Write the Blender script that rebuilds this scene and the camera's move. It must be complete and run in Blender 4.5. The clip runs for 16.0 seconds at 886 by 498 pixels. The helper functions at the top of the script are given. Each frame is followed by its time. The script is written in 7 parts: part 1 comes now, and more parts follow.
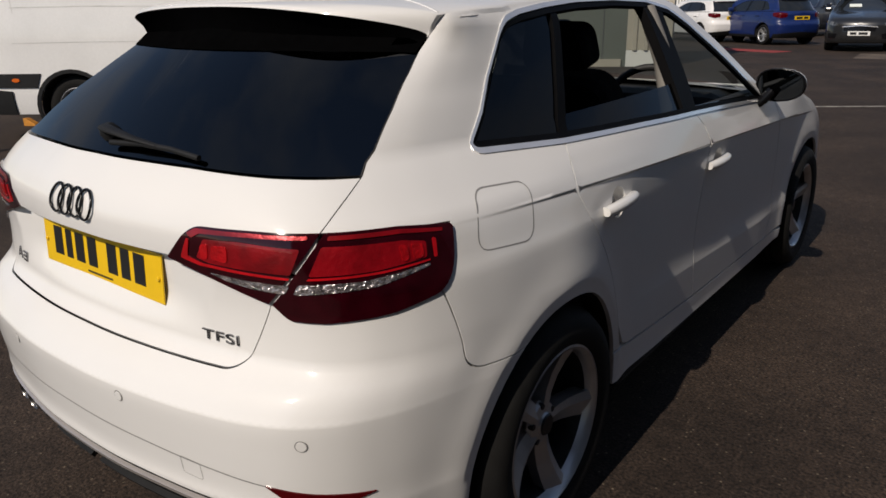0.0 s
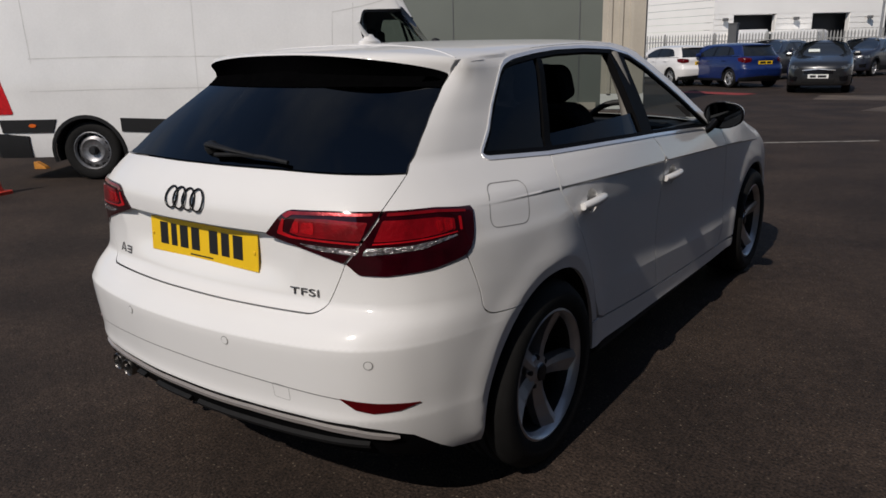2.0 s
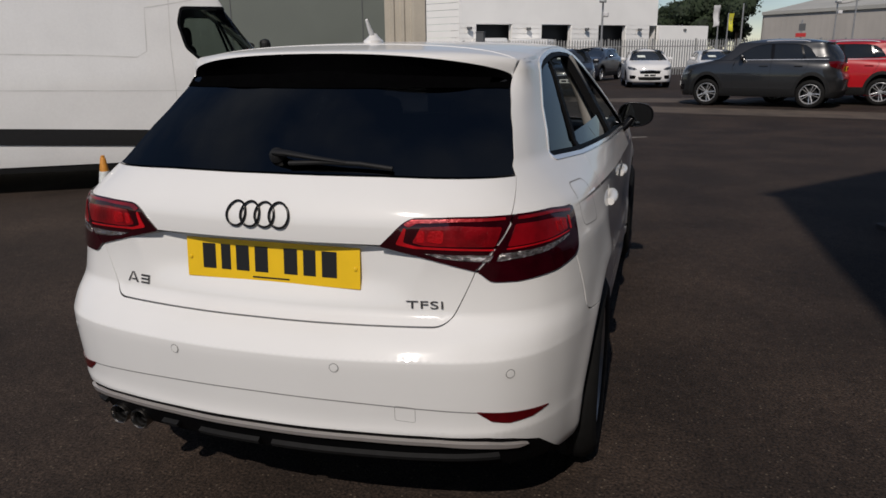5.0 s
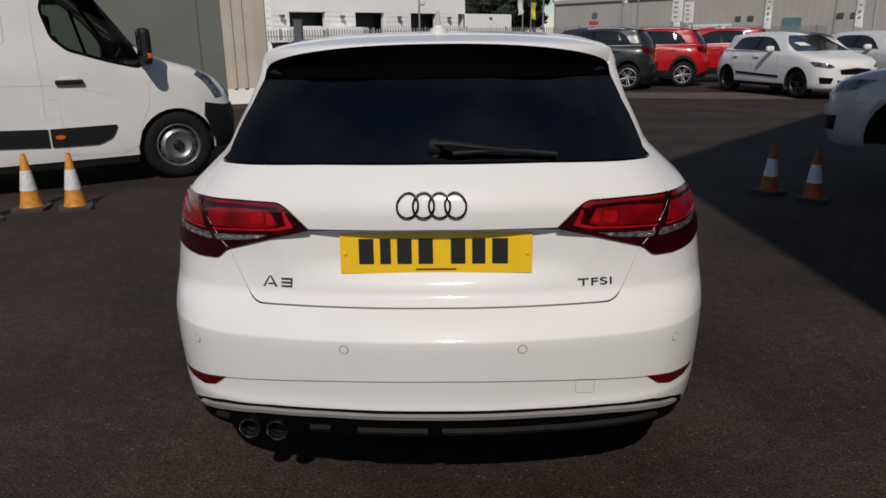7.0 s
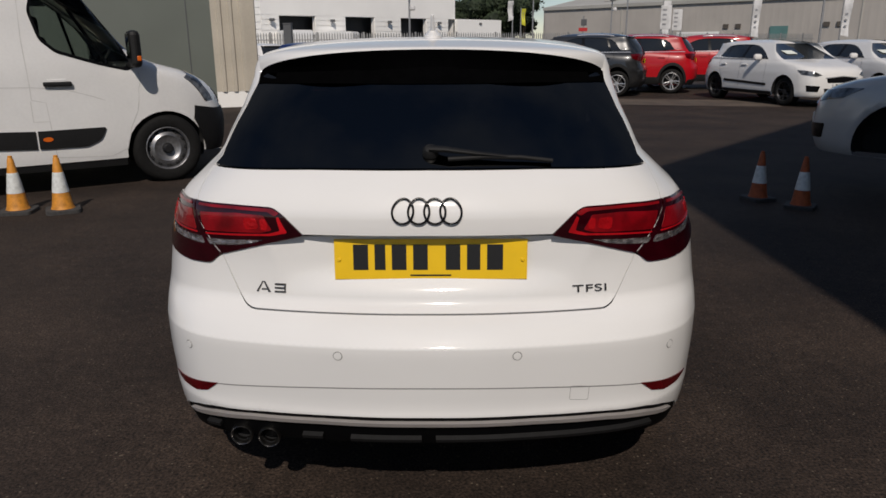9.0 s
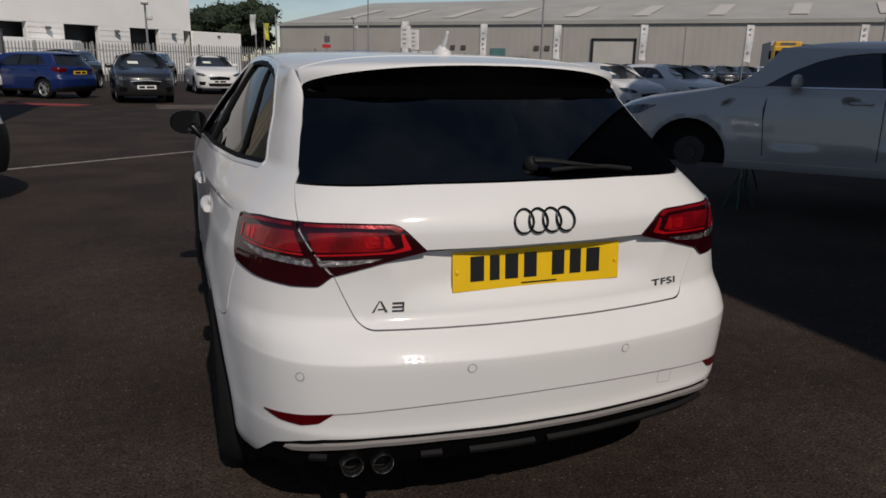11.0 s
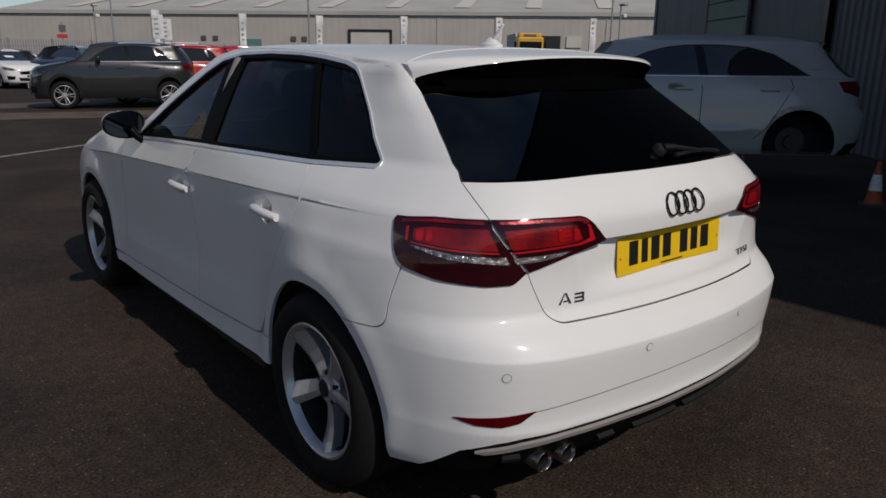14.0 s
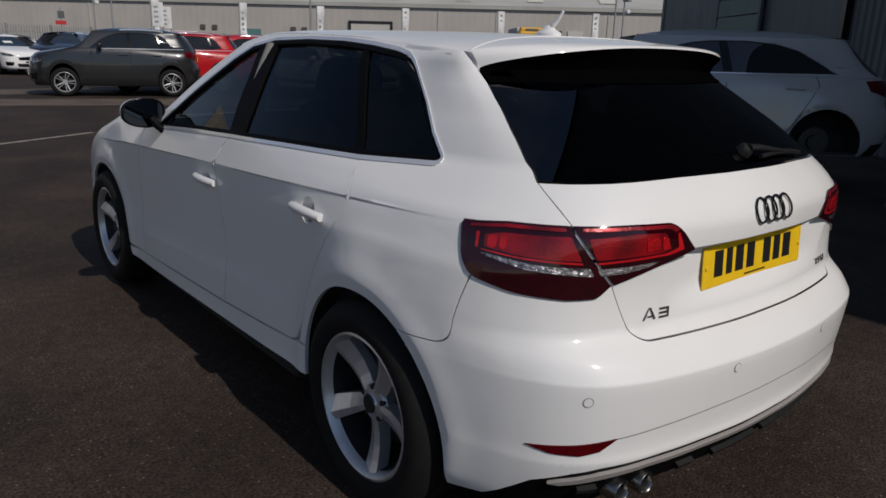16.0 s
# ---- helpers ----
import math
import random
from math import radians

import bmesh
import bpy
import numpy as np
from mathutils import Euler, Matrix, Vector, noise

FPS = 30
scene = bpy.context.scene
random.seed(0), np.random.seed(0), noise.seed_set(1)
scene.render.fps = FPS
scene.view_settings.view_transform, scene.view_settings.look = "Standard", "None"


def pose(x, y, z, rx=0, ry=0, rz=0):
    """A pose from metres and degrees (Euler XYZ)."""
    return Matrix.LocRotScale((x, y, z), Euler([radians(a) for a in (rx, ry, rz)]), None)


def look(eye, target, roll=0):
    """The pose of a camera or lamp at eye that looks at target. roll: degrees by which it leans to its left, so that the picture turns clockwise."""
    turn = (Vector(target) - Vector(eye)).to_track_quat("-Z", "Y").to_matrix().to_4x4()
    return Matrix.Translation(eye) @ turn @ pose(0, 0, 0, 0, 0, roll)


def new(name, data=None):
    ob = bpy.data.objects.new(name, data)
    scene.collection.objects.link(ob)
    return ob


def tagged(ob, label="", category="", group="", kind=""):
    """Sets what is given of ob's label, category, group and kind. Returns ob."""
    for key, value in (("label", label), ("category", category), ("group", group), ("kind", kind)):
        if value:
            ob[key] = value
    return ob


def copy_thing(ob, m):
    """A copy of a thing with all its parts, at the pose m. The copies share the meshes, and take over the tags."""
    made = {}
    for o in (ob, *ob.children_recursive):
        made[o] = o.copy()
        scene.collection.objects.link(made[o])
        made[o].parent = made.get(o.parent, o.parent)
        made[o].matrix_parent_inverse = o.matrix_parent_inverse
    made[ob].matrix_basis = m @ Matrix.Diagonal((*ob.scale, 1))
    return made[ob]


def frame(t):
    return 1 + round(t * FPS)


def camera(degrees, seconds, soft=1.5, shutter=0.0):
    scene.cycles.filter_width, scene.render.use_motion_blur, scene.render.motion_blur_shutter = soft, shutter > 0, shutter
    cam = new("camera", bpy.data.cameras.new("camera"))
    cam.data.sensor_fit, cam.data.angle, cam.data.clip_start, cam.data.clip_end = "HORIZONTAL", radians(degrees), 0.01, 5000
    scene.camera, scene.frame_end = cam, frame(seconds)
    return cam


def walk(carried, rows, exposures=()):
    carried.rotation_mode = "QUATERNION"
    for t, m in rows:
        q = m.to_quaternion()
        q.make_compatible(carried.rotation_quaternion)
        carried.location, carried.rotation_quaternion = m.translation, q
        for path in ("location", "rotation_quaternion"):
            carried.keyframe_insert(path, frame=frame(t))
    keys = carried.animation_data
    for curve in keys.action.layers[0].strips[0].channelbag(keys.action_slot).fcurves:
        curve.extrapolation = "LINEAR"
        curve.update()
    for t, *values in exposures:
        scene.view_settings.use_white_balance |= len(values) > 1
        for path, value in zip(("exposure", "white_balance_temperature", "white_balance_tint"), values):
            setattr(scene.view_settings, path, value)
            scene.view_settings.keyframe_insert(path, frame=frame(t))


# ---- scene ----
from mathutils import geometry

FOV = 63.43
cam = camera(FOV, 16.0, soft=1.6)
# seconds, x, y, z, and the three Euler angles in degrees
ROWS = [
    (0, 1.5942, -0.6385, 1.3460, 71.244, 0.889, 37.580),
    (0.5, 1.7412, -0.8579, 1.3390, 71.784, 1.205, 37.510),
    (1, 1.8239, -1.0464, 1.3591, 73.639, 0.893, 35.848),
    (1.5, 1.8419, -1.1653, 1.3483, 74.228, 1.187, 35.488),
    (2, 1.8514, -1.1620, 1.3460, 74.738, 1.349, 35.908),
    (2.5, 1.8544, -1.1476, 1.3493, 74.754, 1.220, 36.449),
    (3, 1.8503, -1.1529, 1.3455, 74.371, 0.990, 36.416),
    (3.2, 1.8213, -1.1682, 1.3468, 74.105, 0.611, 35.265),
    (5.3, 0.8047, -1.6205, 1.3512, 74.111, 0.097, 13.711),
    (5.5, 0.6889, -1.6636, 1.3636, 73.259, -0.081, 12.238),
    (6, 0.4136, -1.6835, 1.3483, 74.309, 1.757, 7.827),
    (6.5, 0.2206, -1.7050, 1.3645, 73.878, -0.570, 4.092),
    (7, 0.0779, -1.7463, 1.3647, 73.692, 0.781, 1.335),
    (7.5, 0.0751, -1.7423, 1.3678, 74.259, 0.257, 1.745),
    (8, 0.0947, -1.7373, 1.3647, 73.849, 0.450, 1.782),
    (8.5, 0.0986, -1.7391, 1.3651, 73.914, 0.612, 1.676),
    (9, 0.0614, -1.7392, 1.3666, 74.056, 0.279, 0.547),
    (9.2, 0.0117, -1.7449, 1.3688, 74.240, 0.242, -1.425),
    (11.3, -1.0760, -1.5625, 1.3547, 75.797, -0.306, -22.408),
    (11.5, -1.1702, -1.5137, 1.3233, 76.212, 0.348, -23.971),
    (12, -1.3579, -1.3875, 1.3435, 75.561, -1.058, -28.669),
    (12.5, -1.5585, -1.2973, 1.3503, 75.218, -0.195, -34.689),
    (13, -1.6638, -1.1863, 1.3464, 74.742, 0.569, -34.986),
    (13.5, -1.7397, -1.1225, 1.3455, 74.662, -0.580, -37.128),
    (14, -1.8490, -1.0818, 1.3487, 75.011, -0.764, -38.898),
    (14.5, -1.8766, -1.0706, 1.3434, 74.890, -1.395, -39.358),
    (15, -1.8817, -1.0665, 1.3438, 74.714, -1.495, -39.477),
    (15.5, -1.9004, -1.0360, 1.3395, 74.450, -1.612, -39.900),
    (16, -1.8738, -0.8202, 1.3284, 74.513, -1.707, -38.967),
]
walk(cam, [(t, pose(x, y, z, rx, ry, rz)) for t, x, y, z, rx, ry, rz in ROWS], exposures=[(0.0, 0.36, 7150, 13), (0.7, 0.16, 6950, 13), (3.2, 0.12, 6750, 13), (5.5, -0.02, 6800, 13), (9.0, 0.02, 6900, 13), (11.5, -0.18, 6950, 13), (15.2, -0.06, 6650, 12), (16.0, -0.01, 6650, 12)])

# ---- sky and sun ----
SUN_EL, SUN_AZ = 43.0, 179.3      # degrees: height, and compass from +y clockwise
world = bpy.data.worlds.new("sky")
scene.world = world
world.use_nodes = True
wn, wl = world.node_tree.nodes, world.node_tree.links
wn.clear()
w_out = wn.new("ShaderNodeOutputWorld")
w_bg = wn.new("ShaderNodeBackground")
w_sky = wn.new("ShaderNodeTexSky")
w_sky.sky_type = "NISHITA"
w_sky.sun_disc = False
w_sky.sun_elevation = radians(SUN_EL)
w_sky.sun_rotation = radians(SUN_AZ)
w_sky.air_density, w_sky.dust_density, w_sky.ozone_density = 0.9, 0.1, 3.0
w_bg.inputs["Strength"].default_value = 0.075
# broken cloud over the blue
w_tc = wn.new("ShaderNodeTexCoord")
w_map = wn.new("ShaderNodeMapping")
w_map.inputs["Scale"].default_value = (1.0, 1.0, 3.2)
w_map.inputs["Rotation"].default_value = (0.0, 0.0, math.pi)
w_no = wn.new("ShaderNodeTexNoise")
w_no.inputs["Scale"].default_value, w_no.inputs["Detail"].default_value = 2.2, 8.0
w_ra = wn.new("ShaderNodeValToRGB")
w_ra.color_ramp.elements[0].position, w_ra.color_ramp.elements[1].position = 0.43, 0.70
w_mix = wn.new("ShaderNodeMixRGB")
w_mix.inputs["Color2"].default_value = (2.6, 3.0, 3.7, 1)
wl.new(w_tc.outputs["Generated"], w_map.inputs["Vector"])
wl.new(w_map.outputs["Vector"], w_no.inputs["Vector"])
wl.new(w_no.outputs["Fac"], w_ra.inputs["Fac"])
w_mul = wn.new("ShaderNodeMath")
w_mul.operation = "MULTIPLY"
w_mul.inputs[1].default_value = 0.85
wl.new(w_ra.outputs["Color"], w_mul.inputs[0])
wl.new(w_mul.outputs["Value"], w_mix.inputs["Fac"])
wl.new(w_sky.outputs["Color"], w_mix.inputs["Color1"])
wl.new(w_mix.outputs["Color"], w_bg.inputs["Color"])
wl.new(w_bg.outputs["Background"], w_out.inputs["Surface"])

sun_data = bpy.data.lights.new("sun", "SUN")
sun_data.energy, sun_data.angle, sun_data.color = 2.95, radians(0.53), (1.0, 0.955, 0.89)
sun = new("sun", sun_data)
_az, _el = radians(SUN_AZ), radians(SUN_EL)
SUN_DIR = Vector((math.sin(_az) * math.cos(_el), math.cos(_az) * math.cos(_el), math.sin(_el)))
sun.matrix_world = look(SUN_DIR * 60, (0, 0, 0))


# ---- materials ----
def material(name, color, rough=0.5, metal=0.0, coat=0.0, spec=0.5, vary=0.0, scale=8.0, bump=0.0, bump_scale=200.0,
             color2=None, fine=0.0, fine_scale=300.0, rough_vary=0.0, coat_rough=0.04):
    """A principled material with stains (vary, at scale) and grain (fine, at fine_scale), in metres of the object's own space."""
    m = bpy.data.materials.new(name)
    m.use_nodes = True
    n, l = m.node_tree.nodes, m.node_tree.links
    b = n["Principled BSDF"]
    b.inputs["Base Color"].default_value = (*color, 1)
    b.inputs["Roughness"].default_value = rough
    b.inputs["Metallic"].default_value = metal
    b.inputs["Coat Weight"].default_value = coat
    b.inputs["Coat Roughness"].default_value = coat_rough
    b.inputs["Specular IOR Level"].default_value = spec
    tc = n.new("ShaderNodeTexCoord")
    if vary or fine or color2 or rough_vary:
        no = n.new("ShaderNodeTexNoise")
        no.inputs["Scale"].default_value, no.inputs["Detail"].default_value = scale, 6.0
        l.new(tc.outputs["Object"], no.inputs["Vector"])
        mix = n.new("ShaderNodeMixRGB")
        c2 = color2 or tuple(c * (1 - vary) for c in color)
        mix.inputs["Color1"].default_value, mix.inputs["Color2"].default_value = (*color, 1), (*c2, 1)
        ramp = n.new("ShaderNodeValToRGB")
        ramp.color_ramp.elements[0].position, ramp.color_ramp.elements[1].position = 0.38, 0.68
        l.new(no.outputs["Fac"], ramp.inputs["Fac"])
        l.new(ramp.outputs["Color"], mix.inputs["Fac"])
        last = mix.outputs["Color"]
        if fine:
            nf = n.new("ShaderNodeTexNoise")
            nf.inputs["Scale"].default_value, nf.inputs["Detail"].default_value = fine_scale, 3.0
            l.new(tc.outputs["Object"], nf.inputs["Vector"])
            rf = n.new("ShaderNodeMapRange")
            rf.inputs["From Min"].default_value, rf.inputs["From Max"].default_value = 0.3, 0.7
            rf.inputs["To Min"].default_value, rf.inputs["To Max"].default_value = 1 - fine, 1 + fine
            l.new(nf.outputs["Fac"], rf.inputs["Value"])
            mm = n.new("ShaderNodeVectorMath")
            mm.operation = "SCALE"
            l.new(last, mm.inputs[0])
            l.new(rf.outputs["Result"], mm.inputs["Scale"])
            last = mm.outputs["Vector"]
        l.new(last, b.inputs["Base Color"])
        if rough_vary:
            rr = n.new("ShaderNodeMapRange")
            rr.inputs["To Min"].default_value, rr.inputs["To Max"].default_value = rough - rough_vary, rough + rough_vary
            l.new(no.outputs["Fac"], rr.inputs["Value"])
            l.new(rr.outputs["Result"], b.inputs["Roughness"])
    if bump:
        nb = n.new("ShaderNodeTexNoise")
        nb.inputs["Scale"].default_value, nb.inputs["Detail"].default_value = bump_scale, 4.0
        l.new(tc.outputs["Object"], nb.inputs["Vector"])
        bp = n.new("ShaderNodeBump")
        bp.inputs["Strength"].default_value, bp.inputs["Distance"].default_value = bump, 0.01
        l.new(nb.outputs["Fac"], bp.inputs["Height"])
        l.new(bp.outputs["Normal"], b.inputs["Normal"])
    return m


def glass(name, tint, gloss=1.0, base=0.043):
    """Thin tinted glass: lets tinted light through, mirrors by Fresnel."""
    m = bpy.data.materials.new(name)
    m.use_nodes = True
    n, l = m.node_tree.nodes, m.node_tree.links
    n.remove(n["Principled BSDF"])
    tr, gl, lw, pw, ad, mx = (n.new("ShaderNode" + k) for k in ("BsdfTransparent", "BsdfGlossy", "LayerWeight", "Math", "Math", "MixShader"))
    tr.inputs["Color"].default_value = (*tint, 1)
    gl.inputs["Roughness"].default_value = 0.01
    gl.inputs["Color"].default_value = (gloss, gloss, gloss, 1)
    # Schlick's curve for glass
    lw.inputs["Blend"].default_value = 0.5
    pw.operation, pw.inputs[1].default_value = "POWER", 5.0
    ad.operation, ad.inputs[1].default_value, ad.inputs[2].default_value = "MULTIPLY_ADD", 1 - base, base
    l.new(lw.outputs["Facing"], pw.inputs[0])
    l.new(pw.outputs["Value"], ad.inputs[0])
    l.new(ad.outputs["Value"], mx.inputs["Fac"])
    l.new(tr.outputs["BSDF"], mx.inputs[1])
    l.new(gl.outputs["BSDF"], mx.inputs[2])
    l.new(mx.outputs["Shader"], n["Material Output"].inputs["Surface"])
    return m


WHITE = material("white_paint", (0.72, 0.712, 0.70), 0.45, coat=0.75, spec=0.15, vary=0.025, scale=3.0, coat_rough=0.07)
VAN_WHITE = material("van_white_paint", (0.72, 0.715, 0.705), 0.4, coat=0.5, vary=0.06, scale=2.2, fine=0.02, fine_scale=40)
BLACK_IN = material("dark_inside", (0.008, 0.008, 0.009), 0.9)
PLASTIC = material("black_plastic", (0.009, 0.009, 0.0095), 0.6, spec=0.3, vary=0.3, scale=30, bump=0.12, bump_scale=900)
GLOSS_BLACK = material("gloss_black", (0.006, 0.006, 0.007), 0.2, spec=0.25, vary=0.2, scale=30)
BLACK_SATIN = material("satin_black", (0.003, 0.003, 0.0035), 0.6, spec=0.06, vary=0.2, scale=30)
# unreflecting black for the spoiler lip and the band added over its reflection
FLAT_BLACK = material("flat_black", (0.0018, 0.0018, 0.002), 0.7, spec=0.0, vary=0.2, scale=30)
RUBBER = material("tyre_rubber", (0.0075, 0.0072, 0.007), 0.8, spec=0.25, vary=0.35, scale=25, bump=0.2, bump_scale=500)
ALLOY = material("silver_alloy", (0.54, 0.54, 0.55), 0.34, metal=0.65, coat=0.3, vary=0.12, scale=18, rough_vary=0.06)
ALLOY_DARK = material("dark_alloy", (0.045, 0.045, 0.047), 0.45, metal=0.7, vary=0.2, scale=30)
STEEL = material("steel_wheel", (0.30, 0.30, 0.31), 0.42, metal=0.8, vary=0.3, scale=30)
CHROME = material("chrome", (0.80, 0.80, 0.81), 0.16, metal=0.6, vary=0.06, scale=20)
SATIN = material("satin_aluminium", (0.62, 0.58, 0.56), 0.30, metal=0.6, vary=0.08, scale=10)
# disc metal kept dark so the gaps between spokes look shaded
DISC = material("brake_disc", (0.07, 0.066, 0.062), 0.5, metal=0.8, vary=0.3, scale=40)
EXHAUST = material("exhaust_steel", (0.26, 0.25, 0.24), 0.3, metal=1.0, vary=0.3, scale=40)
GLASS_REAR = glass("privacy_glass", (0.012, 0.013, 0.016), 0.95, 0.055)
GLASS_QUARTER = glass("quarter_window_glass", (0.012, 0.013, 0.016), 0.6)
GLASS_SIDE = glass("tinted_glass", (0.05, 0.055, 0.055), 0.65)
GLASS_CLEAR = glass("clear_glass", (0.62, 0.67, 0.64))
GLASS_DOOR = glass("green_tinted_glass", (0.15, 0.17, 0.165), 0.8)
GLASS_SCREEN = glass("windscreen_glass", (0.50, 0.54, 0.52), 0.3)
GLASS_DARK = material("dark_car_glass", (0.012, 0.014, 0.016), 0.03, coat=0.0, spec=0.7)
LENS = material("red_lens", (0.085, 0.001, 0.003), 0.12, spec=0.3, coat=0.15, vary=0.3, scale=40)
LENS_DARK = material("dark_red_lens", (0.026, 0.0006, 0.003), 0.10, spec=0.4, coat=0.4, vary=0.4, scale=24)
LENS_BRIGHT = material("bright_red_lens", (0.80, 0.010, 0.018), 0.25, metal=0.5, coat=0.6, vary=0.35, scale=30, bump=0.3, bump_scale=90)
LENS_MID = material("mid_red_lens", (0.36, 0.003, 0.009), 0.32, metal=0.35, coat=0.6, vary=0.6, scale=14, bump=0.15, bump_scale=90)
LENS_BAR = material("red_light_bar", (0.72, 0.008, 0.016), 0.28, metal=0.3, coat=0.6, vary=0.4, scale=18, bump=0.1, bump_scale=90)
LENS_CLEAR = material("clear_lens", (0.55, 0.50, 0.50), 0.2, metal=0.8, coat=1.0, vary=0.85, scale=60, bump=0.9, bump_scale=90)
AMBER = material("amber_lens", (0.65, 0.12, 0.01), 0.15, coat=1.0)
PLATE_YELLOW = material("yellow_plate", (0.80, 0.50, 0.015), 0.35, coat=0.3, vary=0.05, scale=20)
PLATE_WHITE = material("white_plate", (0.78, 0.78, 0.76), 0.35, coat=0.3)
INK = material("black_ink", (0.012, 0.012, 0.013), 0.4)
FABRIC = material("dark_seat_fabric", (0.012, 0.012, 0.013), 0.9, spec=0.1, vary=0.4, scale=60, bump=0.2, bump_scale=700)
TRIM_GREY = material("grey_trim", (0.20, 0.19, 0.175), 0.7, vary=0.1, scale=10)
SCREEN = material("dark_dash", (0.015, 0.015, 0.016), 0.6, vary=0.3, scale=20)


# ---- building helpers ----
def finish(ob, mat, parent=None, label="", smooth=True):
    ob.data.materials.append(mat)
    if smooth:
        ob.data.polygons.foreach_set("use_smooth", [True] * len(ob.data.polygons))
    if parent is not None:
        ob.parent = parent
    if label:
        ob["label"] = label
    return ob


def raw(name, verts, faces, mat, parent=None, label="", smooth=False):
    me = bpy.data.meshes.new(name)
    me.from_pydata([tuple(map(float, v)) for v in verts], [], faces)
    me.update()
    return finish(new(name, me), mat, parent, label, smooth)


def part(name, bm, mat, parent=None, label="", smooth=False):
    bmesh.ops.recalc_face_normals(bm, faces=bm.faces)
    me = bpy.data.meshes.new(name)
    bm.to_mesh(me)
    bm.free()
    return finish(new(name, me), mat, parent, label, smooth)


def auto_smooth(ob, angle=35):
    """Smooth faces, with edges sharper than the angle kept."""
    bm = bmesh.new()
    bm.from_mesh(ob.data)
    for f in bm.faces:
        f.smooth = True
    for e in bm.edges:
        if len(e.link_faces) == 2 and e.calc_face_angle(0) > radians(angle):
            e.smooth = False
    bm.to_mesh(ob.data)
    bm.free()
    return ob


def add_box(bm, c, size, bevel=0.0, m=None, seg=2):
    r = bmesh.ops.create_cube(bm, size=1.0)
    vs = r["verts"]
    bmesh.ops.scale(bm, vec=size, verts=vs)
    if bevel:
        es = list({e for v in vs for e in v.link_edges})
        rb = bmesh.ops.bevel(bm, geom=es, offset=bevel, segments=seg, affect="EDGES", profile=0.5)
        vs = list({v for f in rb["faces"] for v in f.verts} | {v for v in vs if v.is_valid})
        seen, stack = set(vs), list(vs)
        while stack:
            v = stack.pop()
            for e in v.link_edges:
                o = e.other_vert(v)
                if o not in seen:
                    seen.add(o)
                    stack.append(o)
        vs = list(seen)
    bmesh.ops.translate(bm, vec=c, verts=vs)
    if m is not None:
        bmesh.ops.transform(bm, matrix=m, verts=vs)
    return vs


def box(name, c, size, mat, parent=None, label="", bevel=0.0, m=None):
    bm = bmesh.new()
    add_box(bm, c, size, bevel, m)
    return part(name, bm, mat, parent, label)


def lathe(name, profile, mat, parent=None, label="", n=48, m=None, smooth=True, closed=False):
    """Turn a profile of (radius, height) round the local z axis."""
    verts, faces, k = [], [], len(profile)
    for i in range(n):
        a = 2 * math.pi * i / n
        verts += [Vector((r * math.cos(a), r * math.sin(a), h)) for r, h in profile]
    for i in range(n):
        j = (i + 1) % n
        for q in range(k if closed else k - 1):
            p = (q + 1) % k
            faces.append((i * k + q, j * k + q, j * k + p, i * k + p))
    if m is not None:
        verts = [m @ v for v in verts]
    return auto_smooth(raw(name, verts, faces, mat, parent, label, smooth), 40)


def tube(name, pts, r, mat, parent=None, label="", n=10, closed=False, flat=1.0):
    """A rod of radius r along points."""
    P = [Vector(p) for p in pts]
    verts, faces = [], []
    for i, p in enumerate(P):
        a = P[(i - 1) % len(P)] if (closed or i > 0) else p
        b = P[(i + 1) % len(P)] if (closed or i < len(P) - 1) else p
        d = (b - a).normalized()
        u = d.cross(Vector((0, 0, 1)))
        u = u.normalized() if u.length > 1e-4 else Vector((1, 0, 0))
        w = u.cross(d)
        rr = r[i] if isinstance(r, (list, tuple)) else r
        verts += [p + rr * (math.cos(t) * u + flat * math.sin(t) * w) for t in (2 * math.pi * k / n for k in range(n))]
    m = len(P)
    for i in range(m if closed else m - 1):
        j = (i + 1) % m
        faces += [(i * n + k, i * n + (k + 1) % n, j * n + (k + 1) % n, j * n + k) for k in range(n)]
    if not closed:
        faces += [tuple(range(n))[::-1], tuple((m - 1) * n + k for k in range(n))]
    return auto_smooth(raw(name, verts, faces, mat, parent, label, True), 50)


def prism(name, outline, depth, mat, parent=None, label="", m=None, bevel=0.0):
    """A flat outline in x, y raised by depth in z."""
    bm = bmesh.new()
    vs = [bm.verts.new((x, y, 0)) for x, y in outline]
    f = bm.faces.new(vs)
    r = bmesh.ops.extrude_face_region(bm, geom=[f])
    top = [v for v in r["geom"] if isinstance(v, bmesh.types.BMVert)]
    bmesh.ops.translate(bm, vec=(0, 0, depth), verts=top)
    if bevel:
        bmesh.ops.bevel(bm, geom=[e for e in bm.edges if all(v in top for v in e.verts)], offset=bevel, segments=2, affect="EDGES", profile=0.5)
    if m is not None:
        bmesh.ops.transform(bm, matrix=m, verts=bm.verts)
    return part(name, bm, mat, parent, label)


def empty(name, m=None, label="", category="", group=""):
    ob = new(name)
    ob.empty_display_size = 0.2
    if m is not None:
        ob.matrix_world = m
    return tagged(ob, label, category, group)


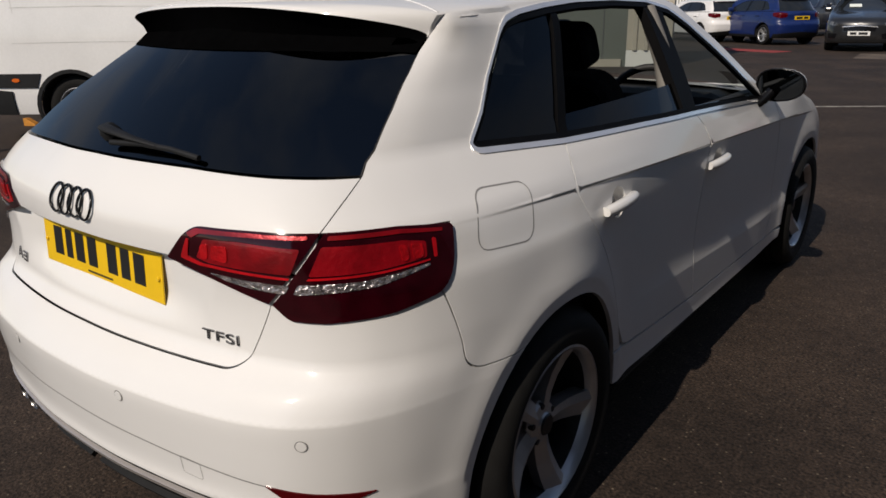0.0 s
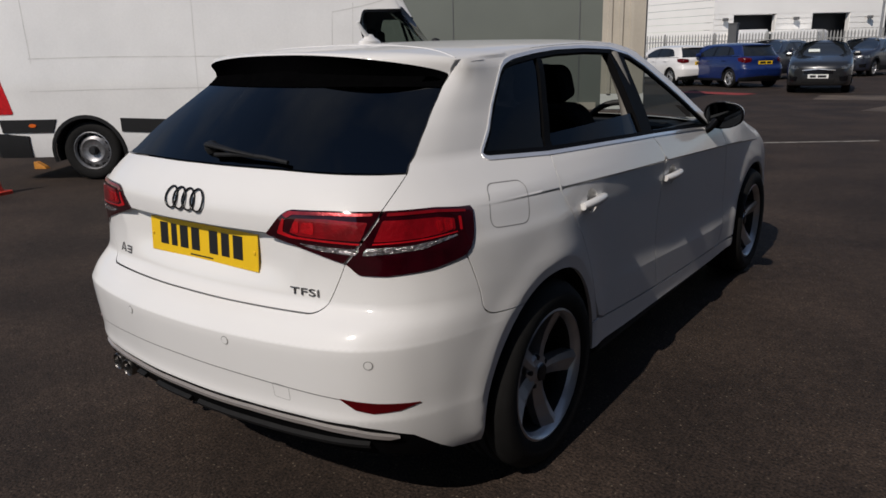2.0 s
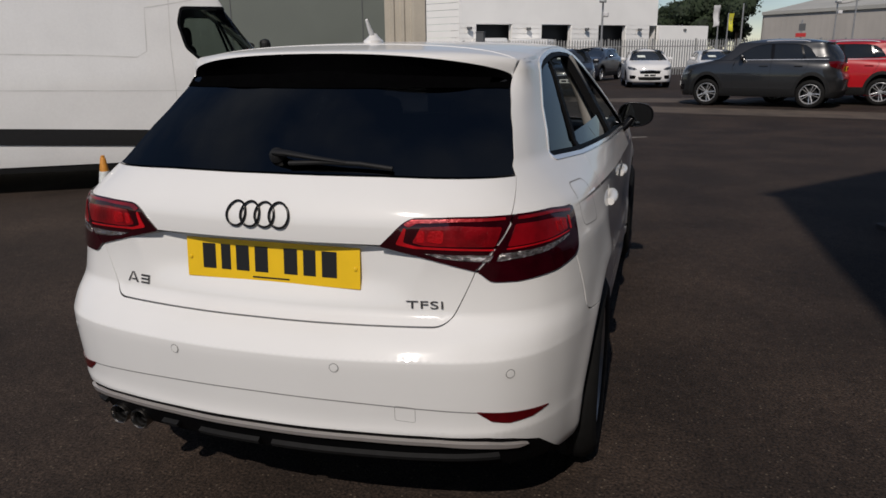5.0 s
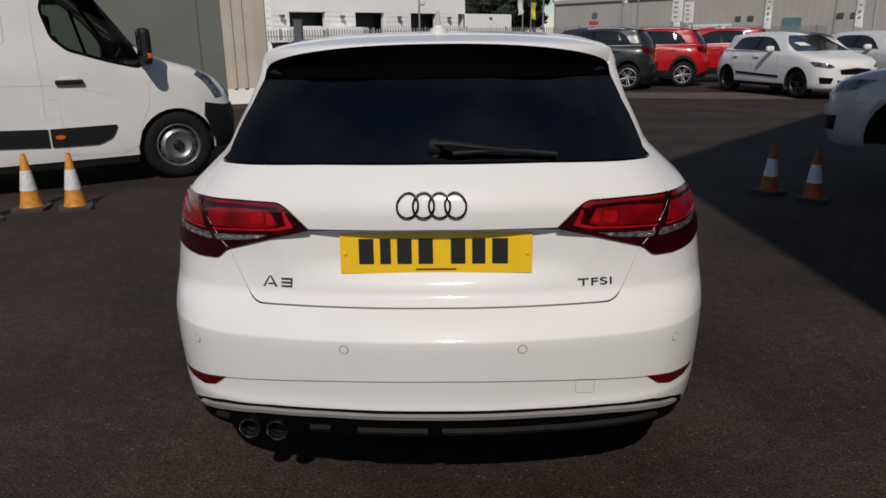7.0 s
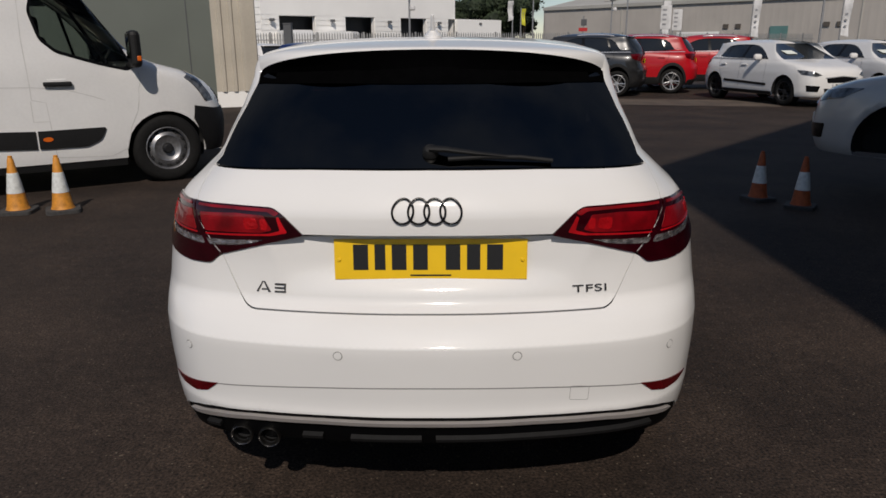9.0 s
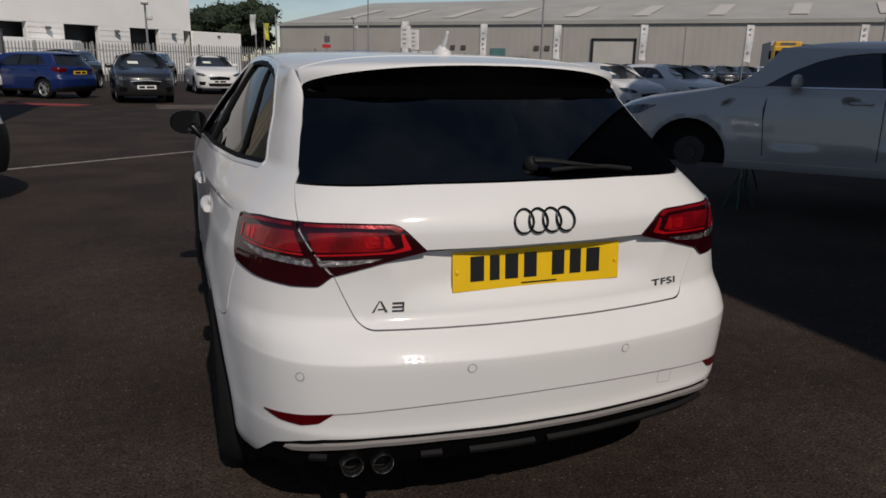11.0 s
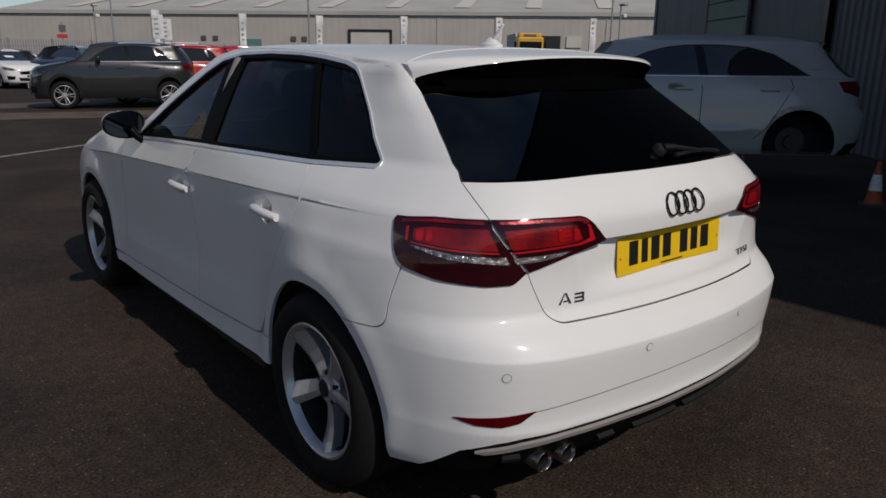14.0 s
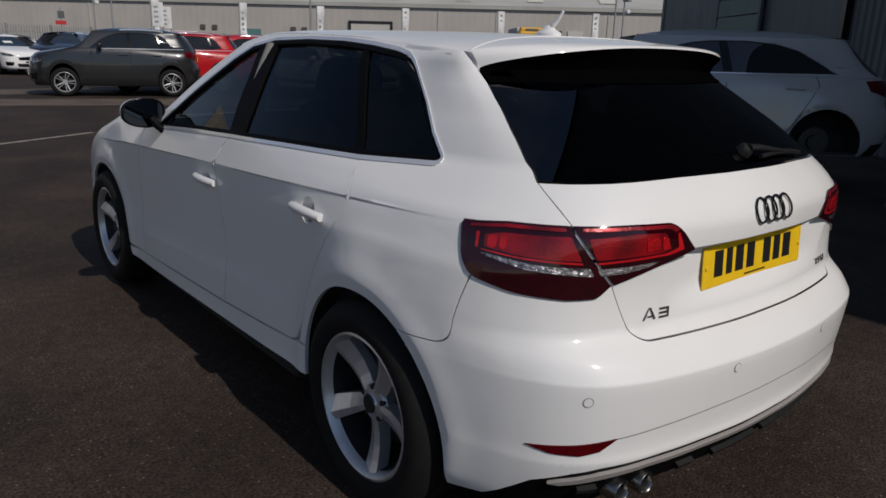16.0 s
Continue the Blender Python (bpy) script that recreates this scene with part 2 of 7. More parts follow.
# ---- car bodies: a shell of stacked plan contours ----
def pchip(xs, ys, q):
    xs, ys, q = np.array(xs, float), np.array(ys, float), np.array(q, float)
    h, d = np.diff(xs), np.diff(ys) / np.diff(xs)
    mm = np.zeros(len(xs))
    for i in range(1, len(xs) - 1):
        if d[i - 1] * d[i] > 0:
            w1, w2 = 2 * h[i] + h[i - 1], h[i] + 2 * h[i - 1]
            mm[i] = (w1 + w2) / (w1 / d[i - 1] + w2 / d[i])
    mm[0], mm[-1] = d[0], d[-1]
    i = np.clip(np.searchsorted(xs, q) - 1, 0, len(xs) - 2)
    t = np.clip((q - xs[i]) / h[i], 0, 1)
    return ((2 * t**3 - 3 * t**2 + 1) * ys[i] + (t**3 - 2 * t**2 + t) * h[i] * mm[i]
            + (3 * t**2 - 2 * t**3) * ys[i + 1] + (t**3 - t**2) * h[i] * mm[i + 1])


def spline(pts, n=40):
    P = np.array(pts, float)
    P = np.vstack([[-P[1][0], P[1][1]], P, [-P[-2][0], P[-2][1]]])
    out = []
    for i in range(1, len(P) - 2):
        a, b, c, d = P[i - 1:i + 3]
        l0, l1, l2 = [max(np.linalg.norm(v), 1e-6) for v in (b - a, c - b, d - c)]
        m1 = ((b - a) / l0 * l1 + (c - b) / l1 * l0) / (l0 + l1) * l1
        m2 = ((c - b) / l1 * l2 + (d - c) / l2 * l1) / (l1 + l2) * l1
        for k in range(n):
            t = k / n
            out.append((2 * t**3 - 3 * t * t + 1) * b + (t**3 - 2 * t * t + t) * m1 + (3 * t * t - 2 * t**3) * c + (t**3 - t * t) * m2)
    out.append(P[-2])
    return np.array(out)


def smooth01(t):
    t = np.clip(t, 0, 1)
    return t * t * (3 - 2 * t)


PLAN = [(0, -.012), (.15, -.008), (.30, .008), (.45, .033), (.57, .065), (.66, .105), (.73, .165), (.785, .25), (.825, .36), (.852, .5),
        (.868, .7), (.880, 1.0), (.888, 1.5), (.892, 2.0), (.892, 2.6), (.888, 3.0), (.88, 3.4), (.86, 3.7), (.80, 3.98), (.70, 4.14),
        (.5, 4.24), (.25, 4.29), (0, 4.30)]
REAR_Z = [.18, .24, .30, .36, .402, .412, .432, .50, .56, .612, .619, .627, .65, .665, .68, .695, .72, .80, .94, .98, 1.02, 1.05, 1.12, 1.20, 1.28, 1.33, 1.40]
REAR_D = [.16, .10, .06, .026, .009, .0065, .008, .001, -.006, -.0105, -.0105, -.005, .012, .026, .046, .067, .088, .093, .080, .092, .118, .146, .222, .332, .455, .54, .66]
SIDE_Z = [.18, .24, .30, .40, .55, .70, .80, .88, .93, .95, 1.0, 1.05, 1.15, 1.25, 1.33, 1.40]
SIDE_K = [.93, .965, .985, .992, 1.0, .998, .985, .968, .962, .957, .925, .893, .825, .752, .69, .62]
NOSE_Z = [.18, .24, .40, .60, .75, .85, .92, 1.0, 1.15, 1.30, 1.40]
NOSE_D = [.12, .05, 0, .02, .10, .35, .75, 1.25, 1.72, 2.15, 2.50]
NOSE_TALL = [.10, .03, 0, .01, .04, .13, .36, 1.02, 1.58, 2.08, 2.45]
NOSE_SMALL = [.10, .03, 0, .015, .06, .20, .52, 1.08, 1.60, 2.05, 2.40]
NOSE_LONG = [.12, .05, 0, .02, .10, .35, .75, 1.15, 1.50, 1.85, 2.15]


# the hatchback's own nose, a little shorter and slimmer
PLAN_HATCH = [(0, -.012), (.15, -.008), (.30, .008), (.45, .033), (.57, .065), (.655, .105), (.722, .165), (.775, .25), (.815, .36), (.842, .5),
              (.860, .7), (.874, 1.0), (.877, 1.3), (.872, 2.0), (.864, 2.6), (.858, 3.0), (.851, 3.36), (.834, 3.65), (.78, 3.92), (.68, 4.07),
              (.48, 4.165), (.24, 4.212), (0, 4.2235)]
HUB_REAR, HUB_FRONT, HUB_HATCH = .79, 3.427, 3.388

CREASE_Y, CREASE_Z = [.3, .9, 1.8, 3.0, 3.6], [.955, .937, .908, .858, .82]


class Shell:
    """The outer skin of a car: position and normal at s (metres along the plan contour from the middle of the tail) and height z."""

    def __init__(self, sx=1.0, sy=1.0, sz=1.0, rear=1.0, taper=1.0, plan=PLAN, tables=None, nose=(2.2, 2.1), lines=True, recess=False, zmax=1.5, front=NOSE_D, hubs=(HUB_REAR, HUB_FRONT)):
        self.curve, self.hubs = spline(plan), hubs
        self.nose, self.lines, self.recess, self.bulge = nose, lines, recess, tables is None
        self.bow = [0, .0, .03, .096, .107] if front is NOSE_LONG else [0, .08, .09, .05, .03]
        rz, rdv, kz, kv, nz, nv = tables or (REAR_Z, REAR_D, SIDE_Z, SIDE_K, NOSE_Z, front)
        self.sl = np.concatenate([[0], np.cumsum(np.linalg.norm(np.diff(self.curve, axis=0), axis=1))])
        self.end = self.sl[-1]
        self.zq = np.linspace(.1, zmax, int((zmax - .1) * 1000) + 1)

        def table(xs, ys, n=10):
            ker = np.hanning(2 * n + 3)[1:-1]
            v = pchip(xs, ys, np.clip(self.zq, xs[0], xs[-1]))
            return np.convolve(np.pad(v, n, mode="edge"), ker / ker.sum(), mode="valid")
        rd = [d if z < 1.0 else d * rear + .09 * (1 - rear) for z, d in zip(rz, rdv)]
        self.rd, self.sk, self.nd = table(rz, rd, 4), table(kz, kv), table(nz, nv)
        if front is NOSE_LONG:           # upright end under the roof spoiler
            self.rd = np.where(self.zq > 1.305, np.interp(1.305, self.zq, self.rd) + (self.zq - 1.305) * .45, self.rd)
        self.flare = .030 if front is NOSE_LONG else 0.0
        self.scale = np.array([sx, sy, sz])
        self.taper = taper

    def base(self, s, z):
        s, z = np.asarray(s, float), np.asarray(z, float)
        side, a = np.sign(s) + (s == 0), np.abs(s)
        x0, y0 = np.interp(a, self.sl, self.curve[:, 0]), np.interp(a, self.sl, self.curve[:, 1])
        dr, k, f = np.interp(z, self.zq, self.rd), np.interp(z, self.zq, self.sk), np.interp(z, self.zq, self.nd)
        if self.bulge:
            dr = dr + np.interp(z, [.9, 1.05, 1.15, 1.285, 1.33], self.bow) * np.minimum(x0 / .64, 1.2)**2
        if self.bulge:       # the ledge of the bumper runs out round the corners
            soft = np.interp(z, [.55, .60, .64, .68, .72, .76, .80], [-.0055, -.009, -.002, .026, .053, .076, .091])
            w_ = .3 * smooth01((x0 - .60) / .20) * ((z > .55) & (z < .80))
            dr = dr * (1 - .85 * w_) + soft * .85 * w_
        if self.recess:      # well for the number plate
            dr = dr + smooth01((z - .725) / .085) * np.maximum(0, .120 - y0 - dr)
        tp = 0.0
        if self.bulge:
            tp = self.taper * np.interp(z, [.85, .97, 1.07, 1.2, 1.33], [0, .035, .095, .06, 0]) * smooth01((1.7 - y0) / 1.2)
            tp = tp - self.flare * smooth01((z - 1.265) / .075) * smooth01((.75 - y0) / .6)
        if self.lines:
            # doors stand upright up to the shoulder
            def upright(q):
                return np.interp(q, [.45, .58, .70, .80, .88, .93, .97, 1.03], [0, -.012, -.016, -.010, .005, .004, -.004, 0])
            door = smooth01((y0 - .75) / .55) * smooth01((3.6 - y0) / .8)
            k = k + upright(z) * door
            # shoulder line
            zc = np.interp(y0, CREASE_Y, CREASE_Z)
            on = smooth01((y0 - .30) / .65) * smooth01((3.7 - y0) / .5)
            below = zc - z
            zd = np.interp(y0, [1.2, 2.6], [.515, .44])
            if self.flare:       # under the shoulder the doors fall straight, then step out to a slim ledge
                blend = on * smooth01((y0 - .48) / .55) * smooth01((3.6 - y0) / .8)
                at_line = np.interp(zc, self.zq, self.sk) + upright(zc) * door
                at_line = at_line + (.9235 + .42 * (1 - zc) - at_line) * blend
                k = np.where((below <= 0) & (z < 1), k + (.9235 + .42 * (1 - z) - k) * blend, k)
                rise = np.interp(y0, [1.2, 2.6], [.06, .13])
                ledge = np.interp(y0, [1.2, 1.45, 2.6, 2.8], [0, .006, .016, .012])
                fall = at_line - .0055 * on * smooth01(below / .005) - .028 * np.clip(zc - np.maximum(z, zd), 0, 1)
                fall = fall + ledge * np.clip((zd + rise - z) / rise, 0, 1)**2
                foot = smooth01((z - .16) / .14)
                k = np.where(below > 0, k + (fall - k) * on * door * foot, k)
                k = k - .0055 * on * (1 - door) * smooth01(below / .005) * np.exp(-np.clip(below, 0, 1) / .06)
            else:
                k = k - .0085 * on * smooth01(below / .004) * np.exp(-np.clip(below, 0, 1) / .050)
                # scallop low on the doors
                k = k + .008 * smooth01((y0 - 1.15) / .15) * smooth01((2.75 - y0) / .15) * (smooth01((zd + .015 - z) / .03) * smooth01((z - zd + .14) / .1))
            # flares round the wheel arches
            for hy in self.hubs:
                rr = np.hypot((y0 - hy) * 1.05, z - .317)
                k = k + .0085 * np.where(rr > .412, np.exp(-((rr - .412) / .055)**2), 1 - .9 * np.clip((.412 - rr) / .036, 0, 1)) * smooth01((z - .20) / .1)
        y = y0 + dr * np.clip(1 - y0 / 1.3, 0, 1)**2 - f * np.clip((y0 - self.nose[0]) / self.nose[1], 0, 1)**2
        return np.stack([side * x0 * (k - tp), y, z], -1)

    def at(self, s, z):
        return self.base(s, z) * self.scale

    def normal(self, s, z):
        h = .002
        n = np.cross(self.at(s + h, z) - self.at(s - h, z), self.at(s, z + h) - self.at(s, z - h))
        return n / np.maximum(np.linalg.norm(n, axis=-1, keepdims=True), 1e-9)

    def s_of_y(self, y, z, side=1):
        """The s on the flank where the skin at height z has that y."""
        ss = np.linspace(.5, self.end - .4, 1200)
        ys = self.base(ss, np.full_like(ss, z))[:, 1]
        return side * float(np.interp(y, ys, ss))


def inside(px, py, poly):
    x, y = poly[:, 0], poly[:, 1]
    x2, y2 = np.roll(x, -1), np.roll(y, -1)
    cond = (y[None] > py[:, None]) != (y2[None] > py[:, None])
    xi = (x2 - x)[None] * (py[:, None] - y[None]) / np.where(y2 == y, 1e-9, y2 - y)[None] + x[None]
    return (np.sum(cond & (px[:, None] < xi), axis=1) % 2) == 1


def dense(poly, step):
    out = []
    for i, a in enumerate(poly):
        b = poly[(i + 1) % len(poly)]
        k = max(1, int(math.ceil(math.hypot(b[0] - a[0], b[1] - a[1]) / step)))
        out += [(a[0] + (b[0] - a[0]) * t / k, a[1] + (b[1] - a[1]) * t / k) for t in range(k)]
    return out


def rounded(poly, r, n=4):
    """The outline with its corners rounded (r: one radius, or one for each corner)."""
    out = []
    m = len(poly)
    for i in range(m):
        p, a, b = Vector(poly[i]), Vector(poly[i - 1]), Vector(poly[(i + 1) % m])
        rr = r[i] if isinstance(r, (list, tuple)) else r
        da, db = (a - p), (b - p)
        ra = min(rr, da.length * .45, db.length * .45)
        if ra < 1e-4:
            out.append(tuple(p))
            continue
        p0, p1 = p + da.normalized() * ra, p + db.normalized() * ra
        for k in range(n + 1):
            t = k / n
            out.append(tuple((1 - t)**2 * p0 + 2 * t * (1 - t) * p + t * t * p1))
    return out


def skin(name, shell, outline, mat, parent, label="", step=.035, lift=0.0, depth=.012, holes=(), rows=(), lines=(), flat=0.0):
    """A panel of the shell: its outline in (s, z) laid on the skin, raised by lift, with an edge of that depth."""
    loops = [dense(outline, step)] + [dense(h, step) for h in holes]
    polys = [np.array(lp) for lp in loops]
    lo, hi = polys[0].min(0), polys[0].max(0)
    gs, gz = np.meshgrid(np.arange(lo[0] + step / 2, hi[0], step), np.array(sorted(list(np.arange(lo[1] + step / 2, hi[1], step)) + list(rows))))
    gs = gs + (np.arange(gz.shape[0]) % 2)[:, None] * step * .5
    g = np.stack([gs.ravel(), gz.ravel()], -1)
    keep = inside(g[:, 0], g[:, 1], polys[0])
    for h in polys[1:]:
        keep &= ~inside(g[:, 0], g[:, 1], h)
    g = g[keep]
    edge = np.vstack(polys)
    inner = []
    for ln in lines:
        ln = np.array(ln)
        okp = inside(ln[:, 0], ln[:, 1], polys[0])
        for h in polys[1:]:
            okp &= ~inside(ln[:, 0], ln[:, 1], h)
        okp &= np.min(np.hypot(ln[:, None, 0] - edge[None, :, 0], ln[:, None, 1] - edge[None, :, 1]), axis=1) > .004
        inner.append((ln, okp))
    extra = [ln[okp] for ln, okp in inner]
    full = np.vstack([edge] + extra) if extra else edge
    if len(g):
        d = np.min(np.hypot(g[:, None, 0] - full[None, :, 0], g[:, None, 1] - full[None, :, 1]), axis=1)
        g = g[d > step * .45]
    co = [Vector((float(a), float(b))) for a, b in np.vstack([full, g])]
    cons, k = [], 0
    for p in polys:
        cons += [(k + i, k + (i + 1) % len(p)) for i in range(len(p))]
        k += len(p)
    for ln, okp in inner:
        idx = np.cumsum(okp) - 1 + k
        cons += [(int(idx[i]), int(idx[i + 1])) for i in range(len(ln) - 1) if okp[i] and okp[i + 1]]
        k += int(okp.sum())
    v2, _, f2, *_ = geometry.delaunay_2d_cdt(co, cons, [], 0, 1e-6)
    v2 = np.array([tuple(v) for v in v2])
    cen = np.array([v2[list(f)].mean(0) for f in f2])
    ok = inside(cen[:, 0], cen[:, 1], polys[0])
    for h in polys[1:]:
        ok &= ~inside(cen[:, 0], cen[:, 1], h)
    faces = [tuple(f) for f, o in zip(f2, ok) if o]
    P, N = shell.at(v2[:, 0], v2[:, 1]), shell.normal(v2[:, 0], v2[:, 1])
    P = P + N * lift
    if flat:             # an almost even pane
        N = N.mean(0) / np.linalg.norm(N.mean(0)) + flat * (P - P.mean(0))
        N = N / np.linalg.norm(N, axis=1, keepdims=True)
    verts, norms = [tuple(p) for p in P], [tuple(q) for q in N]
    count = {}
    for f in faces:
        for i in range(3):
            a, b = f[i], f[(i + 1) % 3]
            count[(a, b)] = True
    ring = [(a, b) for a, b in count if (b, a) not in count]
    if depth:
        for a, b in ring:
            i = len(verts)
            d = P[b] - P[a]
            o = np.cross(d, N[a])
            o = o / max(np.linalg.norm(o), 1e-9)
            verts += [tuple(P[a]), tuple(P[b]), tuple(P[b] - N[b] * depth), tuple(P[a] - N[a] * depth)]
            norms += [tuple(o)] * 4
            faces.append((i + 1, i, i + 3, i + 2))
    me = bpy.data.meshes.new(name)
    me.from_pydata(verts, [], faces)
    me.update()
    ob = finish(new(name, me), mat, parent, label, True)
    me.normals_split_custom_set_from_vertices(norms)
    return ob


def mirror_outline(o):
    return [(-a, b) for a, b in reversed(o)]


def inset(poly, d):
    """The outline drawn in by d."""
    P = np.array(poly, float)
    area = np.sum(P[:, 0] * np.roll(P[:, 1], -1) - np.roll(P[:, 0], -1) * P[:, 1])
    sg = 1 if area > 0 else -1
    a, b = P - np.roll(P, 1, 0), np.roll(P, -1, 0) - P
    na, nb = [np.stack([-v[:, 1], v[:, 0]], -1) / np.maximum(np.linalg.norm(v, axis=1), 1e-9)[:, None] * sg for v in (a, b)]
    n = na + nb
    n = n / np.maximum(np.sum(n * n, 1) / 2, .35)[:, None]
    return [tuple(p) for p in P + n * d]


def arc(cy, cz, r, a0, a1, n=18):
    return [(cy + r * math.cos(radians(a0 + (a1 - a0) * i / n)), cz + r * math.sin(radians(a0 + (a1 - a0) * i / n))) for i in range(n + 1)]


def arch(hy, r, a0, a1, n=18):
    return [(hy + (y - hy) * .955, z) for y, z in arc(hy, .317, r, a0, a1, n)]


def wheel(name, radius, width, rim, parent, m, style="five", rim_mat=None, detail=48):
    """A wheel whose outer face looks along local +z; its middle lies at the origin of m."""
    rim_mat = rim_mat or ALLOY
    root = new(name)
    root.parent = parent
    root.matrix_local = m
    R, w, r = radius, width, rim
    prof = [(r, w * .42), (r + .006, w * .5), (r + .02, w * .53), (R - .05, w * .56), (R - .02, w * .5), (R - .005, w * .40)]
    for q in (-.3, -.1, .1, .3):
        prof += [(R, w * (-q) + .012), (R, w * (-q) - .012), (R - .008, w * (-q) - .016), (R - .008, w * (-q) - .026)] if detail > 40 else [(R, -w * q)]
    prof += [(R - .005, -w * .45), (R - .03, -w * .5), (r, -w * .45)]
    lathe("tyre", prof, RUBBER, root, "", detail)
    lathe("rim", [(r - .006, w * .36), (r + .008, w * .44), (r + .005, w * .49), (r - .002, w * .50), (r - .008, w * .48), (r - .014, w * .42), (r - .018, w * .36)], rim_mat, root, "", detail)
    # barrel coloured dark and a black backing added, as shade between the spokes
    lathe("shaded_barrel", [(r - .018, w * .36), (r - .024, w * .1), (r - .030, -w * .3), (r - .01, -w * .42)], ALLOY_DARK, root, "", detail)
    lathe("brake_disc", [(.05, -.005), (r * .68, -.005), (r * .68, -.02), (.05, -.02)], DISC, root, "", 32, closed=True)
    lathe("gap_shade_backing", [(.02, -.05), (r - .025, -.05), (r - .025, -.06), (.02, -.06)], BLACK_IN, root, "", 24, closed=True)
    if style == "five":
        box("caliper", (r * .52, .0, -.01), (.07, .13, .06), DISC, root, "", .012)
    hubz = w * (.29 if style == "five" else .34)
    if style == "five":
        lathe("hub", [(0, hubz + .012), (.028, hubz + .012), (.033, hubz + .004), (.056, hubz - .002), (.062, hubz - .014), (.05, hubz - .05)], rim_mat, root, "", 32)
        lathe("hub_cap", [(0, hubz + .016), (.026, hubz + .015), (.030, hubz + .010)], ALLOY_DARK, root, "dark wheel centre cap", 24)
        for i in range(5):
            a = 2 * math.pi * i / 5
            rot = Matrix.Rotation(a, 4, "Z")
            zi, zo = hubz + .004, w * .47
            ri, ro = .042, r - .004
            # a broad twisted blade with a ridge along one edge
            sec = []
            for t in (0, .25, .5, .75, 1):
                rad = ri + (ro - ri) * t
                z = zi + (zo - zi) * t**1.3 - .010 * math.sin(math.pi * t)
                wl, wr = .025 + .017 * t, .023 + .016 * t
                off = .022 * t
                sec.append([(rad, off - wl, z - .030), (rad, off - wl, z - .014 - .008 * t), (rad, off + wr * .30, z), (rad, off + wr, z - .005), (rad, off + wr, z - .045), (rad, off - wl, z - .05)])
            verts = [rot @ Vector(p) for s_ in sec for p in s_]
            faces = []
            for q in range(4):
                faces += [(q * 6 + k, q * 6 + (k + 1) % 6, q * 6 + 6 + (k + 1) % 6, q * 6 + 6 + k) for k in range(6)]
            raw("spoke", verts, faces, rim_mat, root)
            b = rot @ Matrix.Translation((.050 * math.cos(radians(36)), .050 * math.sin(radians(36)), hubz - .004))
            lathe("wheel_bolt", [(0, .006), (.008, .006), (.010, .0), (.011, -.008)], ALLOY_DARK, root, "", 10, b)
    elif style == "steel":
        lathe("disc_face", [(.0, hubz + .02), (.045, hubz + .02), (.052, hubz - .01), (r * .5, hubz - .005), (r * .62, hubz + .014), (r * .76, hubz - .006), (r - .015, hubz - .03)], rim_mat, root, "", detail)
        lathe("hub_cap", [(0, hubz + .045), (.035, hubz + .045), (.05, hubz + .03), (.055, hubz + .0)], ALLOY_DARK, root, "", 16)
        for i in range(12):
            a = 2 * math.pi * i / 12
            box("vent", (0, 0, 0), (.026, .040, .02), BLACK_IN, root, "", .004,
                Matrix.Rotation(a, 4, "Z") @ Matrix.Translation((r * .84, 0, hubz - .016)))
    else:
        n = 5
        lathe("hub", [(0, hubz + .006), (.05, hubz + .004), (.06, hubz - .03)], rim_mat, root, "", 16)
        for i in range(n):
            rot = Matrix.Rotation(2 * math.pi * i / n, 4, "Z")
            for sgn in (-1, 1):
                verts = [(.04, sgn * .006, hubz), (.04, sgn * .022, hubz - .004), (r - .004, sgn * .050, w * .45), (r - .004, sgn * .030, w * .46),
                         (.04, sgn * .006, hubz - .04), (.04, sgn * .022, hubz - .04), (r - .004, sgn * .050, w * .2), (r - .004, sgn * .030, w * .2)]
                raw("spoke", [rot @ Vector(v) for v in verts], [(0, 1, 2, 3), (4, 7, 6, 5), (0, 4, 5, 1), (1, 5, 6, 2), (2, 6, 7, 3), (3, 7, 4, 0)], rim_mat, root)
    return root


def patch_strip(name, A, B, mat, parent, label="", smooth=True):
    """A ruled strip between two rows of points."""
    n = len(A)
    return raw(name, list(A) + list(B), [(i, i + 1, n + i + 1, n + i) for i in range(n - 1)], mat, parent, label, smooth)


def roof_grid(sh, rail, crown, ys, nx=28, back=0.0):
    """The roof between the two rails: rail(y) and crown(y) are heights."""
    verts, faces = [], []
    for y in ys:
        zr, zc = rail(y), crown(y)
        s = sh.s_of_y(y, zr)
        xr = sh.base(s, zr)[0] - .001
        if back and y < .92:             # over the tail the roof keeps its width
            xr = max(xr, float(np.interp(y, [.468, .482, .51, .92], [.552, .558, .564, .584])))
        for j in range(nx + 1):
            u = math.sin((j / nx * 2 - 1) * math.pi / 2)
            z = zr + (zc - zr) * max(0, 1 - abs(u)**2.3)**.62
            yy = y + back * max(0, 1 - (y - ys[0]) / .35) * u**4
            verts.append(np.array([u * xr, yy, z]) * sh.scale)
    for i in range(len(ys) - 1):
        faces += [(i * (nx + 1) + j, i * (nx + 1) + j + 1, (i + 1) * (nx + 1) + j + 1, (i + 1) * (nx + 1) + j) for j in range(nx)]
    return verts, faces


HATCH = dict(front=NOSE_LONG, plan=PLAN_HATCH, hubs=(HUB_REAR, HUB_HATCH))
HERO, HERO_LOW = Shell(**HATCH), Shell(recess=True, **HATCH)


DROP = .016


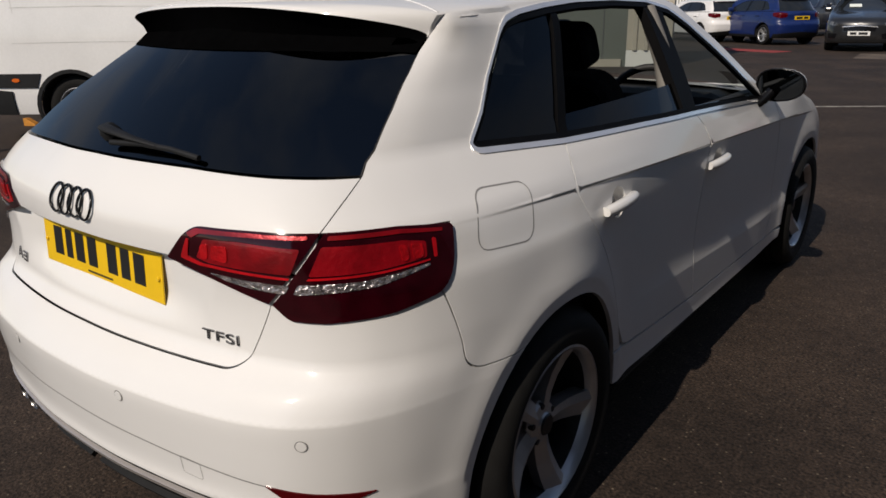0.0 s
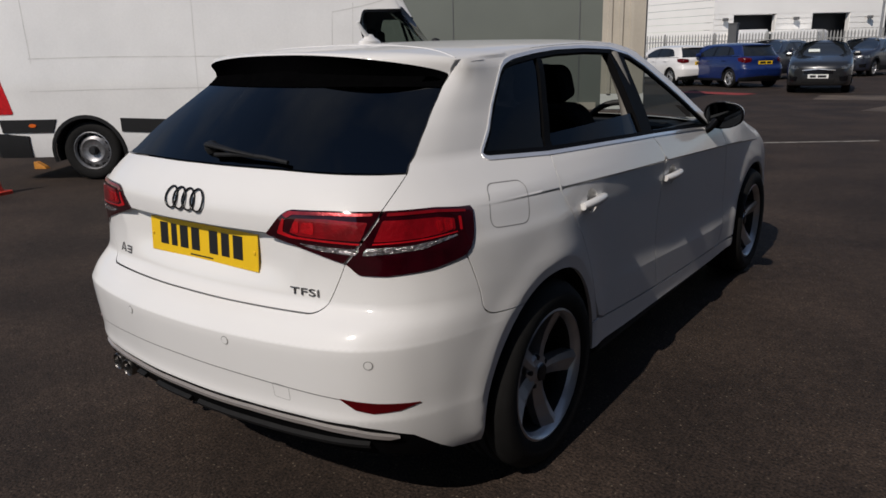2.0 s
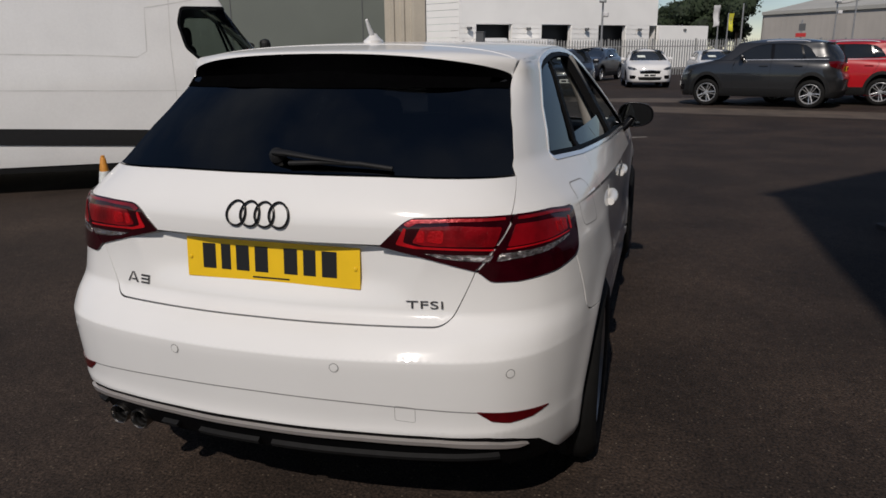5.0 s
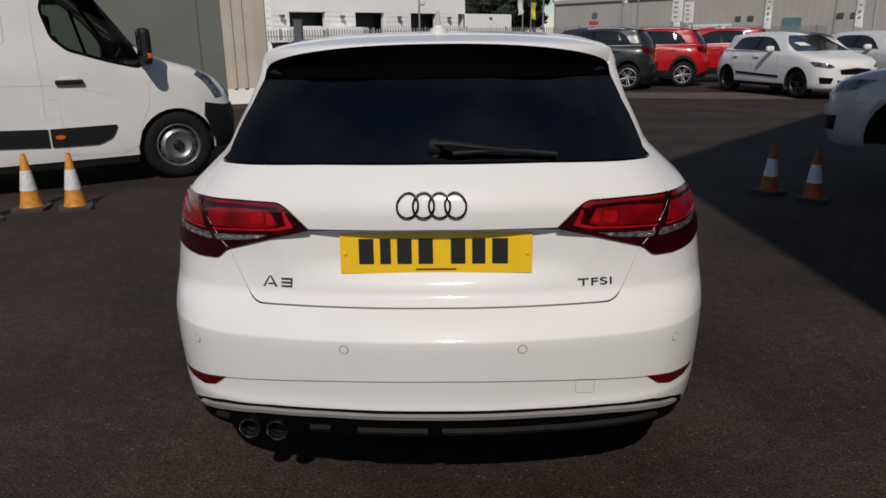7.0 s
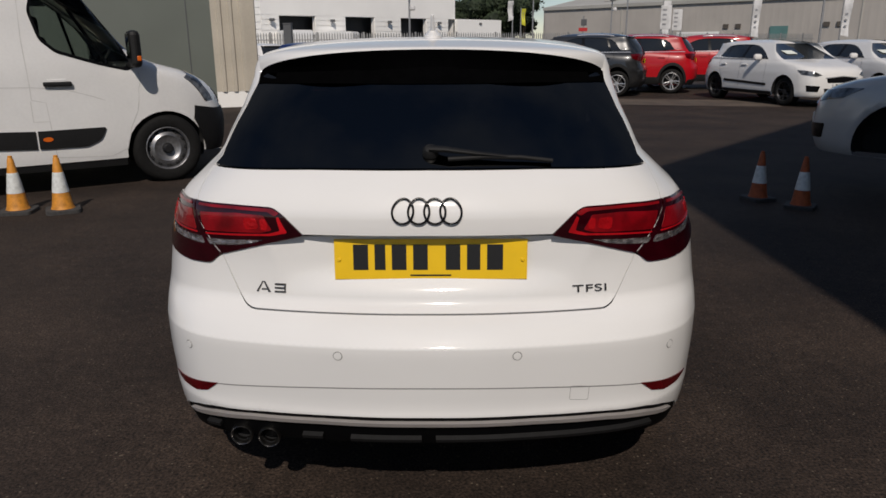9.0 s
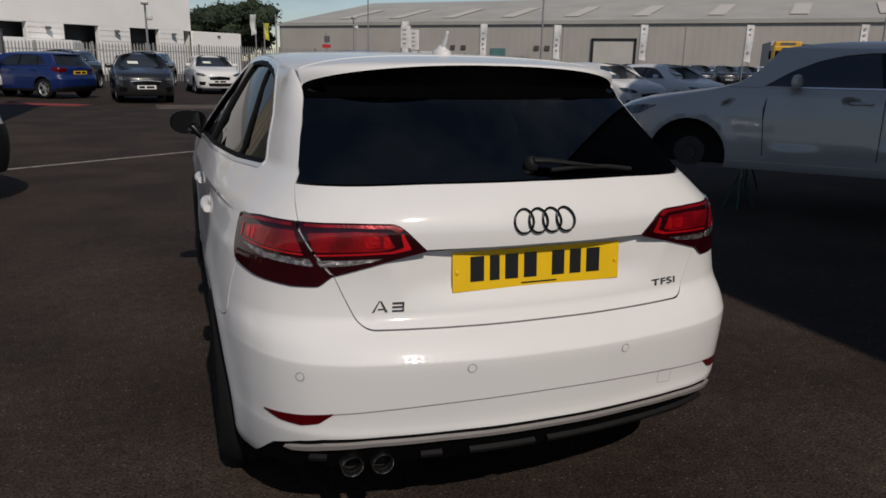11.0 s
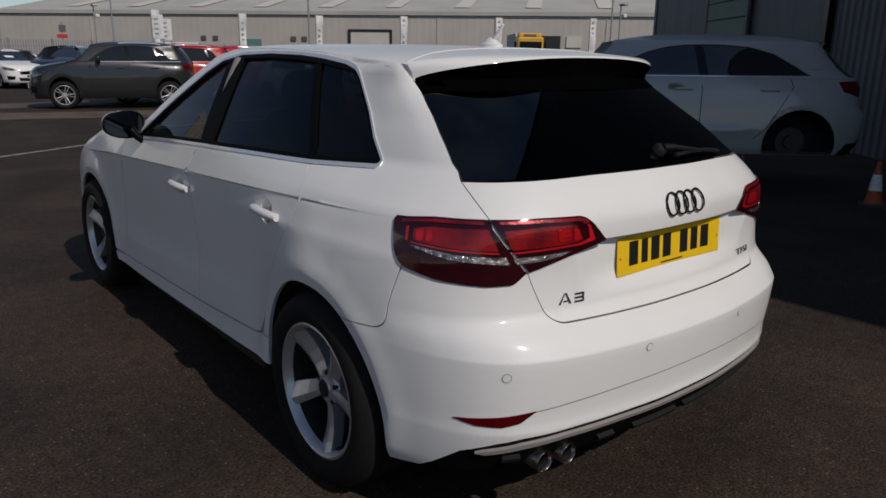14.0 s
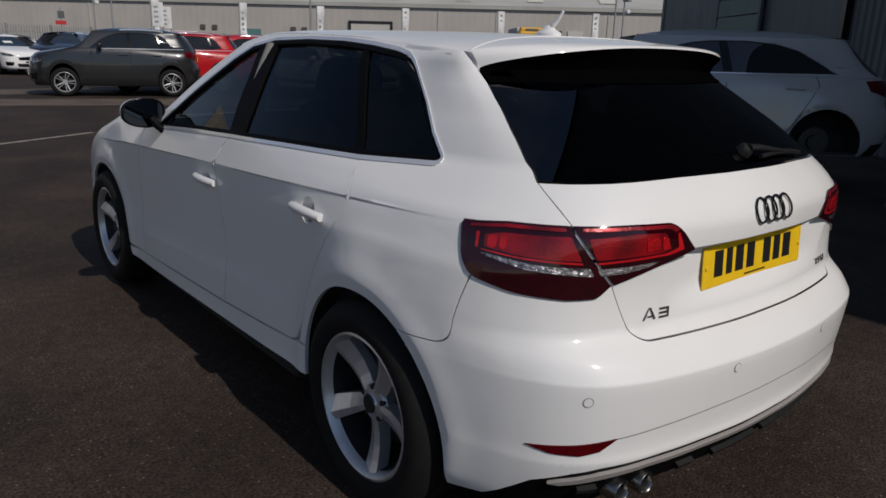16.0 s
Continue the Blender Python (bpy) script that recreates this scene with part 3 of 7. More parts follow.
def hero_car():
    sh = HERO
    car = empty("hatchback_car", Matrix.Translation((0, 0, -DROP)), "glossy white five-door hatchback parked on dark asphalt", "car")

    def F(y, z, side=1):
        return (sh.s_of_y(y, z, side), z)

    def both(name, outline, mat, label="", **kw):
        a = skin(name, sh, outline, mat, car, label, **kw)
        kw["holes"] = [mirror_outline(h) for h in kw.get("holes", ())]
        b = skin(name, sh, mirror_outline(outline), mat, car, label, **kw)
        return a, b
    G = .0012
    R_ARCH = .376
    # -- dark core behind the shut lines
    arch_r = [F(y, z) for y, z in arch(.79, R_ARCH + .01, -14, 194, 24)]
    arch_f = [F(y, z) for y, z in arch(HUB_HATCH, R_ARCH + .01, -14, 194, 24)]
    e = sh.end
    holes = [[(a, b) for a, b in h] for h in (arch_r, arch_f)]
    for sd in (1, -1):
        o = [(0, .26), (sd * (e - .01), .26), (sd * (e - .01), 1.0), (0, 1.0)]
        skin("inner_shell", sh, o if sd > 0 else o[::-1], BLACK_IN, car, step=.08, lift=-.055, depth=0,
             holes=holes if sd > 0 else [mirror_outline(h) for h in holes])
    # -- bumper
    arch_low = [F(y, z) for y, z in arch(.79, R_ARCH, 121, 190, 14)]
    lamp_low = [(.622, .810), (.74, .812), (.84, .821), (.955, .838)]
    wing_seam = rounded([(.957, .838), (1.022, .652), F(.598, .640)], [0, .075, 0], 12)
    right = [(0, .6895)] + rounded([(.0, .6895), (.30, .6890), (.508, .6900), (.586, .830), (.60, .84)], [0, 0, .038, 0, 0], 9)[1:-1] + lamp_low + wing_seam[1:] \
        + arch_low + [(.90, .266), (.86, .292), (.79, .352), (.70, .383), (.63, .397), (.45, .407), (.25, .411), (0, .412)]
    bumper = right + [(-a, b) for a, b in reversed(right[1:-1])]
    rear_bumper = skin("rear_bumper", sh, inset(bumper, G), WHITE, car, "", step=.022, rows=(.398, .406, .414, .424, .436, .612, .616, .6195, .623, .627, .633, .640, .655, .665, .675, .684),
                       lines=[[(sd * sh.s_of_y(y, z), z) for y, z in arch(.79, r_, 112, 188, 40)] for r_ in (.405, .412, .419) for sd in (1, -1)])
    # grey seals behind the seams of bumper, wing and doors
    for sd in (1, -1):
        o = [(.985, .60), (1.20, .60), (1.20, .70), (1.06, .86), (.985, .86)]
        skin("seam_seal", sh, o if sd > 0 else mirror_outline(o), INK_GREY, car, step=.04, lift=-.007, depth=0)
        o = [F(1.175, .42), F(1.30, .40), F(1.22, .62), F(1.08, .90), F(1.03, 1.02), F(.88, 1.02), F(.86, .90), F(1.05, .66)]
        skin("seam_seal", sh, o if sd > 0 else mirror_outline(o), INK_GREY, car, step=.04, lift=-.007, depth=0)
        o = [F(1.155, .39), F(1.40, .36), F(1.32, .44), F(1.17, .48)]
        skin("seam_seal", sh, o if sd > 0 else mirror_outline(o), INK_GREY, car, step=.04, lift=-.007, depth=0)
        o = [F(2.62, .31), F(3.04, .32), F(2.92, .50), F(2.84, .92), F(2.66, .92), F(2.72, .5)]
        skin("seam_seal", sh, o if sd > 0 else mirror_outline(o), INK_GREY, car, step=.04, lift=-.007, depth=0)
        o = [F(1.74, .37), F(1.84, .37), F(1.86, .90), F(1.80, 1.0), F(1.72, 1.0)]
        skin("seam_seal", sh, o if sd > 0 else mirror_outline(o), INK_GREY, car, step=.04, lift=-.007, depth=0)
    # -- tailgate below the glass
    right = [(0, .6905)] + rounded([(.0, .6905), (.30, .6900), (.508, .6912), (.587, .831), (.60, .84)], [0, 0, .037, 0, 0], 9)[1:-1] + [(.640, .855), (.690, .889), (0, .889)]
    tail_low = skin("tailgate_lower", HERO_LOW, inset(right + [(-a, b) for a, b in reversed(right[1:-1])], G), WHITE, car, "", step=.024, rows=(.738, .748, .758, .768, .778, .788, .80))
    right = [(0, .900), (.695, .896), (.735, .967), (.795, 1.005), (.862, 1.047), (.70, 1.053), (.40, 1.060), (0, 1.062)]
    tailgate = skin("tailgate", sh, inset(right + [(-a, b) for a, b in reversed(right[1:-1])], G), WHITE, car, "", step=.028, depth=.05)
    # -- rear glass
    right = [(0, 1.065), (.40, 1.063), (.70, 1.056), (.864, 1.050), (.893, 1.09), (.904, 1.16), (.894, 1.23), (.872, 1.285), (.865, 1.31), (.70, 1.325), (.35, 1.332), (0, 1.334)]
    g = skin("rear_window", sh, inset(right + [(-a, b) for a, b in reversed(right[1:-1])], G), GLASS_REAR, car, "dark privacy glass rear window", step=.04, lift=-.001, depth=.004, flat=.34)
    # opaque black band, added to cover the spoiler lip's reflection in the pane
    right = [(0, 1.270), (.45, 1.269), (.80, 1.266), (.868, 1.264), (.864, 1.31), (.35, 1.333), (0, 1.335)]
    skin("reflection_cover", sh, right + [(-a, b) for a, b in reversed(right[1:-1])], FLAT_BLACK, car, "added black band covering the lip's reflection in the glass", step=.04, lift=.0015, depth=0)
    # -- flank frame: quarter, pillars and rail
    rail_pts = [(.748, 1.349), (.90, 1.357), (1.2, 1.378), (1.5, 1.388), (1.75, 1.391), (1.92, 1.384), (2.06, 1.352), (2.25, 1.238), (2.45, 1.098), (2.62, .985)]
    dlo = [(.642, 1.058), (.955, 1.040), (1.35, 1.032), (1.71, 1.021), (2.1, 1.004), (2.44, .985), (2.535, .978), (2.43, 1.045), (2.29, 1.143), (2.16, 1.225), (2.06, 1.286), (1.95, 1.338),
           (1.80, 1.363), (1.55, 1.370), (1.30, 1.366), (1.12, 1.355), (.97, 1.340), (.90, 1.326), (.865, 1.300), (.80, 1.225), (.72, 1.13)]
    dlo = rounded(dlo, [.030] + [0] * 16 + [.03, .03, .03, 0])
    rd_rear = [(.957, 1.035), (.925, .985), (.897, .925), (.93, .86), (1.01, .755), (1.075, .655), (1.12, .56), (1.15, .48), (1.205, .405), (1.255, .386)]
    quarter = [(.738, .969), (.798, 1.007), (.867, 1.050), (.896, 1.09), (.907, 1.16), (.897, 1.23), (.875, 1.285), (.870, 1.312), (.874, 1.345)] + [F(y, z) for y, z in rail_pts] \
        + [F(y, z) for y, z in ((2.54, .976), (2.44, .982), (2.1, 1.001), (1.71, 1.018), (1.35, 1.029), (.957, 1.036))] + [F(y, z) for y, z in rd_rear[1:8]] \
        + [F(1.175, .404)] + [F(y, z) for y, z in arch(.79, R_ARCH, 13, 119, 16)] + [(a + .0012, b + .0012) for a, b in reversed(wing_seam)] + [(1.0, .87), (1.025, .92), (1.035, .955)]
    # -- doors
    rd_front = [(1.80, .36), (1.775, .47), (1.772, .66), (1.80, .82), (1.822, .905), (1.79, .97), (1.742, 1.014)]
    rear_door = [F(y, z) for y, z in rd_rear + rd_front + [(1.35, 1.027)]]
    front_door = [F(y, z) for y, z in [(1.744, 1.013), (1.793, .97), (1.825, .905), (1.803, .82), (1.775, .66), (1.778, .47), (1.803, .36), (2.70, .335), (2.79, .42), (2.78, .60), (2.74, .86), (2.70, .962), (2.44, .978), (2.1, .998)]]
    yy = np.linspace(.32, 3.5, 160)
    crease = [[F(y, float(np.interp(y, CREASE_Y, CREASE_Z)) + dz) for y in yy] for dz in (.007, .0024, -.0025, -.0074, -.014, -.03)]
    rings = [[F(y, z) for y, z in arch(.79, r_, -2, 122, 70)] for r_ in (.405, .412, .419)] + [[F(y, z) for y, z in arch(HUB_HATCH, r_, 0, 178, 80)] for r_ in (.405, .412, .419)]
    zd = lambda y: float(np.interp(y, [1.2, 2.6], [.515, .44]))
    rings += [[F(y, zd(y) + dz) for y in np.linspace(1.13, 2.78, 90)] for dz in (.09, .06, .04, .022, .010, .0025, -.0025, -.010, -.03)]
    crease += rings
    crease_l = [[(-a, b) for a, b in ln] for ln in crease]
    for sd in (1, -1):
        M = (lambda o: o) if sd > 0 else mirror_outline
        skin("quarter_panel", sh, M(inset(quarter, G)), WHITE, car, step=.028, holes=[M([F(y, z) for y, z in dlo])], lines=crease if sd > 0 else crease_l)
    doors = {}
    HANDLES = (("rear_door", 1.005, .856), ("front_door", 1.815, .830))

    def cup_outline(nm, f=1.0):
        y0, z0 = next((a, b) for n_, a, b in HANDLES if n_ == nm)
        s0 = sh.s_of_y(y0 + .10, z0)
        return [(s0 + f * .046 * math.cos(a), z0 + .004 + f * .042 * math.sin(a)) for a in np.linspace(0, 2 * math.pi, 28, endpoint=False)]
    for nm, o in (("rear_door", rear_door), ("front_door", front_door)):
        for sd, oo in ((1, o), (-1, mirror_outline(o))):
            doors[nm, sd] = skin(nm, sh, inset(oo, G), WHITE, car, "", step=.024, lines=crease if sd > 0 else crease_l,
                                holes=[cup_outline(nm) if sd > 0 else mirror_outline(cup_outline(nm))])
    # -- front wing, sill, nose and bonnet as one front skin
    wing = [F(2.703, .96), F(2.744, .86), F(2.784, .60), F(2.794, .42), F(2.706, .3345), F(2.80, .3315)] + [F(y, z) for y, z in arch(HUB_HATCH, R_ARCH, 178, -8, 22)] \
        + [(e - .25, .24), (e, .24), (e, .93), (e - .6, .95), F(2.72, .975)]
    for sd in (1, -1):
        M = (lambda o: o) if sd > 0 else mirror_outline
        skin("front_wing", sh, M(inset(wing, G)), WHITE, car, step=.04, lines=crease if sd > 0 else crease_l)
    sill = [F(y, z) for y, z in arch(.79, R_ARCH, 12, -4, 5)] + [F(2.98, .27), F(3.03, .31), F(2.80, .328), F(2.70, .331), F(1.80, .355), F(1.255, .381), F(1.20, .398)]
    both("sill", inset(sill, G), WHITE, step=.03)
    # bonnet and screen
    verts, faces = roof_grid(sh, lambda y: np.interp(y, [2.5, 2.7, 3.6, 3.9], [.99, .965, .90, .86]), lambda y: np.interp(y, [2.5, 2.7, 3.2, 3.9], [1.03, 1.02, .965, .87]), np.linspace(2.6, 3.75, 14))
    raw("bonnet", verts, faces, WHITE, car, "", True)
    # -- roof with spoiler
    rail = lambda y: float(np.interp(y, [p[0] for p in rail_pts], [p[1] for p in rail_pts]) if y > .92 else np.interp(y, [.468, .482, .51, .75, .92], [1.306, 1.322, 1.342, 1.350, 1.356]))
    crown = lambda y: float(pchip([.46, .47, .60, .8, 1.2, 1.7, 2.0, 2.15], [1.3735, 1.3745, 1.387, 1.400, 1.411, 1.415, 1.410, 1.400], [y])[0])
    ys = np.concatenate([[.468, .472, .482], np.linspace(.51, 2.08, 36)])
    verts, faces = roof_grid(sh, rail, crown, ys, 40, .19)
    for k in range(41):      # the rounded trailing edge
        verts[k][2] -= .006
        verts[41 + k][2] -= .001
    roof = raw("roof", verts, faces, WHITE, car, "", True)

    def on_roof(y, u, up):
        """A point of the roof skin at the grid row y and the share u of its half width."""
        i_ = int(np.clip(np.searchsorted(ys, y) - 1, 0, len(ys) - 2))
        t_ = (y - ys[i_]) / (ys[i_ + 1] - ys[i_])
        j_ = (math.asin(max(-1, min(1, u))) / (math.pi / 2) + 1) / 2 * 40
        k_ = int(min(39, j_))
        a_, b_ = [np.array(verts[r_ * 41 + k_]) * (1 - j_ + k_) + np.array(verts[r_ * 41 + k_ + 1]) * (j_ - k_) for r_ in (i_, i_ + 1)]
        return a_ * (1 - t_) + b_ * t_ + np.array([0, 0, up])
    us = np.linspace(-.985, .985, 61)
    row = lambda u: .735 - .20 * abs(u)**6
    tube("hatch_edge", [on_roof(row(u), u, -.0004) for u in us], .0022, WHITE, roof, "", 6)
    tube("hatch_gap", [on_roof(row(u) + .0045, u, -.0016) for u in us], .0024, INK_GREY, roof, "", 6)
    edge = verts[:41]
    low = []
    for v in edge:
        u = abs(v[0]) / .552
        s_ = .872 * min(1.0, u)**.95
        low.append(sh.at(math.copysign(s_, v[0]), 1.304 - .010 * u) + np.array([0, -.006, 0]))
    mid = [(a * .55 + b * .45) + np.array([0, .006, 0]) for a, b in zip(edge, low)]
    lipv = edge + mid + low
    raw("spoiler_lip", lipv, [(r * 41 + i, r * 41 + i + 1, r * 41 + 41 + i + 1, r * 41 + 41 + i) for r in (0, 1) for i in range(40)], FLAT_BLACK, car, "black lip under the roof spoiler", True)
    for col in (0, 40):
        side = [verts[r_ * 41 + col] for r_ in range(len(ys)) if verts[r_ * 41 + col][1] < .72]
        sg = -1 if col == 0 else 1
        foot = []
        for q in side:
            t_ = float(np.clip((q[1] - .655) / .065, 0, 1))
            foot.append(sh.at(sg * .872, 1.286 + .058 * t_))
        patch_strip("spoiler_cheek", side, foot, WHITE, car)
        # joint between the roof's edge and the quarter panel
        side = [verts[r_ * 41 + col] for r_ in range(len(ys)) if .70 < ys[r_] < 1.15]
        foot = []
        for y_ in (y_ for y_ in ys if .70 < y_ < 1.15):
            q = sh.at(sh.s_of_y(y_, rail(y_) - .012, sg), rail(y_) - .012)
            foot.append(q - np.array([sg * .001, 0, 0]))
        patch_strip("roof_joint", side, foot, WHITE, car)
    # windscreen
    A = [sh.at(sh.s_of_y(y, z), z) * np.array([1, 1, 1]) for y, z in ((2.06, 1.352), (2.25, 1.238), (2.45, 1.098), (2.62, .985))]
    nx, verts, faces = 12, [], []
    for i, a in enumerate(A):
        for j in range(nx + 1):
            u = j / nx * 2 - 1
            verts.append((a[0] * u, a[1] + (1 - u * u) * (.10 + .11 * i), a[2] + (1 - u * u) * (.055 - .012 * i)))
    for i in range(3):
        faces += [(i * (nx + 1) + j, i * (nx + 1) + j + 1, (i + 1) * (nx + 1) + j + 1, (i + 1) * (nx + 1) + j) for j in range(nx)]
    raw("windscreen", verts, faces, GLASS_SCREEN, car, "", True)
    # -- side glass and its frames
    for sd in (1, -1):
        M = (lambda o: o) if sd > 0 else mirror_outline
        o_dlo = [F(y, z) for y, z in dlo]
        # chrome surround, a thin band
        skin("window_surround", sh, M(inset(o_dlo, -.009)), CHROME, car, "chrome strip round the side windows", step=.03, lift=.003, depth=.010, holes=[M(inset(o_dlo, .002))])
        skin("window_seal", sh, M(inset(o_dlo, .004)), BLACK_SATIN, car, "", step=.03, lift=.0005, depth=.014, holes=[M(inset(o_dlo, .016))])
        # pillars: between quarter glass and rear door, and between the doors
        cp = [F(.962, 1.045), F(.995, 1.045), F(1.166, 1.352), F(1.130, 1.348)]
        bp = [F(1.66, 1.030), F(1.765, 1.025), F(1.80, 1.1), F(1.855, 1.25), F(1.90, 1.345), F(1.765, 1.362), F(1.73, 1.25), F(1.685, 1.12)]
        skin("window_pillar", sh, M(cp), BLACK_SATIN, car, "", step=.03, lift=-.001, depth=.03)
        skin("door_pillar", sh, M(bp), BLACK_SATIN, car, "", step=.03, lift=-.001, depth=.03)
        qg = [(.672, 1.062), (.958, 1.052), (1.115, 1.345), (.985, 1.330), (.915, 1.312), (.875, 1.285), (.74, 1.13), (.685, 1.08)]
        rg = [(.99, 1.052), (1.68, 1.036), (1.70, 1.12), (1.74, 1.25), (1.78, 1.352), (1.55, 1.358), (1.3, 1.354), (1.165, 1.346)]
        fg = [(1.755, 1.03), (2.44, .998), (2.42, 1.03), (2.28, 1.133), (2.15, 1.215), (2.05, 1.274), (1.94, 1.325), (1.89, 1.338), (1.84, 1.25), (1.79, 1.11)]
        if sd > 0:       # the two right-hand windows are wound down
            rg = [(.99, 1.052), (1.68, 1.036), (1.70, 1.118), (1.36, 1.108), (1.02, 1.095)]
            fg = [(1.755, 1.03), (2.44, .998), (2.40, 1.012), (1.76, 1.04)]
        skin("quarter_window", sh, M([F(y, z) for y, z in qg]), GLASS_QUARTER, car, "", step=.05, lift=-.008, depth=.004, flat=.12)
        skin("window_glass", sh, M([F(y, z) for y, z in rg]), GLASS_SIDE, doors["rear_door", sd], "", step=.05, lift=-.012, depth=.004, flat=.12)
        skin("window_glass", sh, M([F(y, z) for y, z in fg]), GLASS_DOOR, doors["front_door", sd], "", step=.05, lift=-.012, depth=.004, flat=.12)
        # handles
        for nm, y0, z0 in HANDLES:
            s0 = sh.s_of_y(y0 + .095, z0, sd)
            c, nrm = sh.at(s0, z0), sh.normal(s0, z0)
            pts = []
            for t in np.linspace(0, 1, 13):
                q = sh.at(sh.s_of_y(y0 + .19 * t, z0 + .003 * t, sd), z0 + .003 * t)
                pts.append(q + nrm * (.007 + .010 * math.sin(math.pi * t)**.6))
            h = tube("door_handle", pts, [.0115 + .0055 * math.sin(math.pi * (.08 + .84 * t))**.5 for t in np.linspace(0, 1, 13)], WHITE, doors[nm, sd], "", 12, flat=.9)
            bowl = []
            for f, dp in ((1.0, 0), (.94, .006), (.8, .013), (.55, .019), (.25, .022), (.02, .0225)):
                for s_, z_ in cup_outline(nm, f):
                    bowl.append(sh.at(sd * s_, z_) - sh.normal(sd * s_, z_) * dp)
            raw("handle_cup", bowl, [(r_ * 28 + k, r_ * 28 + (k + 1) % 28, r_ * 28 + 28 + (k + 1) % 28, r_ * 28 + 28 + k) for r_ in range(5) for k in range(28)], WHITE, doors[nm, sd], "", True)
        # lamps
        lamp(sh, car, M)
        # mirror
        mroot = new("wing_mirror")
        mroot.parent = car
        mroot["label"] = "door mirror with a white cap and a black rim"
        c = Vector((sd * .868, 2.53, 1.038))
        hx, hy, hz = .098, .075, .066
        def blob(t, f):
            return Vector((c.x + sd * hx * t[0] * f, c.y + hy * t[1] * f, c.z + hz * t[2] * f))
        verts, faces, nu, nv = [], [], 20, 8
        for i in range(nv + 1):
            ph = (math.pi / 2) * i / nv
            for j in range(nu):
                a = 2 * math.pi * j / nu
                ca, sa = math.cos(a), math.sin(a)
                ex = abs(ca)**.75 * math.copysign(1, ca) * (1.0 if ca > 0 else .92)
                ez = abs(sa)**.75 * math.copysign(1, sa) * (1.0 - .16 * (ca > 0) * ca)
                verts.append(blob((ex * math.cos(ph)**.6, math.sin(ph) * 1.0, ez * math.cos(ph)**.6), 1))
        for i in range(nv):
            faces += [(i * nu + j, i * nu + (j + 1) % nu, (i + 1) * nu + (j + 1) % nu, (i + 1) * nu + j) for j in range(nu)]
        raw("cap", verts, faces, WHITE, mroot, "", True)
        rim = [verts[j] for j in range(nu)]
        rim2 = [v + Vector((0, -.022, 0)) for v in rim]
        rim3 = [c + (v - c) * .93 + Vector((0, -.022, 0)) for v in rim]
        rim4 = [c + (v - c) * .90 + Vector((0, -.012, 0)) for v in rim]
        raw("rim", rim + rim2 + rim3 + rim4, [(r * nu + j, r * nu + (j + 1) % nu, r * nu + nu + (j + 1) % nu, r * nu + nu + j) for r in range(3) for j in range(nu)], GLOSS_BLACK, mroot, "", True)
        raw("mirror_glass", rim4, [tuple(range(nu))], CHROME_DARK, mroot)
        tube("foot", [(sd * .80, 2.47, .962), (sd * .825, 2.475, .985), (sd * .85, 2.485, 1.02)], [.028, .03, .026], GLOSS_BLACK, mroot, "", 10, flat=.7)
        # wheels
        for hy_ in (.79, HUB_HATCH):
            face = .862
            m = Matrix.Translation((sd * (face - .125), hy_, .317 + DROP)) @ Matrix.Rotation(radians(90) * sd, 4, "Y") @ Matrix.Rotation((.09 if sd > 0 else .66) + (hy_ > 2) * .4, 4, "Z")
            wheel("wheel", .317, .225, .218, car, m, "five")
            # arch liner
            ang = [radians(-12 + 204 * k / 24) for k in range(25)]
            Aw = [(sh.at(sh.s_of_y(hy_ + .37 * math.cos(a), .317 + .37 * math.sin(a), sd), .317 + .37 * math.sin(a))[0] - sd * .02, hy_ + .37 * math.cos(a), .317 + .37 * math.sin(a)) for a in ang]
            Bw = [(sd * .52, hy_ + .37 * math.cos(a), .317 + .37 * math.sin(a)) for a in ang]
            patch_strip("arch_liner", Aw, Bw, BLACK_IN, car)
            raw("arch_wall", Bw, [tuple(range(25))], BLACK_IN, car)
            # lip of the arch
            lo_, hi_ = (4, 186) if hy_ < 2 else (0, 176)
            lipA = [sh.at(sh.s_of_y(y, z, sd), z) for y, z in arch(hy_, R_ARCH, lo_, hi_, 28)]
            lipB = [p - np.array([sd * .012, 0, 0]) for p in lipA]
            patch_strip("arch_lip", lipA, lipB, WHITE, car)
    # -- underside
    box("underbody", (0, 2.15, .29), (1.10, 3.7, .16), BLACK_IN, car, "", .03)
    box("floor_pan", (0, 2.1, .28), (1.62, 1.72, .12), BLACK_IN, car, "", .03)
    box("boot_floor", (0, .62, .42), (1.10, .75, .10), BLACK_IN, car, "", .02)
    # -- diffuser with satin strip
    right = [(0, .408), (.25, .407), (.45, .403), (.63, .393), (.70, .379), (.79, .348), (.86, .288), (.84, .262), (.70, .278), (.50, .292), (0, .300)]
    dif = skin("diffuser", sh, inset(right + [(-a, b) for a, b in reversed(right[1:-1])], .001), BLACK_SATIN, car, "black lower valance", step=.03, lift=-.004, depth=.02)
    right = [(0, .397), (.30, .396), (.50, .391), (.63, .380), (.73, .360), (.75, .353), (.72, .349), (.63, .364), (.50, .378), (.30, .384), (0, .385)]
    skin("trim_strip", sh, right + [(-a, b) for a, b in reversed(right[1:-1])], SATIN, dif, "satin aluminium strip across the bumper", step=.03, lift=.006, depth=.012)
    for a_, b_, sds in ((.02, .66, (1,)), (.30, .36, (-1,)), (.62, .67, (-1,)), (.02, .22, (-1,))):
        right = [(a_, .338), (b_, .336), (b_, .324), (a_, .326)]
        for sd in sds:
            o = right if sd > 0 else mirror_outline(right)
            skin("blade", sh, o[::-1], PLASTIC, dif, "", step=.03, lift=.010, depth=.02)
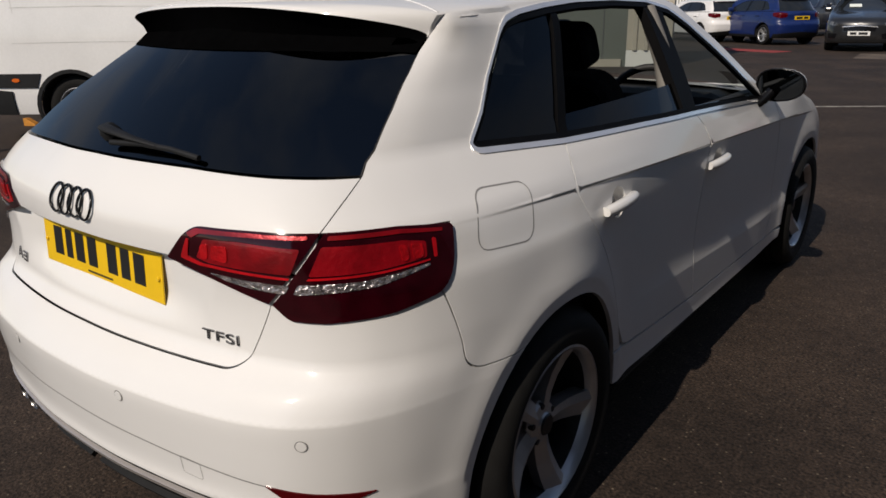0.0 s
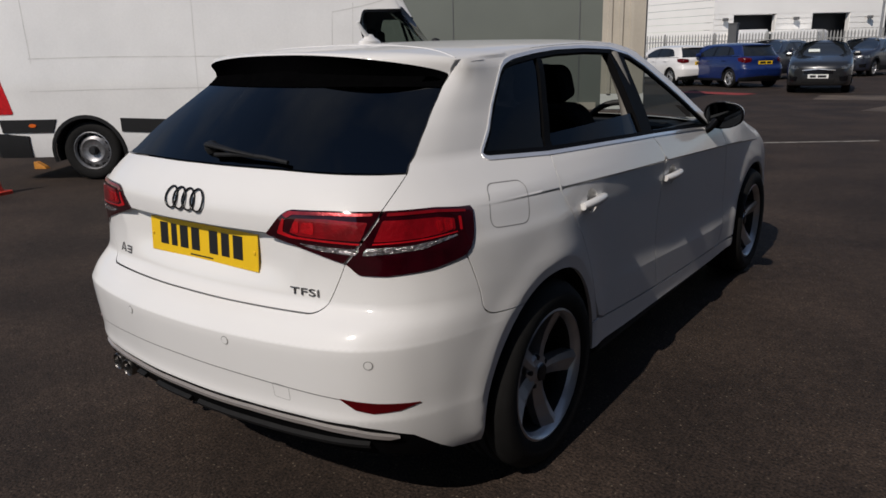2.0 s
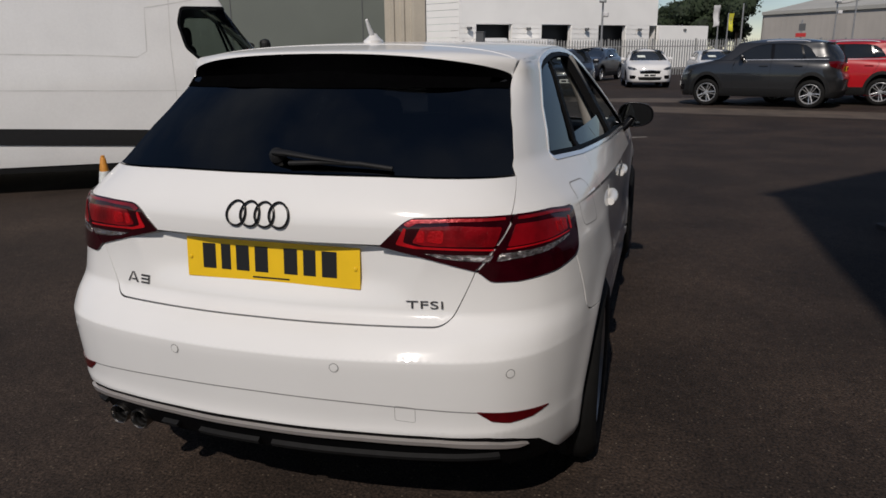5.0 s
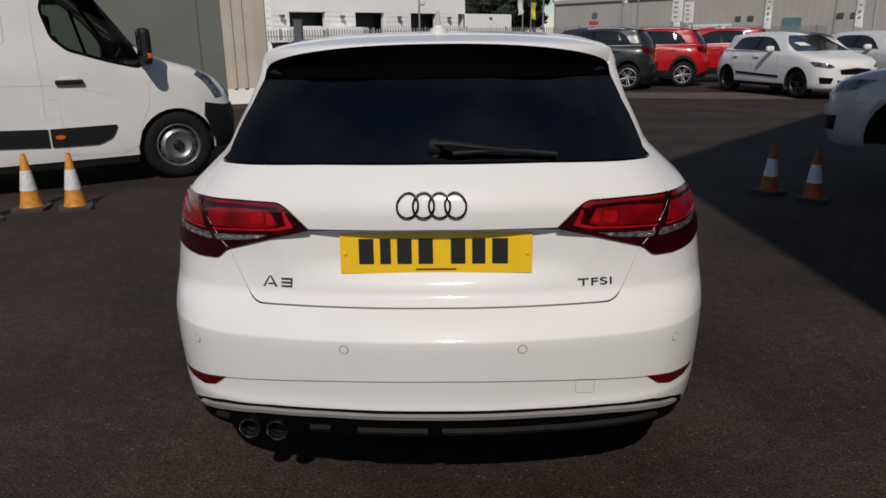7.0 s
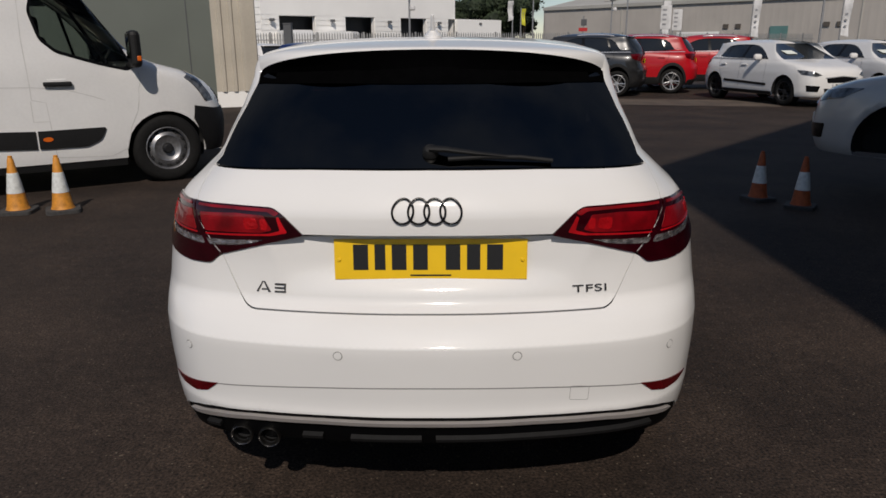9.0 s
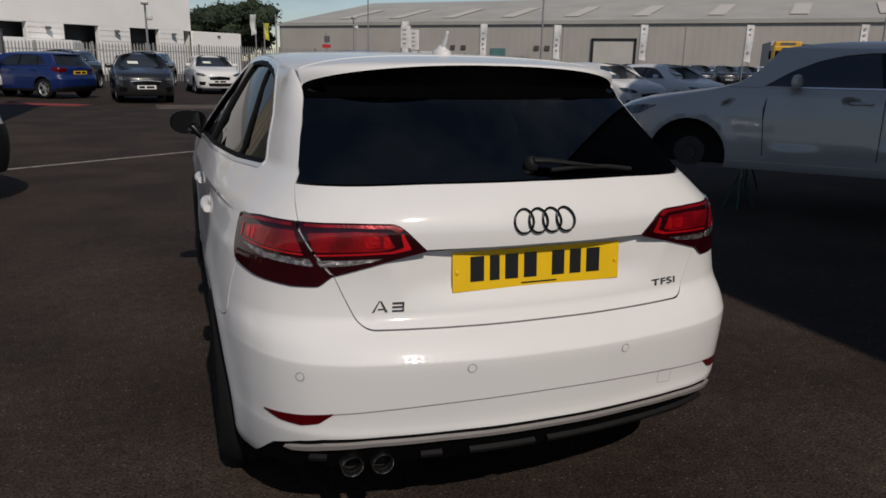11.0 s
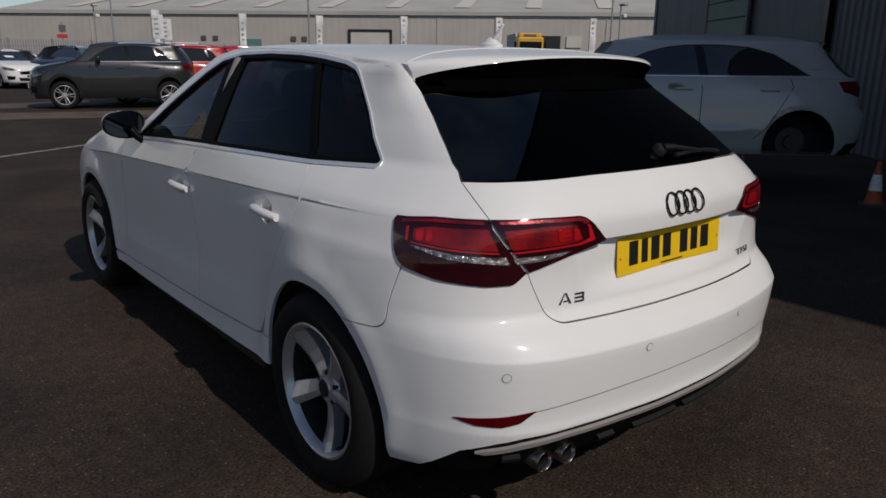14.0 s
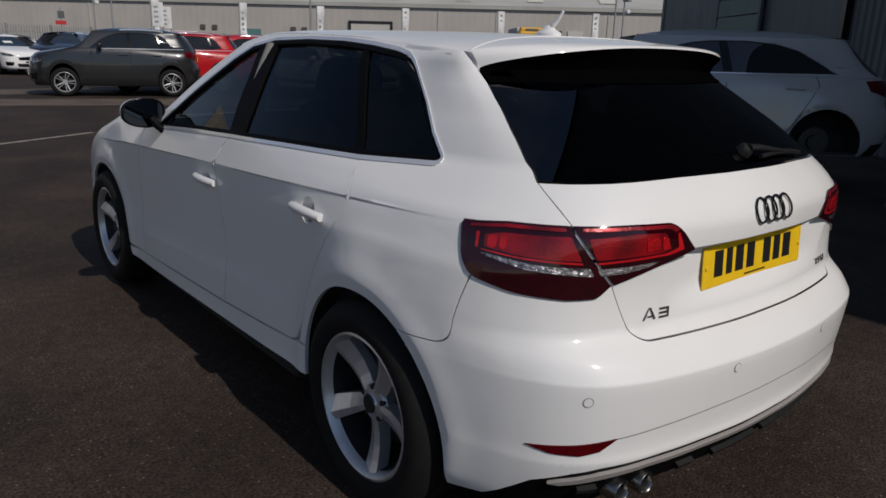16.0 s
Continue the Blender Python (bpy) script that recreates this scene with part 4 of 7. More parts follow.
    # -- bumper details: seam, reflectors, sensors, tow eye cover
    top = [(s_, .505 - .03 * (s_ / .62)**2) for s_ in np.linspace(-.60, .60, 25)]
    bot = [(s_, z - .0035) for s_, z in top]
    skin("seam", sh, bot + top[::-1], INK_GREY, rear_bumper, "", step=.05, lift=.0006, depth=0)
    for sd in (1, -1):
        o = rounded([(.598, .478), (.64, .447), (.69, .436), (.76, .440), (.822, .456), (.70, .466)], .004)
        o = o if sd > 0 else mirror_outline(o)
        skin("reflector", sh, o, LENS, rear_bumper, "red bumper reflector", step=.03, lift=.003, depth=.006)
        for s_, z in ((.236, .597), (.688, .581)):
            circ = [(sd * (s_ + .0105 * math.cos(a)), z + .0105 * math.sin(a)) for a in np.linspace(0, 2 * math.pi, 20, endpoint=False)]
            circ = circ if sd > 0 else circ[::-1]
            skin("parking_sensor", sh, circ, WHITE, rear_bumper, "", step=.02, lift=.0018, depth=.003)
            skin("sensor_gap", sh, inset(circ, -.0025), INK_GREY, rear_bumper, "", step=.02, lift=.0007, depth=0, holes=[inset(circ, .0)])
    tow = rounded([(.388, .494), (.388, .452), (.440, .447), (.440, .489)], .006)
    skin("tow_eye_cover", sh, inset(tow, -.0012), INK_GREY, rear_bumper, "", step=.03, lift=.0005, depth=0, holes=[tow])
    # fuel flap, right flank only
    flap = rounded([F(.498, .884), F(.680, .869), F(.730, .985), F(.555, .995)], .04, 6)
    skin("fuel_flap_gap", sh, inset(flap, -.002), INK_GREY, car, "", step=.03, lift=.0006, depth=0, holes=[inset(flap, .0008)])
    # -- badges on the tailgate
    for i in range(4):
        cx = (i - 1.5) * .0455
        nv = 36
        pts = []
        for k in range(nv):
            a = 2 * math.pi * k / nv
            s_, z = cx + .0302 * math.cos(a), .965 + .0302 * math.sin(a)
            pts.append(sh.at(s_, z) + sh.normal(s_, z) * (.004 + .0012 * (i % 2)))
        tube("badge_ring", pts, .0030, GLOSS_BLACK, tailgate, "gloss black ring of the badge", 8, closed=True)
    # model mark: plain raised shapes
    def raised(name, poly, mat):
        skin(name, sh, poly, mat, tail_low, "", step=.03, lift=.003, depth=.004)
    zb = .732
    for o in ([(-.478, zb), (-.472, zb), (-.4575, zb + .030), (-.4605, zb + .030)], [(-.4575, zb + .030), (-.4535, zb + .030), (-.4355, zb), (-.4425, zb)],
              [(-.463, zb + .006), (-.447, zb + .006), (-.4485, zb + .0095), (-.4615, zb + .0095)]):
        raised("badge_stroke", o, BADGE)
    for z0 in (zb, zb + .0105, zb + .021):
        raised("badge_bar", [(-.424, z0), (-.392, z0), (-.392, z0 + .0045), (-.424, z0 + .0045)], BADGE)
    raised("badge_stroke", [(-.3965, zb + .0045), (-.392, zb + .0045), (-.392, zb + .021), (-.3965, zb + .021)], BADGE)
    text = bpy.data.curves.new("engine_badge", "FONT")
    text.body, text.size, text.extrude, text.space_character = "TFSI", .040, .002, 1.05
    tob = new("engine_badge_curve", text)
    me = bpy.data.meshes.new_from_object(tob.evaluated_get(bpy.context.evaluated_depsgraph_get()))
    bpy.data.objects.remove(tob)
    w = max(v.co.x for v in me.vertices)
    for v in me.vertices:
        s_, z = .396 + v.co.x * .098 / w, .732 + v.co.y * .72
        p = sh.at(s_, z) + sh.normal(s_, z) * (.002 + v.co.z)
        v.co = p
    finish(new("engine_badge", me), BADGE, tail_low, "small chrome engine badge", False)
    # -- number plate
    plate = new("number_plate")
    plate.parent = car
    plate["label"] = "yellow rear number plate with black characters"
    pm = Matrix.Translation((.008, .110, .826)) @ Matrix.Rotation(radians(-4), 4, "X")
    box("plate_board", (0, 0, 0), (.52, .004, .111), PLATE_YELLOW, plate, "", .0015, pm)
    x = -.212
    for w in (.047, .034, .046, .046, 0, .046, .042, .050):
        if w:
            box("plate_bar", (x + w / 2, -.0026, .006), (w * .86, .0012, .070), INK, plate, "", 0, pm)
            x += w + .0115
        else:
            x += .030
    box("plate_bar", (.0, -.0026, -.044), (.11, .0012, .004), INK, plate, "", 0, pm)
    for sx_ in (-.247, .247):
        lathe("plate_screw", [(0, .005), (.005, .004), (.006, .001)], PLATE_YELLOW, plate, "", 12, pm @ Matrix.Translation((sx_, -.002, .0)) @ Matrix.Rotation(radians(90), 4, "X"))
    # -- wiper
    def on_glass(s_, z, up):
        return sh.at(s_, z) + sh.normal(s_, z) * up
    wip = new("rear_wiper")
    wip.parent = car
    lathe("pivot", [(0, .024), (.014, .022), (.020, .015), (.022, 0)], PLASTIC, wip, "", 20, Matrix.Translation(on_glass(.01, 1.100, 0)) @ Vector(sh.normal(.01, 1.100)).to_track_quat("Z", "Y").to_matrix().to_4x4())
    tube("arm", [on_glass(.01, 1.100, .020), on_glass(.06, 1.095, .026), on_glass(.16, 1.088, .022), on_glass(.27, 1.082, .016)], [.017, .015, .011, .007], PLASTIC, wip, "", 10, flat=.55)
    tube("blade", [on_glass(.07, 1.080, .012), on_glass(.20, 1.083, .014), on_glass(.32, 1.080, .014), on_glass(.43, 1.072, .010)], .0065, PLASTIC, wip, "", 8)
    # -- aerial
    aer = new("roof_aerial")
    aer.parent = car
    lathe("aerial_base", [(.0, .030), (.012, .028), (.022, .016), (.040, .004), (.043, -.012)], WHITE, aer, "", 24, Matrix.Translation((0, .930, 1.408)) @ Matrix.Diagonal((.8, 1.25, 1, 1)))
    tube("mast", [(0, .923, 1.425), (0, .890, 1.455), (0, .870, 1.480)], [.010, .007, .0045], WHITE, aer, "", 10)
    # -- exhaust
    for x, y in ((-.538, .074), (-.456, .062)):
        lathe("exhaust_pipe", [(.027, -.10), (.030, -.10), (.0315, .0), (.029, .004), (.026, .0), (.025, -.03)], EXHAUST, car, "polished round exhaust tailpipe", 28,
              Matrix.Translation((x, y + .01, .309)) @ Matrix.Rotation(radians(92), 4, "X"))
        lathe("pipe_inside", [(.0255, -.012), (.025, -.09), (.0, -.09)], BLACK_IN, car, "", 24, Matrix.Translation((x, y + .01, .309)) @ Matrix.Rotation(radians(92), 4, "X"))
    interior(car)
    return car


def lamp(sh, car, M):
    """One tail lamp in two pieces, parted by the edge of the tailgate."""
    root = new("tail_lamp")
    root.parent = car
    root["label"] = "red tail lamp in two pieces"
    outer = rounded([(.592, .832), (.622, .803), (.70, .801), (.84, .812), (.958, .834), (1.005, .872), (1.036, .952), (.90, .965), (.746, .968)], [.004, .014, .01, .02, .02, .03, .012, .01, .004])
    inner = rounded([(.346, .897), (.45, .871), (.584, .833), (.737, .968), (.58, .970), (.45, .968), (.412, .950)], [.008, .02, .003, .004, .01, .03, .02])
    skin("lamp_body", sh, M(outer), LENS_DARK, root, "", step=.03, lift=.005, depth=.014)
    skin("lamp_body", sh, M(inner), LENS_DARK, root, "", step=.03, lift=.005, depth=.012)

    def piece(nm, pts, mat, lift=.0062, label="", r=.006):
        skin(nm, sh, M(rounded(pts, r)), mat, root, label, step=.012, lift=lift, depth=.0015)
    # inner piece: the glowing rim runs over the top and back along the foot
    piece("light_bar", [(.424, .9535), (.45, .9635), (.58, .9655), (.712, .9635), (.708, .9575), (.58, .9585), (.46, .9555), (.436, .9455)], LENS_MID)
    piece("light_bar", [(.392, .9035), (.44, .8935), (.648, .8855), (.652, .8895), (.45, .8985), (.414, .9085), (.430, .9425), (.424, .9455)], LENS_BAR, .0066)
    piece("light_panel", [(.438, .909), (.470, .901), (.655, .8955), (.690, .943), (.56, .950), (.47, .947)], LENS_MID)
    for a, b in ((.448, .470), (.478, .520)):
        piece("reflector", [(a, .911), (b, .907), (b + .010, .940), (a + .012, .938)], LENS_BRIGHT, .0078, "", .010)
    piece("reverse_lamp", [(.462, .8805), (.56, .876), (.645, .874), (.628, .857), (.56, .861), (.50, .869)], LENS_CLEAR, label="clear reversing lamp strip")
    # outer piece
    piece("light_bar", [(.752, .9625), (.90, .9595), (1.004, .9485), (1.002, .9425), (.90, .9525), (.747, .9555)], LENS_MID)
    piece("light_panel", [(.690, .893), (.83, .895), (.945, .903), (.953, .932), (.90, .941), (.733, .946)], LENS_MID)
    for a, b in ((.885, .903), (.912, .938)):
        piece("reflector", [(a, .903), (b, .905), (b + .004, .931), (a + .004, .934)], LENS_BRIGHT, .0078, "", .008)
    piece("light_bar", [(.962, .899), (.970, .900), (.979, .934), (.970, .936)], LENS_BAR, .0066)
    piece("light_bar", [(.684, .8855), (.84, .8885), (.950, .8955), (.951, .8985), (.84, .8925), (.688, .8895)], LENS_BAR, .0066)
    piece("reverse_lamp", [(.664, .877), (.80, .879), (.945, .891), (.948, .887), (.82, .866), (.646, .857)], LENS_CLEAR)


def interior(car):
    cab = new("cabin")
    cab.parent = car
    cab["label"] = "dark cabin with fabric seats"
    box("cabin_floor", (0, 1.9, .42), (1.36, 2.2, .06), BLACK_IN, cab)
    for sd in (1, -1):
        box("door_card", (sd * .735, 1.80, .73), (.05, 1.9, .56), SCREEN, cab, "", .02)
        # front seats
        seat(cab, sd * .37, 1.86, .50)
        tube("pillar_trim", [(sd * .72, 1.75, 1.0), (sd * .66, 1.79, 1.18), (sd * .575, 1.82, 1.34)], [.034, .034, .03], TRIM_GREY, cab, "", 10)
    # rear bench
    box("bench_seat", (0, 1.22, .56), (1.26, .50, .20), FABRIC, cab, "", .05)
    box("bench_back", (0, 0, 0), (1.26, .18, .58), FABRIC, cab, "", .05, Matrix.Translation((0, .95, .82)) @ Matrix.Rotation(radians(16), 4, "X"))
    for x in (-.42, 0, .42):
        box("headrest", (x, .86, 1.15), (.25, .10, .15), FABRIC, cab, "", .04)
    box("parcel_shelf", (0, .58, 1.0), (1.08, .55, .03), FABRIC, cab, "", .01)
    box("dashboard", (0, 2.62, .88), (1.34, .42, .24), SCREEN, cab, "", .06)
    m = Matrix.Translation((.37, 2.36, .93)) @ Matrix.Rotation(radians(68), 4, "X")
    ring = [m @ Vector((.18 * math.cos(a), .18 * math.sin(a), 0)) for a in np.linspace(0, 2 * math.pi, 32, endpoint=False)]
    tube("steering_wheel", ring, .016, SCREEN, cab, "", 10, closed=True)
    box("wheel_boss", (0, 0, 0), (.16, .11, .05), SCREEN, cab, "", .02, m)
    box("wheel_spoke", (0, 0, 0), (.34, .03, .02), SCREEN, cab, "", .005, m)
    box("headlining", (0, 1.48, 1.352), (.92, 1.00, .012), TRIM_GREY, cab, "", .004)
    box("rear_view_mirror", (0, 2.16, 1.27), (.22, .03, .06), SCREEN, cab, "", .015)


def seat(cab, x, y, z):
    box("seat_base", (x, y + .1, z + .08), (.48, .50, .18), FABRIC, cab, "", .06)
    lean = Matrix.Translation((x, y - .14, z + .12)) @ Matrix.Rotation(radians(14), 4, "X") @ Matrix.Translation((0, .07, 0)) @ Matrix.Rotation(radians(90), 4, "X")
    prism("seat_back", rounded([(-.25, 0), (.25, 0), (.23, .38), (.17, .53), (-.17, .53), (-.23, .38)], [.05, .05, .1, .07, .07, .1], 6), .14, FABRIC, cab, "", lean, .045)
    prism("headrest", rounded([(-.13, .545), (.13, .545), (.11, .69), (-.11, .69)], .05, 6), .11, FABRIC, cab, "", lean, .035)


CHROME_DARK = material("mirror_face", (0.07, 0.075, 0.08), 0.02, metal=1.0)
BADGE = material("badge_chrome", (0.26, 0.26, 0.27), 0.2, metal=0.9)
INK_GREY = material("shut_line", (0.24, 0.235, 0.23), 0.6)


# ---- ground ----
def asphalt():
    m = material("asphalt", (0.0225, 0.0153, 0.0117), 0.85, spec=0.25, vary=0.0, scale=1.1, color2=(0.0435, 0.0295, 0.0218), bump=0.5, bump_scale=120, fine=0.8, fine_scale=95)
    n, l = m.node_tree.nodes, m.node_tree.links
    b = n["Principled BSDF"]
    last = b.inputs["Base Color"].links[0].from_socket
    tc = n.new("ShaderNodeTexCoord")
    vo = n.new("ShaderNodeTexVoronoi")
    vo.inputs["Scale"].default_value = 62.0
    l.new(tc.outputs["Object"], vo.inputs["Vector"])
    cr = n.new("ShaderNodeValToRGB")
    cr.color_ramp.elements[0].position, cr.color_ramp.elements[1].position = 0.10, 0.30
    cr.color_ramp.elements[0].color, cr.color_ramp.elements[1].color = (1, 1, 1, 1), (0, 0, 0, 1)
    l.new(vo.outputs["Distance"], cr.inputs["Fac"])
    wn_ = n.new("ShaderNodeTexWhiteNoise")
    l.new(vo.outputs["Position"], wn_.inputs["Vector"])
    th = n.new("ShaderNodeMath")
    th.operation = "GREATER_THAN"
    th.inputs[1].default_value = 0.87
    l.new(wn_.outputs["Value"], th.inputs[0])
    mu = n.new("ShaderNodeMath")
    mu.operation = "MULTIPLY"
    l.new(cr.outputs["Color"], mu.inputs[0])
    l.new(th.outputs["Value"], mu.inputs[1])
    mx = n.new("ShaderNodeMixRGB")
    mx.inputs["Color2"].default_value = (0.125, 0.098, 0.072, 1)
    l.new(mu.outputs["Value"], mx.inputs["Fac"])
    l.new(last, mx.inputs["Color1"])
    # mottling, a few centimetres across
    mo = n.new("ShaderNodeTexNoise")
    mo.inputs["Scale"].default_value, mo.inputs["Detail"].default_value, mo.inputs["Roughness"].default_value = 16.0, 5.0, 0.7
    l.new(tc.outputs["Object"], mo.inputs["Vector"])
    mr = n.new("ShaderNodeMapRange")
    mr.inputs["From Min"].default_value, mr.inputs["From Max"].default_value = 0.3, 0.7
    mr.inputs["To Min"].default_value, mr.inputs["To Max"].default_value = 0.62, 1.38
    l.new(mo.outputs["Fac"], mr.inputs["Value"])
    sc = n.new("ShaderNodeVectorMath")
    sc.operation = "SCALE"
    l.new(mx.outputs["Color"], sc.inputs[0])
    l.new(mr.outputs["Result"], sc.inputs["Scale"])
    l.new(sc.outputs["Vector"], b.inputs["Base Color"])
    return m


ASPHALT = asphalt()
LINE = material("worn_line_paint", (0.34, 0.31, 0.27), 0.8, vary=0.6, scale=9, fine=0.5, fine_scale=60)
ground = raw("ground", [(-400, -400, 0), (400, -400, 0), (400, 400, 0), (-400, 400, 0)], [(0, 1, 2, 3)], ASPHALT)
tagged(ground, "dark brown-grey asphalt yard with pale aggregate specks", "ground", "", "structure")

CREAM = material("cream_cladding", (0.50, 0.45, 0.37), 0.55, vary=0.12, scale=1.2, fine=0.03, fine_scale=20)
GREEN_GREY = material("green_grey_panel", (0.135, 0.150, 0.130), 0.5, vary=0.10, scale=0.8)
DARK_CLAD = material("dark_cladding", (0.088, 0.091, 0.095), 0.55, vary=0.15, scale=0.9)
WALL_WHITE = material("white_render", (0.88, 0.865, 0.83), 0.8, vary=0.05, scale=0.5)
WARE = material("warehouse_cladding", (0.445, 0.41, 0.37), 0.65, vary=0.10, scale=0.25)
WARE_ROOF = material("warehouse_roof", (0.41, 0.40, 0.365), 0.7, vary=0.14, scale=0.2)
# near-black: paints the shade inside openings, and colours the black door frame
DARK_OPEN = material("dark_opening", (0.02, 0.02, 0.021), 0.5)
FENCE = material("galvanised_fence", (0.33, 0.33, 0.32), 0.5, metal=0.4, vary=0.2, scale=3)


def wall_box(name, a, b, z0, z1, thick, mat, parent=None, label="", bevel=0.0):
    """An upright slab from a to b (plan points), its outer face on that line and its thickness to the left of a to b."""
    a, b = Vector((*a, 0)), Vector((*b, 0))
    d = b - a
    m = Matrix.Translation(a) @ Matrix.Rotation(math.atan2(d.y, d.x), 4, "Z")
    return box(name, (d.length / 2, thick / 2, (z0 + z1) / 2), (d.length, thick, z1 - z0), mat, parent, label, bevel, m)


def corrugated(name, a, b, z0, z1, mat, parent=None, pitch=.20, depth=.035, label=""):
    """Profiled sheet with upright ribs, outer face on the line a to b."""
    a, b = Vector((*a, 0)), Vector((*b, 0))
    d = b - a
    u, nrm = d.normalized(), Vector((d.y, -d.x, 0)).normalized()
    n = int(d.length / pitch)
    prof = []
    for i in range(n):
        x = i * pitch
        prof += [(x, 0), (x + pitch * .5, 0), (x + pitch * .62, depth), (x + pitch * .88, depth)]
    prof.append((d.length, 0))
    verts = [a + u * x + nrm * y + Vector((0, 0, z)) for z in (z0, z1) for x, y in prof]
    k = len(prof)
    return raw(name, verts, [(i, i + 1, k + i + 1, k + i) for i in range(k - 1)], mat, parent, label)


def left_building():
    b = empty("workshop_building", None, "cream clad workshop building with a green-grey door panel", "building")
    c, TALL = Vector((-4.35, 15.2)), 5.0
    u = Vector((math.cos(radians(24)), math.sin(radians(24))))
    L = lambda t: tuple(c - u * t)
    corrugated("pillar_cladding", L(.95), L(0), .35, TALL, CREAM, b, .24, .04)
    wall_box("plinth", L(.95), L(-.02), 0, .36, .3, WALL_WHITE, b)
    corrugated("end_cladding", L(0), (c.x - .4 * 3, c.y + .9 * 3), 0, TALL, CREAM, b, .24, .04)
    wall_box("door_frame", L(1.05), L(.95), 0, TALL, .2, GREEN_GREY, b)
    wall_box("door_panel", L(7.5), L(1.05), 0, 4.6, .1, GREEN_GREY, b, "green-grey roller door panel")
    for t in (1.45, 4.4):
        wall_box("panel_joint", L(t + .02), L(t), 0, 4.6, -.012, DARK_CLAD, b)
    wall_box("sill_band", L(7.5), L(1.05), 0.0, .16, -.06, CREAM, b)
    corrugated("upper_cladding", L(30), L(.95), 4.6, TALL, CREAM, b, .24, .04)
    corrugated("wall_cladding", L(30), L(7.5), 0, 4.6, CREAM, b, .24, .04)
    wall_box("roof_edge", L(30), L(-.1), TALL, TALL + .25, .3, WARE_ROOF, b)
    return b


def right_building():
    b = empty("dark_shed_building", None, "dark grey ribbed metal shed casting a long shadow", "building")
    a, d = Vector((2.27, -5.85)), Vector((.64, .77)).normalized()
    P = lambda t, o=0.0: tuple(a + d * t + Vector((d.y, -d.x)) * o)
    H, END = 11.0, 24.4
    corrugated("wall_cladding", P(13.4), P(0), 0, H, DARK_CLAD, b, .20, .03)
    corrugated("panel_cladding", P(END), P(13.4), 0, H, DARK_CLAD, b, 1.2, .010)
    wall_box("downpipe", P(13.56, -.12), P(13.42, -.12), 0, H, .12, GLOSS_BLACK, b)
    corrugated("end_cladding", P(END, 12), P(END), 0, H, DARK_CLAD, b, .30, .012)
    corrugated("end_cladding", P(0), P(0, 14), 0, H, DARK_CLAD, b, .30, .012)
    corrugated("back_cladding", P(0, 14), P(END, 12), 0, H, DARK_CLAD, b, .30, .012)
    raw("roof", [(*P(-.1, -.1), H), (*P(END + .1, -.1), H), (*P(END + .1, 12), H), (*P(-.1, 14), H)], [(0, 1, 2, 3)], DARK_CLAD, b)
    wall_box("corner_flashing", P(END + .03, -.03), P(END - .2, -.03), 0, H, .05, DARK_CLAD, b)
    return b


def dealership():
    b = empty("showroom_building", None, "white industrial showroom with dark openings and ribbed piers", "building")
    a, e = Vector((-13.6, 52.5)), Vector((0.5, 65.5))
    d = (e - a).normalized()
    n = Vector((-d.y, d.x))
    L = (e - a).length
    P = lambda t, o=0.0: tuple(a + d * t + n * o)
    HEAD, TOP = 3.5, 6.1
    wall_box("fascia", P(0), P(L), HEAD, TOP, .4, WALL_WHITE, b)
    # a near-black sheet stands in for the shade inside the openings
    wall_box("opening_shade_sheet", P(0, 1.2), P(L, 1.2), 0, HEAD, .2, DARK_OPEN, b)
    # piers between the openings
    edges = [(0, 1.5), (4.6, 7.4), (10.2, 13.0), (15.8, 18.4), (21.0, 23.2), (24.8, L)]
    for t0, t1 in edges:
        wall_box("pier", P(t0, .05), P(t1, .05), 0, HEAD, .4, WALL_WHITE, b)
        for k in range(9):
            wall_box("pier_board", P(t0 + .05, .0), P(t1 - .05, .0), .15 + k * .38, .48 + k * .38, .05, WALL_WHITE, b)
        t = (t0 + t1) / 2
        box("flood_light", (0, 0, 0), (.35, .3, .2), DARK_CLAD, b, "", .03, Matrix.Translation((*P(t, -.25), HEAD - .35)))
    for t0, t1 in zip([q[1] for q in edges[:-1]], [q[0] for q in edges[1:]]):
        wall_box("shutter", P(t0, .9), P(t1, .9), 0, 1.5, .05, FENCE, b)
    # side wall, running away to the left
    s = a + Vector((-16.0, 7.0))
    for k in range(12):
        wall_box("side_board", tuple(s), tuple(a), k * .5, k * .5 + .47, .3, WALL_WHITE, b)
    # roof
    A, B = Vector((*P(0, .2), TOP)), Vector((*P(L, .2), TOP))
    R1, R2 = Vector((*P(0, 18), TOP + 3.2)), Vector((*P(L, 18), TOP + 3.2))
    raw("roof", [A, B, R2, R1], [(0, 1, 2, 3)], WARE_ROOF, b)
    raw("gable", [B, R2, Vector((*P(L, 36), TOP)), Vector((*P(L, 36), 0)), Vector((*P(L, .2), 0))], [(0, 1, 2, 3, 4)], WALL_WHITE, b)
    return b


